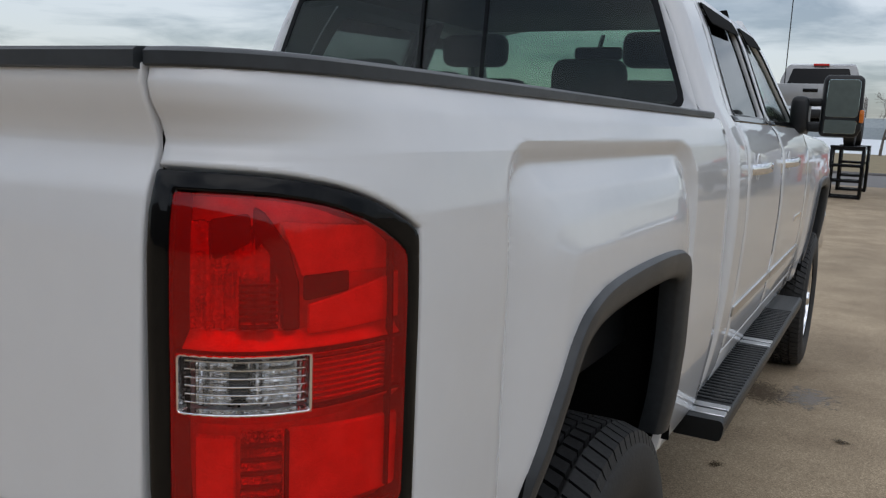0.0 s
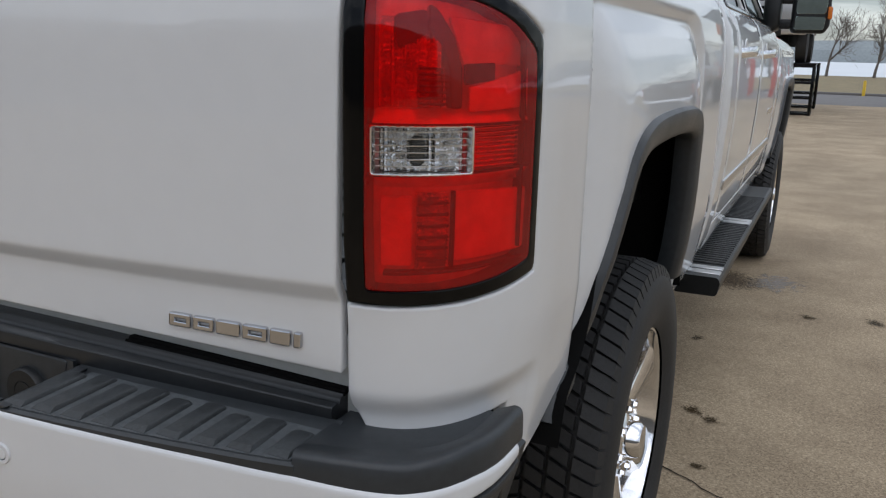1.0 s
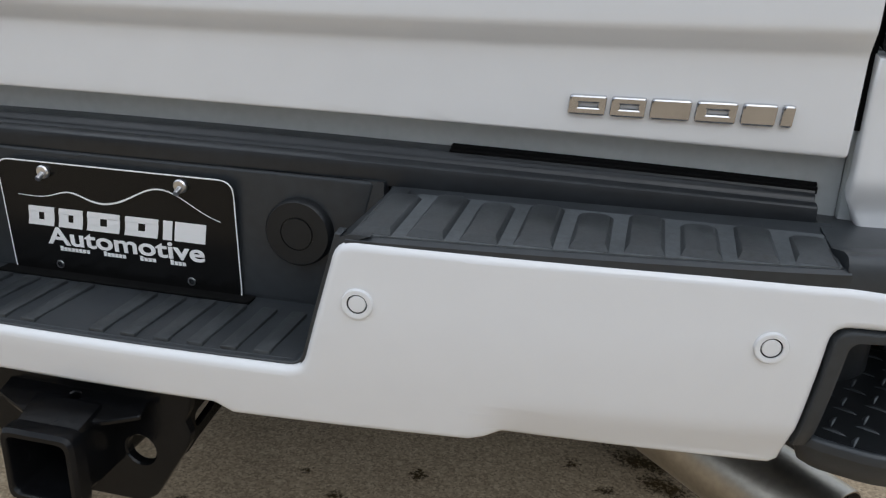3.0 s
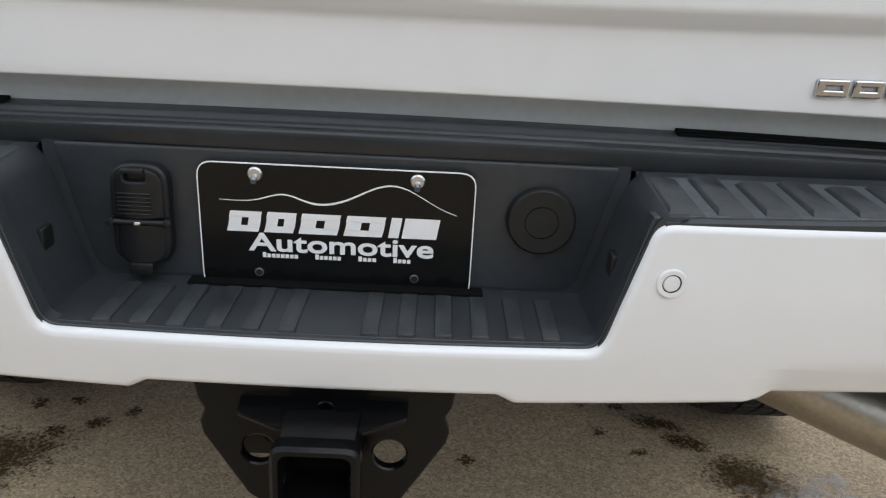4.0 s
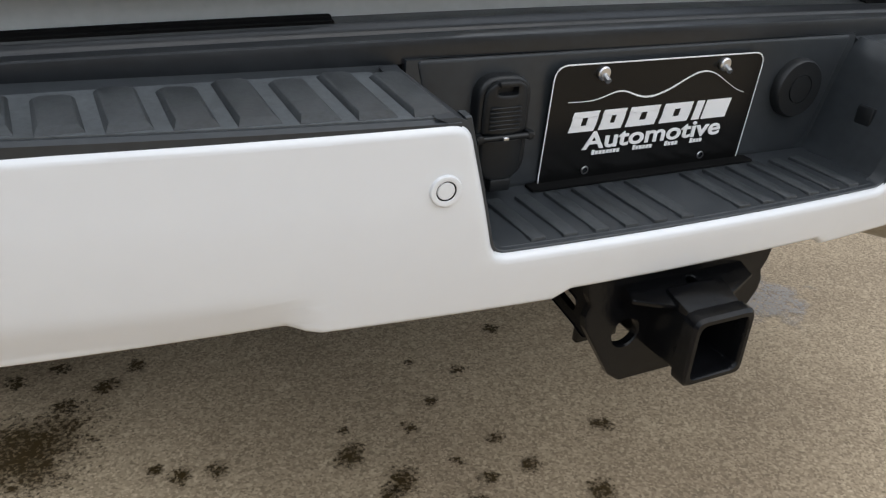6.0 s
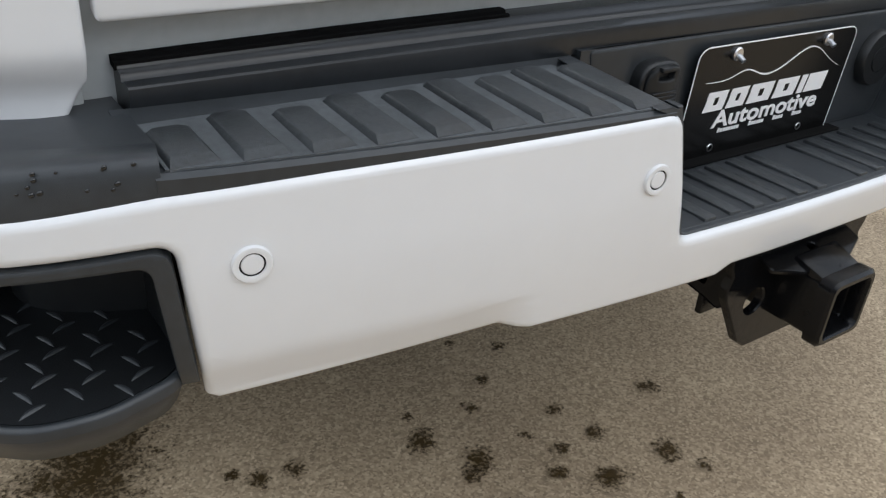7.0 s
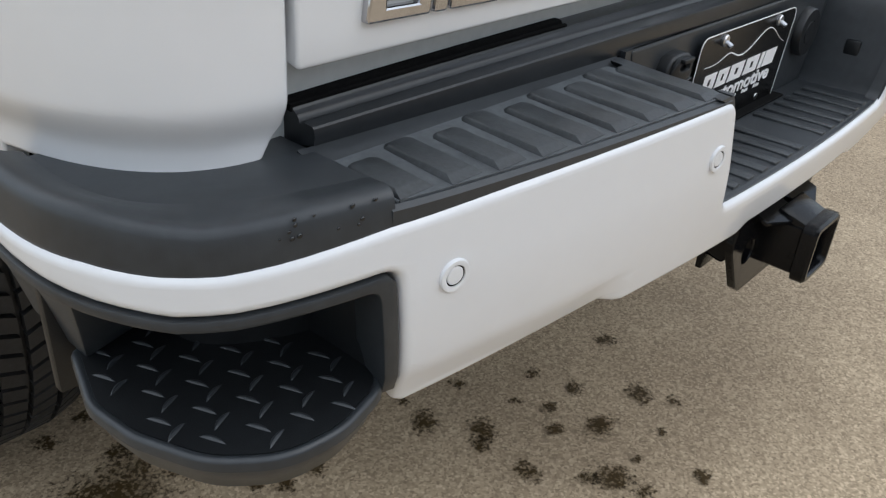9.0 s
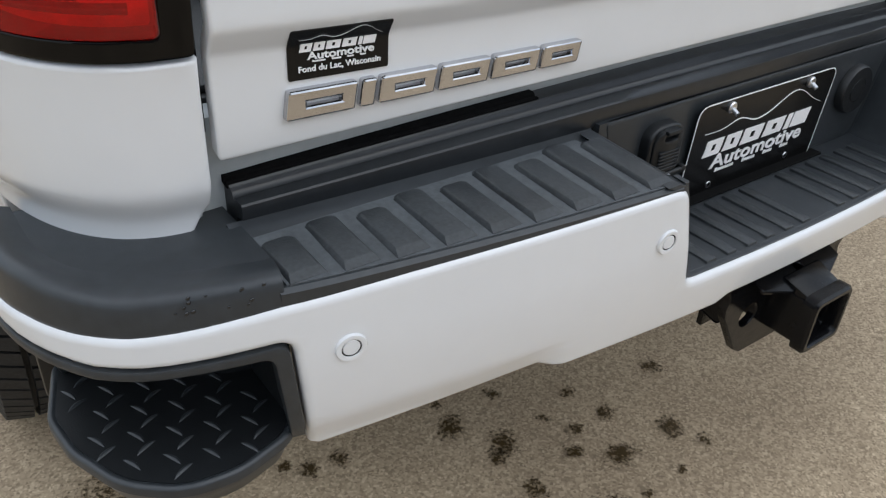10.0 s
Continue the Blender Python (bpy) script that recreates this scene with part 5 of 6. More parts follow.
part("socket_lid", panel(lambda u, v: (u, 0.0735 + 9.0 * (u - SX) ** 2, v), rounded([(SX - 0.0285, 0.7655), (SX + 0.0285, 0.7655), (SX + 0.0285, 0.826), (SX - 0.0285, 0.826)], [0.003, 0.003, 0.024, 0.024], 5), [rounded([(SX - 0.014, 0.811), (SX + 0.011, 0.811), (SX + 0.010, 0.8215), (SX - 0.012, 0.8215)], 0.003, 2)], thick=0.012, bevel=0.003, nu=10, nv=4, rings=2), PLASTIC_DARK, sock)
part("lower_flap", panel(lambda u, v: (u, 0.0755 + 9.0 * (u - SX) ** 2, v), rounded([(SX - 0.0285, 0.711), (SX + 0.0285, 0.711), (SX + 0.0285, 0.7595), (SX - 0.0285, 0.7595)], [0.022, 0.022, 0.003, 0.003], 5), thick=0.010, bevel=0.003, nu=10, nv=4, rings=2), PLASTIC_DARK, sock)
for k in range(6):
    part("lid_rib", box(SX - 0.022, SX + 0.016, 0.0722, 0.076, 0.772 + k * 0.0048, 0.7738 + k * 0.0048, 0.0006, 1), PLASTIC_DARK, sock)
part("lid_latch", box(SX - 0.015, SX + 0.011, 0.070, 0.078, 0.8205, 0.8265, 0.002), PLASTIC_DARK, sock)
part("hinge_pin", lathe([(-0.036, 0.0), (-0.036, 0.0035), (0.036, 0.0035), (0.036, 0.0)], 10, "x", Matrix.Translation((SX, 0.0755, 0.7625))), PLASTIC_DARK, sock)
for sx in (-1, 1):
    part("hinge_ear", box(SX + sx * 0.0315 - 0.004, SX + sx * 0.0315 + 0.004, 0.0720, 0.084, 0.7575, 0.7675, 0.002), PLASTIC_DARK, sock)
part("hinge_bolt", box(SX - 0.0045, SX + 0.0030, 0.0705, 0.077, 0.7600, 0.7640, 0.0008, 1), SATIN, sock)
part("socket_tab", box(SX - 0.014, SX + 0.013, 0.0740, 0.086, 0.6975, 0.713, 0.003), PLASTIC_DARK, sock)
part("plug_cover", lathe([(-0.006, 0.040), (-0.016, 0.0395), (-0.019, 0.037), (-0.019, 0.020), (-0.0175, 0.0195), (-0.0175, 0.0185), (-0.0195, 0.018), (-0.0195, 0.0)], 40, "y", Matrix.Translation((0.2335, 0.105, 0.781))), PLASTIC_DARK, bumper, "black round plug cover")
for sx in (1, -1):
    part("plate_lamp", box(0.303, 0.312, 0.022, 0.047, 0.742, 0.768, 0.003), PLASTIC_DARK, bumper, "small plate lamp in the pocket cheek", mirror=sx < 0)

# ---- cab ----
CAB_Y0 = 2.150
CAB_W = [(0.58, 0.905), (0.66, 0.940), (0.80, 0.968), (0.95, 0.985), (1.15, 0.996), (1.30, 0.992), (1.38, 0.982), (1.43, 0.962), (1.465, 0.930), (1.485, 0.912), (1.50, 0.905), (1.78, 0.785), (1.90, 0.718), (1.95, 0.680)]
CORNER = 0.05


def cab_pt(u, z):
    """u runs along the truck; behind CAB_Y0 + 0.09 the surface turns the rear corner."""
    w = lerp_table(CAB_W, z)
    yb = CAB_Y0 + 0.10 * max(0.0, z - 1.47)
    if u > CAB_Y0 + CORNER:
        return w, u + (yb - CAB_Y0) * max(0.0, 1 - (u - CAB_Y0 - CORNER) / 0.4), z
    a = min(1.0, max(0.0, (CAB_Y0 + CORNER - u)) / CORNER) * (math.pi / 2)
    return w - CORNER * (1 - math.cos(a)), yb + CORNER * (1 - math.sin(a)), z


def window_outline(ya, yb, lean_a, lean_b, z0=1.492, z1=1.845, r=0.03):
    return rounded([(ya, z0), (yb, z0), (yb + lean_b, z1), (ya + lean_a, z1)], r, 4)


def door(name, ya, yb, wa, wb, la, lb, mir):
    o = rounded([(ya, 0.735), (yb, 0.735), (yb, 1.47), (yb + lb, 1.885), (ya + la, 1.885), (ya, 1.47)], [0.05, 0.05, 0.0, 0.03, 0.03, 0.0], 4)
    d = part(name, panel(cab_pt, o, [window_outline(wa, wb, la, lb)], thick=0.02, bevel=0.004, nu=14, nv=18, rings=2), WHITE, truck, "white crew cab door", mirror=mir, angle=50)
    part("window_glass", panel(lambda u, z: tuple(Vector(cab_pt(u, z)) - Vector((0.012, 0, 0.004))), window_outline(wa - 0.01, wb + 0.01, la, lb), thick=0.004, bevel=0.001, nu=6, nv=4, rings=1), TINT if name == "rear_door" else FRONT_GLASS, d, "tinted side window", mirror=mir)
    # black window frame, visor over the top edge, belt moulding
    wo = window_outline(wa - 0.012, wb + 0.012, la, lb, 1.480, 1.857, 0.035)
    part("window_frame", panel(lambda u, z: tuple(Vector(cab_pt(u, z)) + Vector((0.003, 0, 0))), wo, [window_outline(wa, wb, la, lb)], thick=0.008, bevel=0.002, nu=8, nv=5, rings=1), GLOSS_BLACK, d, mirror=mir)
    vis = rounded([(wa + la * 0.8, 1.785), (wb + lb * 0.86, 1.805), (wb + lb, 1.856), (wa + la, 1.856)], [0.03, 0.02, 0.02, 0.02], 3)
    part("window_visor", panel(lambda u, z: tuple(Vector(cab_pt(u, z)) + Vector((0.008 + 0.10 * max(0, 1.856 - z), 0, 0))), vis, thick=0.004, bevel=0.001, nu=8, nv=4, rings=1), LINER, d, "black window rain visor", mirror=mir)
    part("belt_moulding", panel(lambda u, z: tuple(Vector(cab_pt(u, z)) + Vector((0.006, 0, 0))), rounded([(ya + 0.006, 1.468), (yb - 0.006, 1.468), (yb - 0.006, 1.486), (ya + 0.006, 1.486)], 0.003, 2), thick=0.01, bevel=0.003, nu=8, nv=1, rings=2), GLOSS_BLACK, d, mirror=mir)
    hy = ya + 0.09
    hx, _, hz = cab_pt(hy + 0.1, 1.325)
    s = -1 if mir else 1
    hd = part("door_handle", sweep([(hx - 0.004, hy, 1.318), (hx + 0.018, hy + 0.014, 1.322), (hx + 0.034, hy + 0.04, 1.325), (hx + 0.036, hy + 0.10, 1.328), (hx + 0.034, hy + 0.16, 1.326), (hx + 0.018, hy + 0.19, 1.324), (hx - 0.004, hy + 0.205, 1.322)], [(-0.006, -0.017), (0.006, -0.017), (0.009, -0.008), (0.009, 0.008), (0.006, 0.017), (-0.006, 0.017)]), CHROME, d, "chrome door handle", mirror=mir, angle=50)
    part("handle_cup", lathe([(-0.001, 0.045), (0.004, 0.043), (0.002, 0.035), (-0.012, 0.0)], 24, "x", Matrix.Translation((hx, hy + 0.10, 1.325))), WHITE, d, mirror=mir)
    tr = rounded([(ya + 0.01, 0.852), (yb - 0.01, 0.852), (yb - 0.01, 0.886), (ya + 0.01, 0.886)], 0.004, 2)
    part("side_moulding", panel(lambda u, z: tuple(Vector(cab_pt(u, z)) + Vector((0.007, 0, 0))), tr, thick=0.008, bevel=0.003, nu=6, nv=1, rings=2), SATIN, d, "bright lower side moulding", mirror=mir)
    return d


for mir in (False, True):
    cp = rounded([(2.148, 0.62), (2.352, 0.62), (2.352, 1.47), (2.46, 1.90), (2.148, 1.90)], 0.002, 1)
    part("cab_corner", panel(cab_pt, cp, thick=0.015, bevel=0.003, nu=26, nv=20, rings=1), WHITE, truck, "white rear corner of the cab", mirror=mir, angle=50)
    door("rear_door", 2.360, 3.225, 2.44, 3.16, 0.10, 0.0, mir)
    door("front_door", 3.233, 4.270, 3.30, 4.16, 0.0, -0.46, mir)
    part("rocker_panel", panel(cab_pt, rounded([(2.352, 0.60), (4.36, 0.60), (4.36, 0.727), (2.352, 0.727)], 0.004, 2), thick=0.02, bevel=0.004, nu=8, nv=6, rings=2), WHITE, truck, mirror=mir)

# fenders, bonnet, nose
F_ARCH = [(y + 4.14, z - 0.01) for y, z in arch_path(0.0)]


def fender_pt(u, z):
    w = lerp_table(CAB_W, min(z, 1.40)) + 0.012 * smooth01(4.52, 4.60, u) * (1 - smooth01(5.68, 5.76, u)) * (1 - smooth01(1.22, 1.26, z))
    if z > 1.36:
        w -= 0.9 * (z - 1.36) ** 1.0 * 0.9
    k = smooth01(5.70, 6.15, u)
    return w - 0.16 * k * k, u, z


def fender_outline():
    arch = [p for p in F_ARCH if p[1] > 0.62]
    return [(4.277, 0.62), *[(y, z) for y, z in arch], (6.10, 0.62), (6.10, 1.30), (5.95, 1.40), (4.32, 1.462), (4.277, 1.462)]


for mir in (False, True):
    part("front_fender", panel(fender_pt, fender_outline(), thick=0.015, bevel=0.004, nu=30, nv=16, rings=2), WHITE, truck, "white front fender", mirror=mir, angle=50)
    part("arch_trim", arch_trim(4.14, lambda y, z: fender_pt(y, z)[0]), PLASTIC, truck, "black wheel arch moulding", mirror=mir)
    part("fender_badge", panel(lambda u, z: tuple(Vector(cab_pt(u, z)) + Vector((0.004, 0, 0))), rounded([(3.86, 1.035), (4.16, 1.035), (4.16, 1.062), (3.86, 1.062)], 0.004, 2), [rounded([(3.90 + 0.045 * k, 1.039), (3.905 + 0.045 * k, 1.039), (3.905 + 0.045 * k, 1.058), (3.90 + 0.045 * k, 1.058)], 0.0005, 1) for k in range(6)], thick=0.005, bevel=0.001, nu=3, nv=1, rings=1), CHROME, truck, "small chrome door badge", mirror=mir)


def bonnet_pt(x, y):
    return x, y, 1.455 - 0.05 * smooth01(4.9, 5.95, y) + 0.035 * (1 - (x / 0.90) ** 2) - 0.03 * abs(x / 0.9) ** 6 + 0.012 * smooth01(0.40, 0.47, abs(x)) * (1 - smooth01(0.7, 0.9, abs(x)))


part("bonnet", panel(bonnet_pt, rounded([(-0.885, 4.36), (0.885, 4.36), (0.80, 6.03), (-0.80, 6.03)], 0.03, 3), thick=0.03, bevel=0.01, nu=26, nv=12, rings=3), WHITE, truck, "white bonnet", angle=50)
part("grille", panel(lambda u, v: (u, 6.13 - 0.10 * (u / 0.85) ** 2, v), rounded([(-0.62, 0.98), (0.62, 0.98), (0.66, 1.36), (-0.66, 1.36)], 0.05, 4), [rect(-0.58, 1.02 + 0.055 * k, 0.58, 1.055 + 0.055 * k, 0.01) for k in range(6)], thick=0.04, bevel=0.006, nu=12, nv=8, rings=2), CHROME, truck, "chrome grille")
part("radiator", box(-0.75, 0.75, 5.92, 5.98, 0.70, 1.38, 0.01), LINER, truck)
part("front_bumper", panel(lambda u, v: (u, 6.18 - 0.16 * (u / 0.95) ** 4, v), rounded([(-0.93, 0.62), (0.93, 0.62), (0.93, 0.95), (-0.93, 0.95)], 0.06, 4), thick=0.10, bevel=0.03, nu=24, nv=5, rings=3), CHROME, truck, "front bumper")
for mir in (False, True):
    part("headlamp", panel(lambda u, v: (u, 6.12 - 0.22 * (u / 0.9) ** 4, v), rounded([(0.665, 1.00), (0.86, 1.02), (0.85, 1.33), (0.675, 1.34)], 0.03, 3), thick=0.05, bevel=0.01, nu=6, nv=5, rings=2), REFLECTOR, truck, mirror=mir)


# cab back: painted wall with the rear window
def cab_back(x, z):
    return x, CAB_Y0 + 0.10 * max(0.0, z - 1.47) - 0.012 * (1 - (x / 0.9) ** 2), z


def half_w(z):
    return lerp_table(CAB_W, z) - CORNER + 0.002


bw = [(-half_w(z), z) for z in (1.92, 1.85, 1.7, 1.55, 1.50, 1.465, 1.43, 1.38, 0.95)]
back_out = [(-x, z) for x, z in bw][::-1] + bw
WIN = rounded([(-0.826, 1.492), (0.826, 1.492), (0.682, 1.865), (-0.682, 1.865)], 0.035, 4)
part("cab_rear_wall", panel(cab_back, back_out, [WIN], thick=0.02, bevel=0.003, nu=20, nv=14, rings=1), WHITE, truck, "white cab rear wall", angle=50)
rw = part("rear_window", panel(lambda x, z: tuple(Vector(cab_back(x, z)) + Vector((0, 0.004, 0))), WIN, [rounded([(-0.125, 1.515), (0.125, 1.515), (0.125, 1.845), (-0.125, 1.845)], 0.01, 2)], thick=0.004, bevel=0.0, nu=10, nv=4), TINT_REAR, truck, "tinted sliding rear window")
part("slider_glass", panel(lambda x, z: tuple(Vector(cab_back(x, z)) + Vector((0, 0.010, 0))), rounded([(-0.13, 1.51), (0.13, 1.51), (0.13, 1.85), (-0.13, 1.85)], 0.01, 2), thick=0.004, bevel=0.0, nu=6, nv=4), TINT_REAR, rw)
for x in (-0.125, 0.125):
    part("slider_frame", panel(lambda u, z: tuple(Vector(cab_back(u, z)) + Vector((0, 0.001, 0))), [(x - 0.006, 1.495), (x + 0.006, 1.495), (x + 0.006, 1.862), (x - 0.006, 1.862)], thick=0.012, bevel=0.0, nu=1, nv=4), GLOSS_BLACK, rw)
part("window_frit", panel(lambda x, z: tuple(Vector(cab_back(x, z)) + Vector((0, 0.0015, 0))), rounded([(-0.829, 1.489), (0.829, 1.489), (0.684, 1.868), (-0.684, 1.868)], 0.035, 4), [rounded([(-0.806, 1.505), (0.806, 1.505), (0.668, 1.850), (-0.668, 1.850)], 0.03, 4)], thick=0.003, bevel=0.0, nu=10, nv=4), GLOSS_BLACK, rw)


def roof_pt(x, y):
    k = abs(x) / 0.72
    return x, y, 1.985 - 0.105 * k ** 3.2 - 0.05 * smooth01(3.3, 3.75, y) - 0.04 * (1 - smooth01(2.2, 2.45, y))


part("roof", panel(roof_pt, rounded([(-0.706, 2.205), (0.706, 2.205), (0.706, 3.72), (-0.706, 3.72)], 0.05, 4), thick=0.02, bevel=0.008, nu=26, nv=16, rings=2), WHITE, truck, "white cab roof", angle=60)
part("windscreen", panel(lambda u, v: (u, 4.42 - (v - 1.46) * 1.55 - 0.10 * (u / 0.9) ** 2, v), rounded([(-0.86, 1.46), (0.86, 1.46), (0.65, 1.92), (-0.65, 1.92)], 0.04, 4), thick=0.005, bevel=0.001, nu=12, nv=5, rings=1), WINDSHIELD, truck, "greenish windscreen")
for sx in (1, -1):
    part("windscreen_pillar", tube([(sx * 0.885, 4.31, 1.46), (sx * 0.79, 4.0, 1.68), (sx * 0.675, 3.66, 1.90)], 0.036, 8), WHITE, truck)
    part("door_pillar", tube([(sx * 0.87, 3.23, 1.40), (sx * 0.67, 3.23, 1.90)], 0.045, 8), LINER, truck)

# interior seen through the rear glass
part("cab_floor", box(-0.88, 0.88, 2.20, 4.45, 0.74, 0.80, 0.01), LINER, truck)
part("dashboard", box(-0.86, 0.86, 4.02, 4.36, 1.05, 1.43, 0.06, 3), SEAT, truck, "dark dashboard")
part("headliner", box(-0.60, 0.60, 2.30, 3.60, 1.885, 1.90, 0.006), SEAT, truck)


def seat_bm(x, y, w):
    return join(box(x - w, x + w, y, y + 0.50, 1.00, 1.14, 0.05, 3), box(x - w, x + w, y - 0.14, y + 0.04, 1.05, 1.635, 0.06, 3))


def headrest_bm(x, y, top=1.78):
    return join(box(x - 0.13, x + 0.13, y - 0.06, y + 0.05, top - 0.18, top, 0.045, 3), tube([(x - 0.06, y, 1.54), (x - 0.06, y, 1.65)], 0.007, 6), tube([(x + 0.06, y, 1.54), (x + 0.06, y, 1.65)], 0.007, 6))


for x in (-0.45, 0.45):
    s_ = part("front_seat", seat_bm(x, 3.32, 0.26), SEAT, truck, "dark front seat")
    part("headrest", join(box(x - 0.165, x + 0.165, 3.18, 3.30, 1.685, 1.835, 0.045, 3), tube([(x - 0.06, 3.24, 1.60), (x - 0.06, 3.24, 1.70)], 0.008, 6), tube([(x + 0.06, 3.24, 1.60), (x + 0.06, 3.24, 1.70)], 0.008, 6)), SEAT, s_)
    s_ = part("rear_seat", join(box(x - 0.40, x + 0.40, 2.42, 2.86, 1.00, 1.14, 0.05, 3), box(x - 0.40, x + 0.40, 2.27, 2.42, 1.05, 1.52, 0.05, 3)), SEAT, truck, "dark rear bench seat")
    part("headrest", headrest_bm(x, 2.33, 1.65), SEAT, s_)
part("inside_mirror", join(box(-0.125, 0.125, 3.72, 3.76, 1.755, 1.822, 0.018, 3), tube([(0, 3.74, 1.80), (0, 3.80, 1.88)], 0.012, 8)), PLASTIC_DARK, truck, "inside rear-view mirror")
part("steering_wheel", sweep([(-0.45 + 0.19 * math.cos(a), 3.92 - 0.07 * math.sin(a), 1.36 + 0.18 * math.sin(a)) for a in np.linspace(0, 2 * math.pi, 28)[:-1]], [(0.014 * math.cos(b), 0.014 * math.sin(b)) for b in np.linspace(0, 2 * math.pi, 9)[:-1]], closed=True, up=(0, 1, 0.4)), SEAT, truck, "steering wheel")

# tow mirrors
for mir in (False, True):
    mo = rounded([(1.040, 1.432), (1.205, 1.432), (1.228, 1.47), (1.222, 1.705), (1.200, 1.722), (1.055, 1.722), (1.040, 1.70)], 0.025, 4)
    mr = part("tow_mirror", panel(lambda u, v: (u, 4.100 + 0.10 * (u - 1.04), v), mo, thick=0.085, bevel=0.022, nu=6, nv=8, rings=4), PLASTIC_DARK, truck, "black folding tow mirror", mirror=mir)
    part("mirror_glass", panel(lambda u, v: (u, 4.0985 + 0.10 * (u - 1.04), v), rounded([(1.058, 1.525), (1.205, 1.525), (1.205, 1.700), (1.062, 1.700)], 0.018, 4), thick=0.003, bevel=0.001, nu=2, nv=2, rings=1), MIRROR, mr, "flat mirror glass", mirror=mir)
    part("wide_glass", panel(lambda u, v: (u, 4.0985 + 0.10 * (u - 1.04) + 0.25 * (v - 1.48) ** 2, v), rounded([(1.058, 1.448), (1.198, 1.448), (1.205, 1.510), (1.058, 1.512)], 0.012, 4), thick=0.003, bevel=0.001, nu=4, nv=4, rings=1), MIRROR, mr, "wide-angle mirror glass", mirror=mir)
    part("marker_lamp", box(1.212, 1.232, 4.095, 4.16, 1.50, 1.56, 0.006), AMBER, mr, "amber marker lamp", mirror=mir)
    part("upper_arm", box(0.93, 1.05, 4.13, 4.17, 1.575, 1.612, 0.012, 3), PLASTIC_DARK, mr, mirror=mir)
    part("lower_arm", box(0.93, 1.05, 4.13, 4.18, 1.452, 1.50, 0.012, 3), PLASTIC_DARK, mr, mirror=mir)
    part("mirror_foot", box(0.90, 0.985, 4.06, 4.24, 1.44, 1.62, 0.03, 3), PLASTIC_DARK, mr, mirror=mir)

# running boards
for mir in (False, True):
    rb = part("running_board", sweep([(0.968, 1.985, 0.600), (0.968, 4.15, 0.600)], [(a, b) for a, b in rounded([(-0.075, -0.045), (0.070, -0.045), (0.078, 0.0), (0.070, 0.018), (-0.075, 0.018)], 0.016, 3)], up=(0, 0, 1)), PLASTIC_DARK, truck, "black ribbed running board with bright ends", mirror=mir)
    for y0 in (2.03, 2.98):
        part("bright_band", join(box(0.925, 1.038, y0, y0 + 0.045, 0.612, 0.6205, 0.002, 1), box(0.925, 1.038, y0 + 0.065, y0 + 0.105, 0.612, 0.6205, 0.002, 1)), SATIN, rb, "satin metal band", mirror=mir)
    for k in range(46):
        y0 = 2.17 + k * 0.0345
        if 2.945 < y0 < 3.09:
            continue
        part("board_rib", box(0.900, 1.036, y0, y0 + 0.016, 0.614, 0.6235, 0.003, 1), PLASTIC_DARK, rb, mirror=mir)
    for y0 in (2.25, 3.1, 4.0):
        part("board_bracket", box(0.60, 0.95, y0, y0 + 0.05, 0.585, 0.61, 0.005), STEEL_BLACK, rb, mirror=mir)

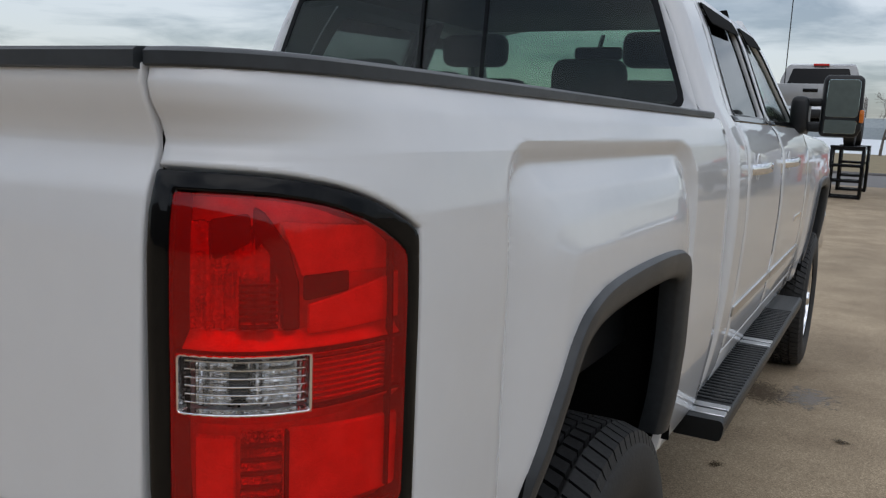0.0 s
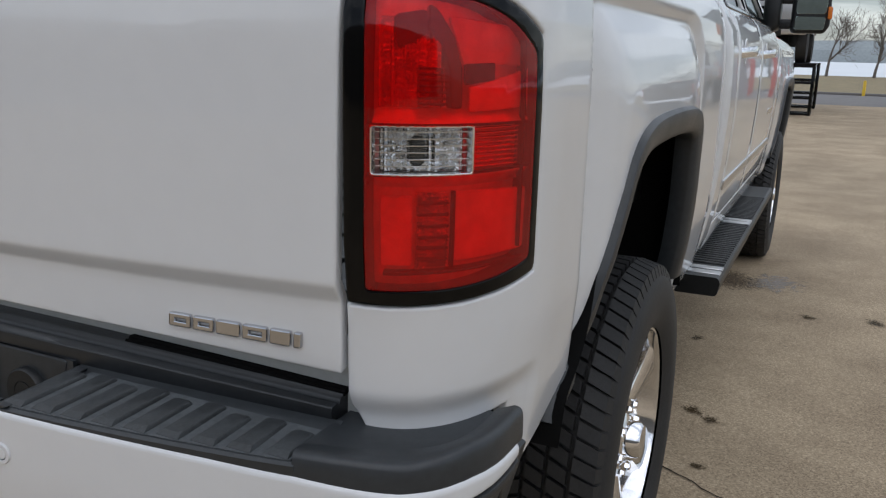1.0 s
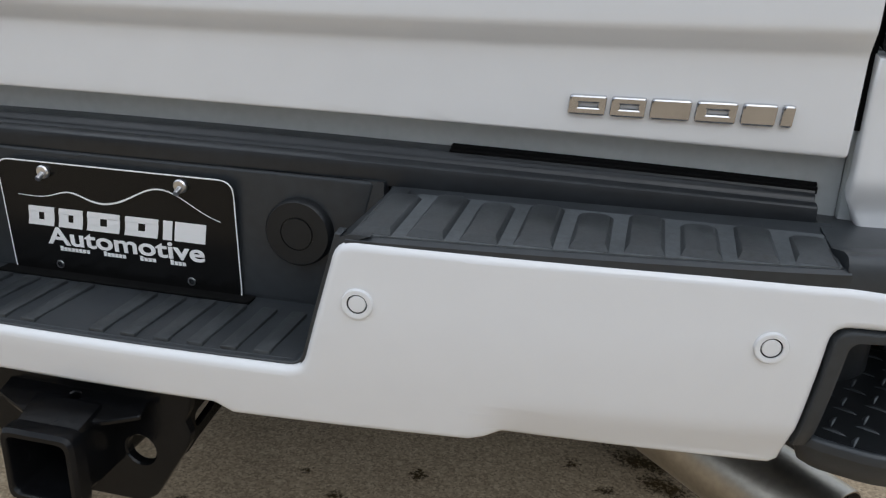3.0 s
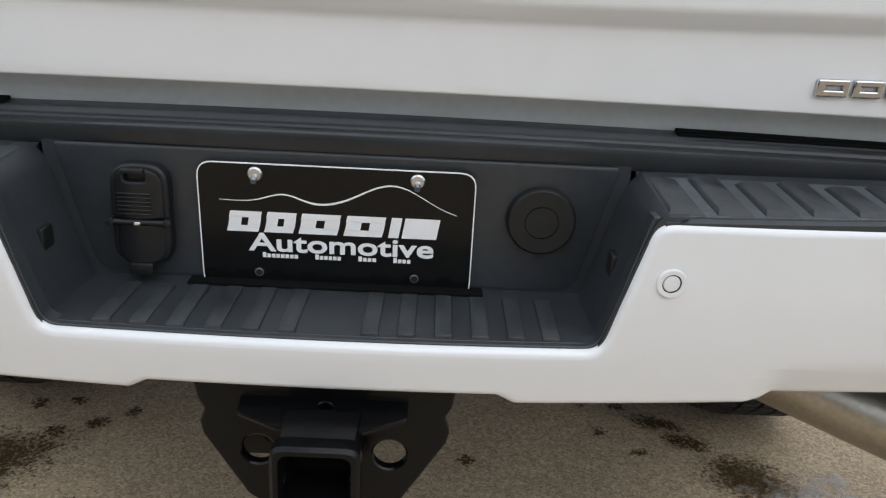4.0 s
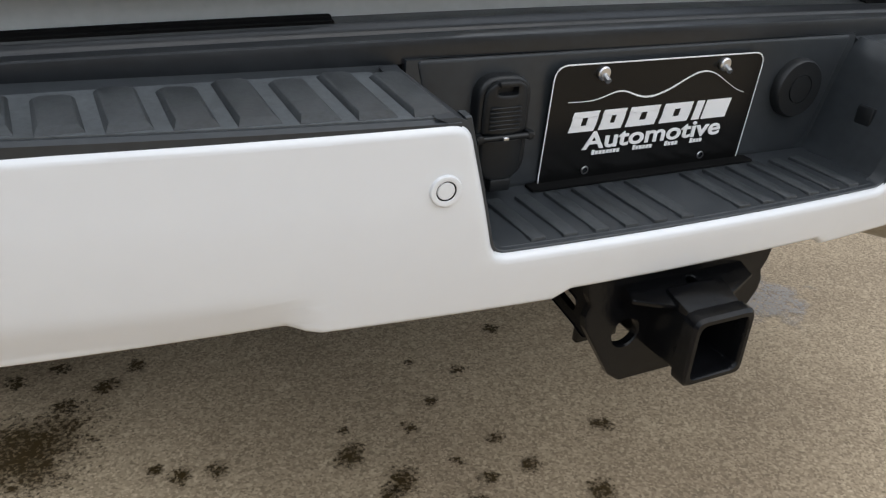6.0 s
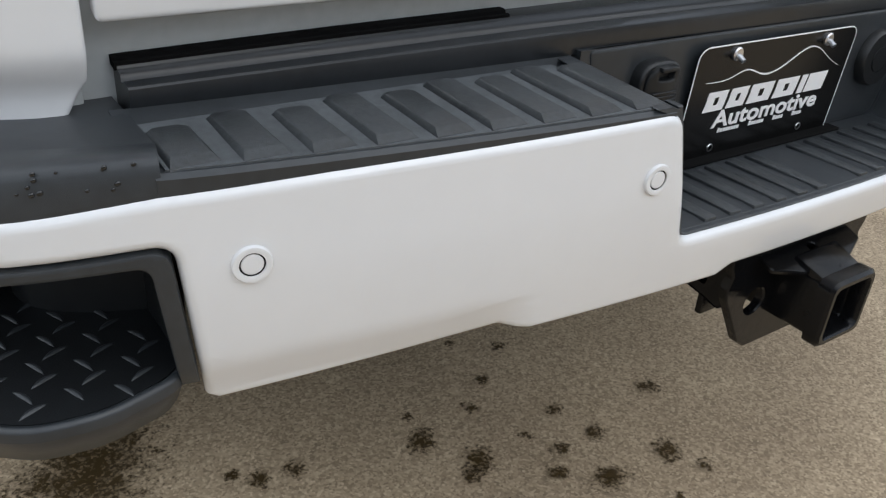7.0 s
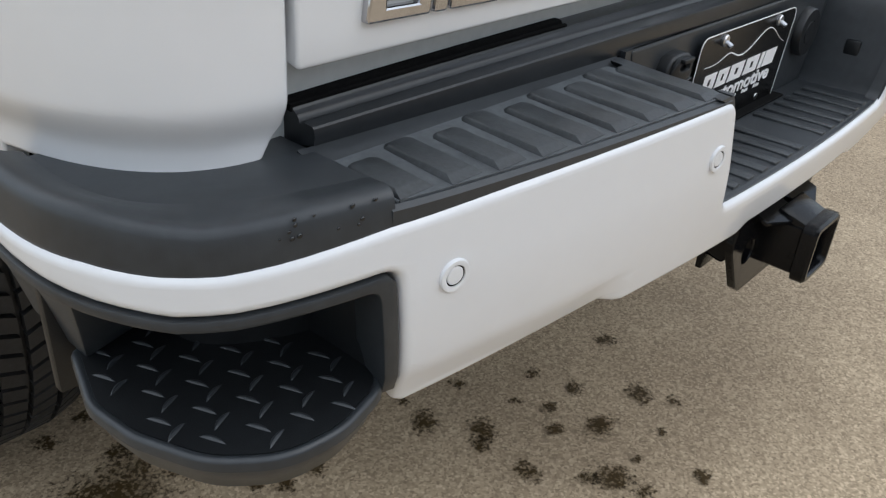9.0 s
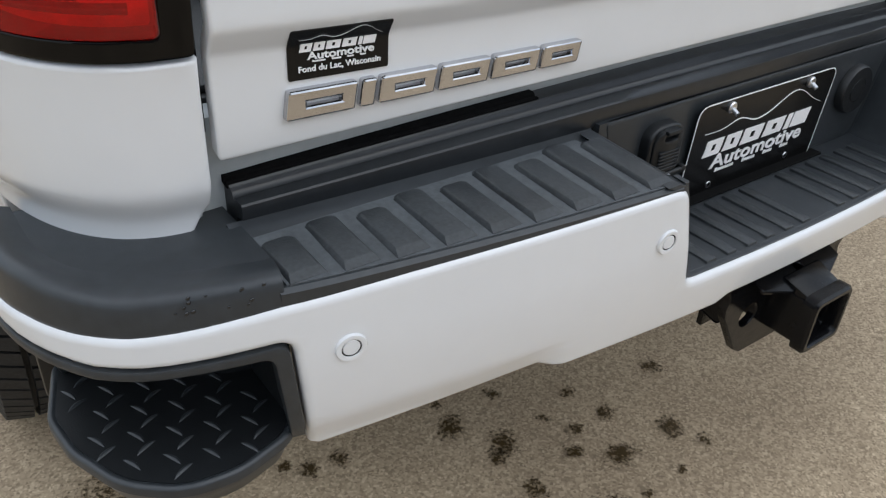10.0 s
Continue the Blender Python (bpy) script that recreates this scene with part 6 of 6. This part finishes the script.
# ---- ground ----
def concrete():
    """Weathered pavement with exposed stone chips, faint stains and patches."""
    m = bpy.data.materials.new("weathered_concrete")
    m.use_nodes = True
    nt = m.node_tree
    p = nt.nodes["Principled BSDF"]
    N, L = nt.nodes.new, nt.links.new
    tc = N("ShaderNodeTexCoord")
    chips = N("ShaderNodeTexVoronoi"); chips.inputs["Scale"].default_value = 210
    chips2 = N("ShaderNodeTexVoronoi"); chips2.inputs["Scale"].default_value = 62
    grit = N("ShaderNodeTexNoise"); grit.inputs["Scale"].default_value, grit.inputs["Detail"].default_value = 70, 8
    blot = N("ShaderNodeTexNoise"); blot.inputs["Scale"].default_value, blot.inputs["Detail"].default_value, blot.inputs["Roughness"].default_value = 1.3, 9, 0.62
    far = N("ShaderNodeTexNoise"); far.inputs["Scale"].default_value, far.inputs["Detail"].default_value = 0.22, 6
    for n in (chips, chips2, grit, blot, far):
        L(tc.outputs["Object"], n.inputs["Vector"])
    base = N("ShaderNodeValToRGB")
    e = base.color_ramp.elements
    e[0].position, e[0].color = 0.0, (0.140, 0.107, 0.070, 1)
    e[1].position, e[1].color = 1.0, (0.72, 0.60, 0.435, 1)
    e.new(0.35).color = (0.325, 0.259, 0.175, 1)
    e.new(0.62).color = (0.435, 0.351, 0.243, 1)
    sepc = N("ShaderNodeSeparateColor")
    L(chips.outputs["Color"], sepc.inputs[0])
    mixv = N("ShaderNodeMix"); mixv.data_type = "FLOAT"; mixv.inputs["Factor"].default_value = 0.55
    L(grit.outputs["Fac"], mixv.inputs["A"]); L(sepc.outputs[0], mixv.inputs["B"])
    L(mixv.outputs["Result"], base.inputs[0])
    st = N("ShaderNodeValToRGB")
    st.color_ramp.elements[0].position, st.color_ramp.elements[0].color = 0.30, (0.66, 0.62, 0.58, 1)
    st.color_ramp.elements[1].position, st.color_ramp.elements[1].color = 0.62, (1.08, 1.06, 1.03, 1)
    L(blot.outputs["Fac"], st.inputs[0])
    mul = N("ShaderNodeMix"); mul.data_type, mul.blend_type = "RGBA", "MULTIPLY"; mul.inputs["Factor"].default_value = 1
    L(base.outputs[0], mul.inputs["A"]); L(st.outputs[0], mul.inputs["B"])
    fr = N("ShaderNodeValToRGB")
    fr.color_ramp.elements[0].position, fr.color_ramp.elements[0].color = 0.35, (0.82, 0.80, 0.78, 1)
    fr.color_ramp.elements[1].position, fr.color_ramp.elements[1].color = 0.65, (1.15, 1.12, 1.10, 1)
    L(far.outputs["Fac"], fr.inputs[0])
    mul2 = N("ShaderNodeMix"); mul2.data_type, mul2.blend_type = "RGBA", "MULTIPLY"; mul2.inputs["Factor"].default_value = 1
    L(mul.outputs["Result"], mul2.inputs["A"]); L(fr.outputs[0], mul2.inputs["B"])
    L(mul2.outputs["Result"], p.inputs["Base Color"])
    p.inputs["Roughness"].default_value = 0.85
    bp = N("ShaderNodeBump"); bp.inputs["Strength"].default_value, bp.inputs["Distance"].default_value = 0.5, 0.003
    L(mixv.outputs["Result"], bp.inputs["Height"]); L(bp.outputs[0], p.inputs["Normal"])
    return m


GROUND = concrete()
GRASS = material("dry_winter_grass", (0.24, 0.19, 0.105), rough=0.9, vary=0.3, vscale=1.2, bump=0.6, bscale=30)
ASPHALT = material("grey_asphalt", (0.17, 0.16, 0.155), rough=0.85, vary=0.15, vscale=1.5, bump=0.3, bscale=60)
ICE = material("snow_covered_lake_ice", (0.72, 0.75, 0.78), rough=0.6, vary=0.06, vscale=0.05)
# the far shore's haze is painted in as a pale blue-grey
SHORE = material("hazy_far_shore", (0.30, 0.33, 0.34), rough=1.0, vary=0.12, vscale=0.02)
BARK = material("bare_tree_bark", (0.13, 0.11, 0.095), rough=0.9, vary=0.2, vscale=8)
POST_RED = material("red_bollard_paint", (0.55, 0.035, 0.02), rough=0.5, vary=0.12, vscale=4)
POST_YELLOW = material("yellow_post_paint", (0.65, 0.42, 0.03), rough=0.5)
PILLAR_GREY = material("pale_concrete_pillar", (0.40, 0.40, 0.42), rough=0.8, vary=0.1, vscale=3)


def sheet(name, x0, x1, y0, y1, z, mat, label, n=1):
    bm = bmesh.new()
    bmesh.ops.create_grid(bm, x_segments=n, y_segments=n, size=0.5)
    for v in bm.verts:
        v.co = Vector(((x0 + x1) / 2 + v.co.x * (x1 - x0), (y0 + y1) / 2 + v.co.y * (y1 - y0), z))
    ob = part(name, bm, mat, None, smooth=False)
    return tagged(ob, label, name, kind="structure")


sheet("ground", -900, 900, -900, 2500, 0, GROUND, "weathered concrete car lot with stone chips and drip stains")
sheet("road", -600, 600, 27.5, 36.5, 0.004, ASPHALT, "grey asphalt lane beyond the lot")
sheet("lawn", -600, 600, 36.5, 84, 0.008, GRASS, "strip of dry brown winter grass")
sheet("lake_ice", -2400, 2400, 84, 2400, 0.010, ICE, "frozen lake under snow")
kerb = tagged(part("kerb", box(-300, 300, 36.4, 36.6, 0, 0.10, 0.02, 1), ASPHALT), "low dark kerb along the grass", "kerb", kind="structure")


def shore():
    bm = bmesh.new()
    rows = []
    for i in range(241):
        x = -2000 + i * 4000 / 240
        h = 30 + 9 * noise.noise((x * 0.004, 1.3, 0)) + 4 * noise.noise((x * 0.03, 4.1, 0))
        rows.append([bm.verts.new((x, 1500, 0)), bm.verts.new((x, 1500, h * 0.55)), bm.verts.new((x, 1512, h)), bm.verts.new((x, 1560, h * 0.9)), bm.verts.new((x, 1580, 0))])
    for a, b in zip(rows, rows[1:]):
        for k in range(4):
            bm.faces.new((a[k], b[k], b[k + 1], a[k + 1]))
    return bm


tagged(part("far_shore", shore(), SHORE), "wooded shore across the lake, haze put into its colour", "shore", kind="structure")


def stain_material(name, col, rough, scale, most=0.94):
    """A drip stain: its shape fades through noise at the rim."""
    m = bpy.data.materials.new(name)
    m.use_nodes = True
    nt = m.node_tree
    N, L = nt.nodes.new, nt.links.new
    p = nt.nodes["Principled BSDF"]
    p.inputs["Base Color"].default_value, p.inputs["Roughness"].default_value = (*col, 1), rough
    p.inputs["Specular IOR Level"].default_value = 0.15
    uv = N("ShaderNodeUVMap"); uv.uv_map = "rim"
    sepu = N("ShaderNodeSeparateXYZ")
    L(uv.outputs[0], sepu.inputs[0])
    tc = N("ShaderNodeTexCoord")
    nz = N("ShaderNodeTexNoise"); nz.inputs["Scale"].default_value, nz.inputs["Detail"].default_value = scale, 6
    L(tc.outputs["Object"], nz.inputs["Vector"])
    a = N("ShaderNodeMath"); a.operation = "MULTIPLY_ADD"; a.inputs[1].default_value, a.inputs[2].default_value = 2.2, -0.75
    L(nz.outputs["Fac"], a.inputs[0])
    b = N("ShaderNodeMath"); b.operation = "SUBTRACT"
    L(a.outputs[0], b.inputs[0]); L(sepu.outputs[0], b.inputs[1])
    c = N("ShaderNodeMapRange"); c.inputs["From Min"].default_value, c.inputs["From Max"].default_value = -0.42, 0.02
    c.inputs["To Max"].default_value = most
    L(b.outputs[0], c.inputs["Value"])
    # pale stone chips stay dry and show through
    vo = N("ShaderNodeTexVoronoi"); vo.inputs["Scale"].default_value = 210
    L(tc.outputs["Object"], vo.inputs["Vector"])
    sc = N("ShaderNodeSeparateColor"); L(vo.outputs["Color"], sc.inputs[0])
    dry = N("ShaderNodeMapRange")
    dry.inputs["From Min"].default_value, dry.inputs["From Max"].default_value, dry.inputs["To Min"].default_value, dry.inputs["To Max"].default_value = 0.60, 0.95, 1.0, 0.30
    L(sc.outputs[0], dry.inputs["Value"])
    keep = N("ShaderNodeMath"); keep.operation = "MULTIPLY"
    L(c.outputs[0], keep.inputs[0]); L(dry.outputs[0], keep.inputs[1])
    tr, mx = N("ShaderNodeBsdfTransparent"), N("ShaderNodeMixShader")
    L(keep.outputs[0], mx.inputs[0]); L(tr.outputs[0], mx.inputs[1]); L(p.outputs[0], mx.inputs[2])
    L(mx.outputs[0], nt.nodes["Material Output"].inputs[0])
    return m


STAIN = stain_material("wet_oil_stain", (0.050, 0.031, 0.010), 0.6, 130)
STAIN_FAINT = stain_material("old_brown_stain", (0.12, 0.088, 0.058), 0.8, 90)
# pale film on the concrete, its soft sheen painted as colour
WET = stain_material("pale_sheen_film", (0.33, 0.305, 0.285), 0.5, 20, 0.62)


def stain(name, x, y, rx, ry, mat, label, z=0.004, turn=0.0):
    bm = bmesh.new()
    uvl = bm.loops.layers.uv.new("rim")
    n = 20
    c = bm.verts.new((x, y, z))
    prev = [c]
    rad = {c: 0.0}
    rings = []
    for k in (0.4, 0.75, 1.0):
        ring = []
        for i in range(n):
            a = 2 * math.pi * i / n
            w = 1 + 0.35 * noise.noise((math.cos(a) * 1.3 + x * 9, math.sin(a) * 1.3 + y * 9, k))
            px, py = rx * k * w * math.cos(a), ry * k * w * math.sin(a)
            v = bm.verts.new((x + px * math.cos(turn) - py * math.sin(turn), y + px * math.sin(turn) + py * math.cos(turn), z))
            rad[v] = k
            ring.append(v)
        rings.append(ring)
    for i in range(n):
        bm.faces.new((c, rings[0][i], rings[0][(i + 1) % n]))
        for a, b in zip(rings, rings[1:]):
            bm.faces.new((a[i], b[i], b[(i + 1) % n], a[(i + 1) % n]))
    for f in bm.faces:
        for l in f.loops:
            l[uvl].uv = (rad[l.vert], 0)
    return tagged(part(name, bm, mat, None, smooth=False), label, "stain", "stains on the lot", "structure")


SPOTS = [(-0.249, 0.449, .040), (-0.183, 0.353, .045), (0.253, 0.349, .032), (0.141, 0.195, .040), (-0.114, 0.477, .022), (0.061, 0.614, .024), (-0.038, 0.539, .022), (0.027, 0.390, .026), (0.053, 0.303, .030), (-0.545, 0.505, .026), (-0.480, 0.495, .026), (-0.583, 0.539, .020), (-0.004, 0.199, .045), (-0.079, 0.257, .026), (0.173, 0.132, .022), (-0.630, 0.817, .034), (-0.708, 0.780, .034), (-0.794, 0.888, .030), (-0.706, 0.908, .026), (-0.565, 0.869, .028), (0.843, 3.20, .05), (1.307, 3.826, .05), (1.628, 3.900, .07), (0.965, 2.334, .05), (1.032, 2.275, .045), (1.048, 1.884, .03), (0.498, 1.004, .03), (0.526, 0.868, .026), (-0.029, 0.678, .022), (0.208, 0.735, .026), (0.62, 1.10, .04), (-0.210, 0.224, .036), (-0.218, 0.330, .026), (-0.142, 0.136, .026), (-0.106, 0.102, .052), (-0.095, 0.045, .030), (0.021, -0.015, .026), (-0.234, 0.519, .018), (-0.068, 0.361, .018), (-0.030, 0.299, .024), (0.070, 0.101, .014), (-0.034, 0.097, .016)]
for x, y, r in SPOTS:
    stain("drip_stain", x, y, r * 1.15, r * 0.9, STAIN, "small dark oil drip stain on concrete", turn=x * 9)
stain("oil_patch", -0.790, 0.665, 0.20, 0.145, STAIN, "wide dark oil patch on concrete", turn=0.3)
stain("oil_patch", 0.825, 0.710, 0.140, 0.125, STAIN, "wide dark oil patch on concrete", turn=-0.9)
stain("oil_patch", 0.725, 0.838, 0.085, 0.045, STAIN, "dark oil streak on concrete", turn=-0.4)
stain("drip_stain", 0.606, 0.790, 0.034, 0.022, STAIN, "small dark oil drip stain on concrete")
stain("oil_patch", 0.665, 0.920, 0.10, 0.045, STAIN, "long brown oil streak on concrete", turn=-0.35)
stain("oil_patch", 0.585, 0.990, 0.045, 0.028, STAIN, "small dark oil patch on concrete", turn=-0.4)
stain("oil_patch", 0.86, 4.42, 0.22, 0.30, STAIN_FAINT, "brown oil patch on concrete")
stain("puddle", 1.11, 4.46, 0.20, 0.28, WET, "pale film on concrete with its sheen put into the colour", z=0.005)
stain("puddle", 0.945, 0.600, 0.19, 0.16, WET, "pale film on concrete with its sheen put into the colour", z=0.005)

# crack across the slab
bm = bmesh.new()
rows = []
for i in range(60):
    t = i / 59
    x = 0.70 + 1.6 * t
    y = 1.949 - 0.52 * (x - 0.70) + 0.018 * noise.noise((x * 14, 0.3, 0)) + 0.012 * noise.noise((x * 45, 2.1, 0))
    w = 0.003 + 0.002 * noise.noise((x * 30, 5, 0))
    rows.append([bm.verts.new((x, y - w, 0.004)), bm.verts.new((x, y + w, 0.004))])
for a, b in zip(rows, rows[1:]):
    bm.faces.new((a[0], b[0], b[1], a[1]))
tagged(part("crack", bm, LINER, None, smooth=False), "thin dark crack in the concrete", "crack", kind="structure")


# ---- things across the lot ----
def bare_tree(x, y, height, seed, mat=BARK):
    rnd = random.Random(seed)
    t = tagged(new("bare_tree"), "leafless winter tree on the lake shore grass", "tree", "trees by the lake")
    t.location = (x, y, 0.008)
    crown = bmesh.new()

    def limb(bm, p, d, length, r, depth):
        pts, q = [p], p.copy()
        for k in range(4):
            d = (d + Vector((rnd.uniform(-.16, .16), rnd.uniform(-.16, .16), rnd.uniform(-.02, .12)))).normalized()
            q = q + d * length / 4
            pts.append(q.copy())
        n = 6 if depth < 2 else 3
        rings = []
        for i, c in enumerate(pts):
            rr = r * (1 - 0.55 * i / 4)
            sd = d.cross(Vector((0.3, 0.9, 0.2))).normalized()
            u2 = sd.cross(d)
            rings.append([bm.verts.new(c + sd * rr * math.cos(2 * math.pi * k / n) + u2 * rr * math.sin(2 * math.pi * k / n)) for k in range(n)])
        for a, b in zip(rings, rings[1:]):
            for k in range(n):
                bm.faces.new((a[k], a[(k + 1) % n], b[(k + 1) % n], b[k]))
        if depth < 5:
            for k in range(4 if depth < 3 else 3):
                i = rnd.choice((1, 2, 3, 4, 4)) if depth else rnd.choice((2, 3, 4, 4))
                ang = rnd.uniform(0, 2 * math.pi)
                side = (d.cross(Vector((math.cos(ang), math.sin(ang), 0.2))).normalized() * rnd.uniform(0.5, 0.95) + d).normalized()
                limb(crown, pts[i], side, length * rnd.uniform(0.55, 0.8), max(r * 0.55, 0.012), depth + 1)

    trunk = bmesh.new()
    limb(trunk, Vector((0, 0, 0)), Vector((rnd.uniform(-.06, .1), 0, 1)), height * 0.42, height * 0.022, 0)
    part("trunk", trunk, mat, t)
    part("crown", crown, mat, t, "fine bare twigs", smooth=False)
    return t


for x, y, h, sd in ((-0.1, 80, 6.4, 1), (3.6, 79, 6.0, 5), (6.4, 76, 6.6, 8), (9.2, 82, 6.0, 11), (-6, 78, 6.5, 14), (13, 78, 6.5, 17)):
    bare_tree(x, y, h, sd)


def bollard(x, y):
    b = lathe([(0, 0.0), (0, 0.085), (1.66, 0.085), (1.70, 0.075), (1.715, 0.05), (1.72, 0.0)], 20, "z", Matrix.Translation((x, y, 0)))
    return tagged(part("bollard", b, POST_RED), "tall red painted steel bollard on the lot", "bollard", "red bollards")


bollard(2.71, 28.5); bollard(3.59, 30.6)
tagged(part("marker_post", lathe([(0, 0.0), (0, 0.06), (0.55, 0.06), (0.6, 0.03), (0.6, 0.0)], 12, "z", Matrix.Translation((2.1, 36.2, 0))), POST_YELLOW), "short yellow marker post by the grass", "post")
tagged(part("light_pole_base", lathe([(0, 0.0), (0, 0.46), (2.6, 0.46), (2.62, 0.44), (2.62, 0.0)], 28, "z", Matrix.Translation((4.20, 31.0, 0))), PILLAR_GREY), "pale round concrete light pole base", "pole base")


def far_pickup(words, x, y, z, paint):
    """A parked pickup seen from behind."""
    t = tagged(new("parked_pickup"), words, "pickup truck")
    t.location = (x, y, z)
    part("body", box(-1.0, 1.0, 0.0, 5.7, 0.72, 1.36, 0.07, 3), paint, t)
    part("tailgate", box(-0.80, 0.80, -0.03, 0.05, 0.86, 1.37, 0.02, 2), paint, t)
    cabm = bmesh.new()
    rows = []
    for yy, zz, w in ((1.95, 1.30, 0.97), (2.02, 1.62, 0.90), (2.12, 1.94, 0.78), (2.4, 2.0, 0.76), (3.3, 1.98, 0.76), (4.1, 1.32, 0.94)):
        rows.append([cabm.verts.new((sx * w, yy, zz)) for sx in (-1, 1)])
    base = [cabm.verts.new(q) for q in ((-0.95, 1.95, 1.2), (0.95, 1.95, 1.2), (0.92, 4.1, 1.2), (-0.92, 4.1, 1.2))]
    for a, b in zip(rows, rows[1:]):
        cabm.faces.new((a[0], a[1], b[1], b[0]))
    for k in (0, 1):
        cabm.faces.new([r[k] for r in rows] + ([base[3], base[0]] if k == 0 else [base[2], base[1]]))
    bmesh.ops.bevel(cabm, geom=cabm.edges[:], offset=0.03, segments=2, affect="EDGES")
    cab = part("cab", cabm, paint, t)
    part("rear_window", panel(lambda u, v: (u, 1.945 + (v - 1.45) * 0.27, v), rounded([(-0.76, 1.43), (0.76, 1.43), (0.64, 1.86), (-0.64, 1.86)], 0.05, 3), thick=0.02, bevel=0.003, nu=4, nv=6, rings=1), GLOSS_BLACK, cab)
    part("stop_lamp", box(-0.18, 0.18, 2.04, 2.14, 1.93, 1.98, 0.01), RED_PAINT, cab)
    part("handle", box(-0.16, 0.16, -0.045, -0.02, 1.18, 1.26, 0.01), GLOSS_BLACK, t)
    part("bumper", box(-0.98, 0.98, -0.18, 0.0, 0.62, 0.86, 0.03, 2), SATIN, t, "bright rear bumper")
    part("bumper_step", box(-0.45, 0.45, -0.188, 0.0, 0.60, 0.80, 0.02), PLASTIC_DARK, t)
    part("underbody", box(-0.60, 0.60, 0.3, 5.2, 0.42, 0.74, 0.05), LINER, t)
    for sx in (-1, 1):
        part("lamp", box(min(sx * 0.82, sx * 0.985), max(sx * 0.82, sx * 0.985), -0.02, 0.12, 0.90, 1.32, 0.02), RED_PAINT, t, "red tail lamp")
        for yy in (1.25, 4.7):
            w = part("wheel", lathe([(-0.12, 0.0), (-0.12, 0.2), (-0.13, 0.34), (-0.11, 0.42), (0.11, 0.42), (0.13, 0.34), (0.12, 0.2), (0.05, 0.0)], 28, "x"), RUBBER, t)
            w.location = (sx * 0.86, yy, 0.42)
    return t


SILVER = material("silver_truck_paint", (0.30, 0.30, 0.30), rough=0.35, metal=0.4, coat=0.8, vary=0.05)
DARK_PAINT = material("dark_truck_paint", (0.075, 0.068, 0.062), rough=0.3, coat=0.8, vary=0.06)
display = far_pickup("silver pickup parked up on a black steel display ramp", -0.545, 20.4, 1.25, SILVER)
part("antenna", tube([(-0.80, 1.90, 1.34), (-0.79, 1.95, 5.2)], 0.013, 6), PLASTIC_DARK, display, "tall thin whip antenna")
far_pickup("dark grey pickup parked facing away across the lot", 4.95, 21.6, 0.0, DARK_PAINT)


def ramp_stand(x, y):
    """An open black steel frame that carries one wheel."""
    t = tagged(new("ramp_stand"), "black steel display ramp frame under a truck wheel", "ramp stand", "display ramp stands")
    t.location = (x, y, 0)
    for sx in (-0.34, 0.34):
        for sy in (-0.3, 0.3):
            part("post", box(sx - 0.035, sx + 0.035, sy - 0.035, sy + 0.035, 0, 1.17, 0.004), STEEL_BLACK, t)
    for z in (0.04, 0.42, 0.78, 1.17):
        for sy in (-0.3, 0.3):
            part("rail", box(-0.37, 0.37, sy - 0.03, sy + 0.03, z - 0.03, z + 0.03, 0.004), STEEL_BLACK, t)
        for sx in (-0.34, 0.34):
            part("rail", box(sx - 0.03, sx + 0.03, -0.27, 0.27, z - 0.03, z + 0.03, 0.004), STEEL_BLACK, t)
    part("deck", box(-0.38, 0.38, -0.36, 0.36, 1.20, 1.25, 0.005), STEEL_BLACK, t)
    return t


st_ = ramp_stand(0.315, 21.65)
for x, y in ((-1.405, 21.65), (0.315, 25.10), (-1.405, 25.10)):
    copy_thing(st_, Matrix.Translation((x, y, 0)))


# unseen wall added behind the walk to darken rear faces and their reflections
BACK_WALL = material("dark_tan_unseen_wall", (0.16, 0.15, 0.14), rough=0.7, vary=0.12, vscale=0.4)
tagged(part("unseen_wall", box(-30, 34, -17.4, -17.0, 0, 5.2, 0.02), BACK_WALL), "plain unseen wall added behind the camera to darken reflections", "wall", kind="structure")
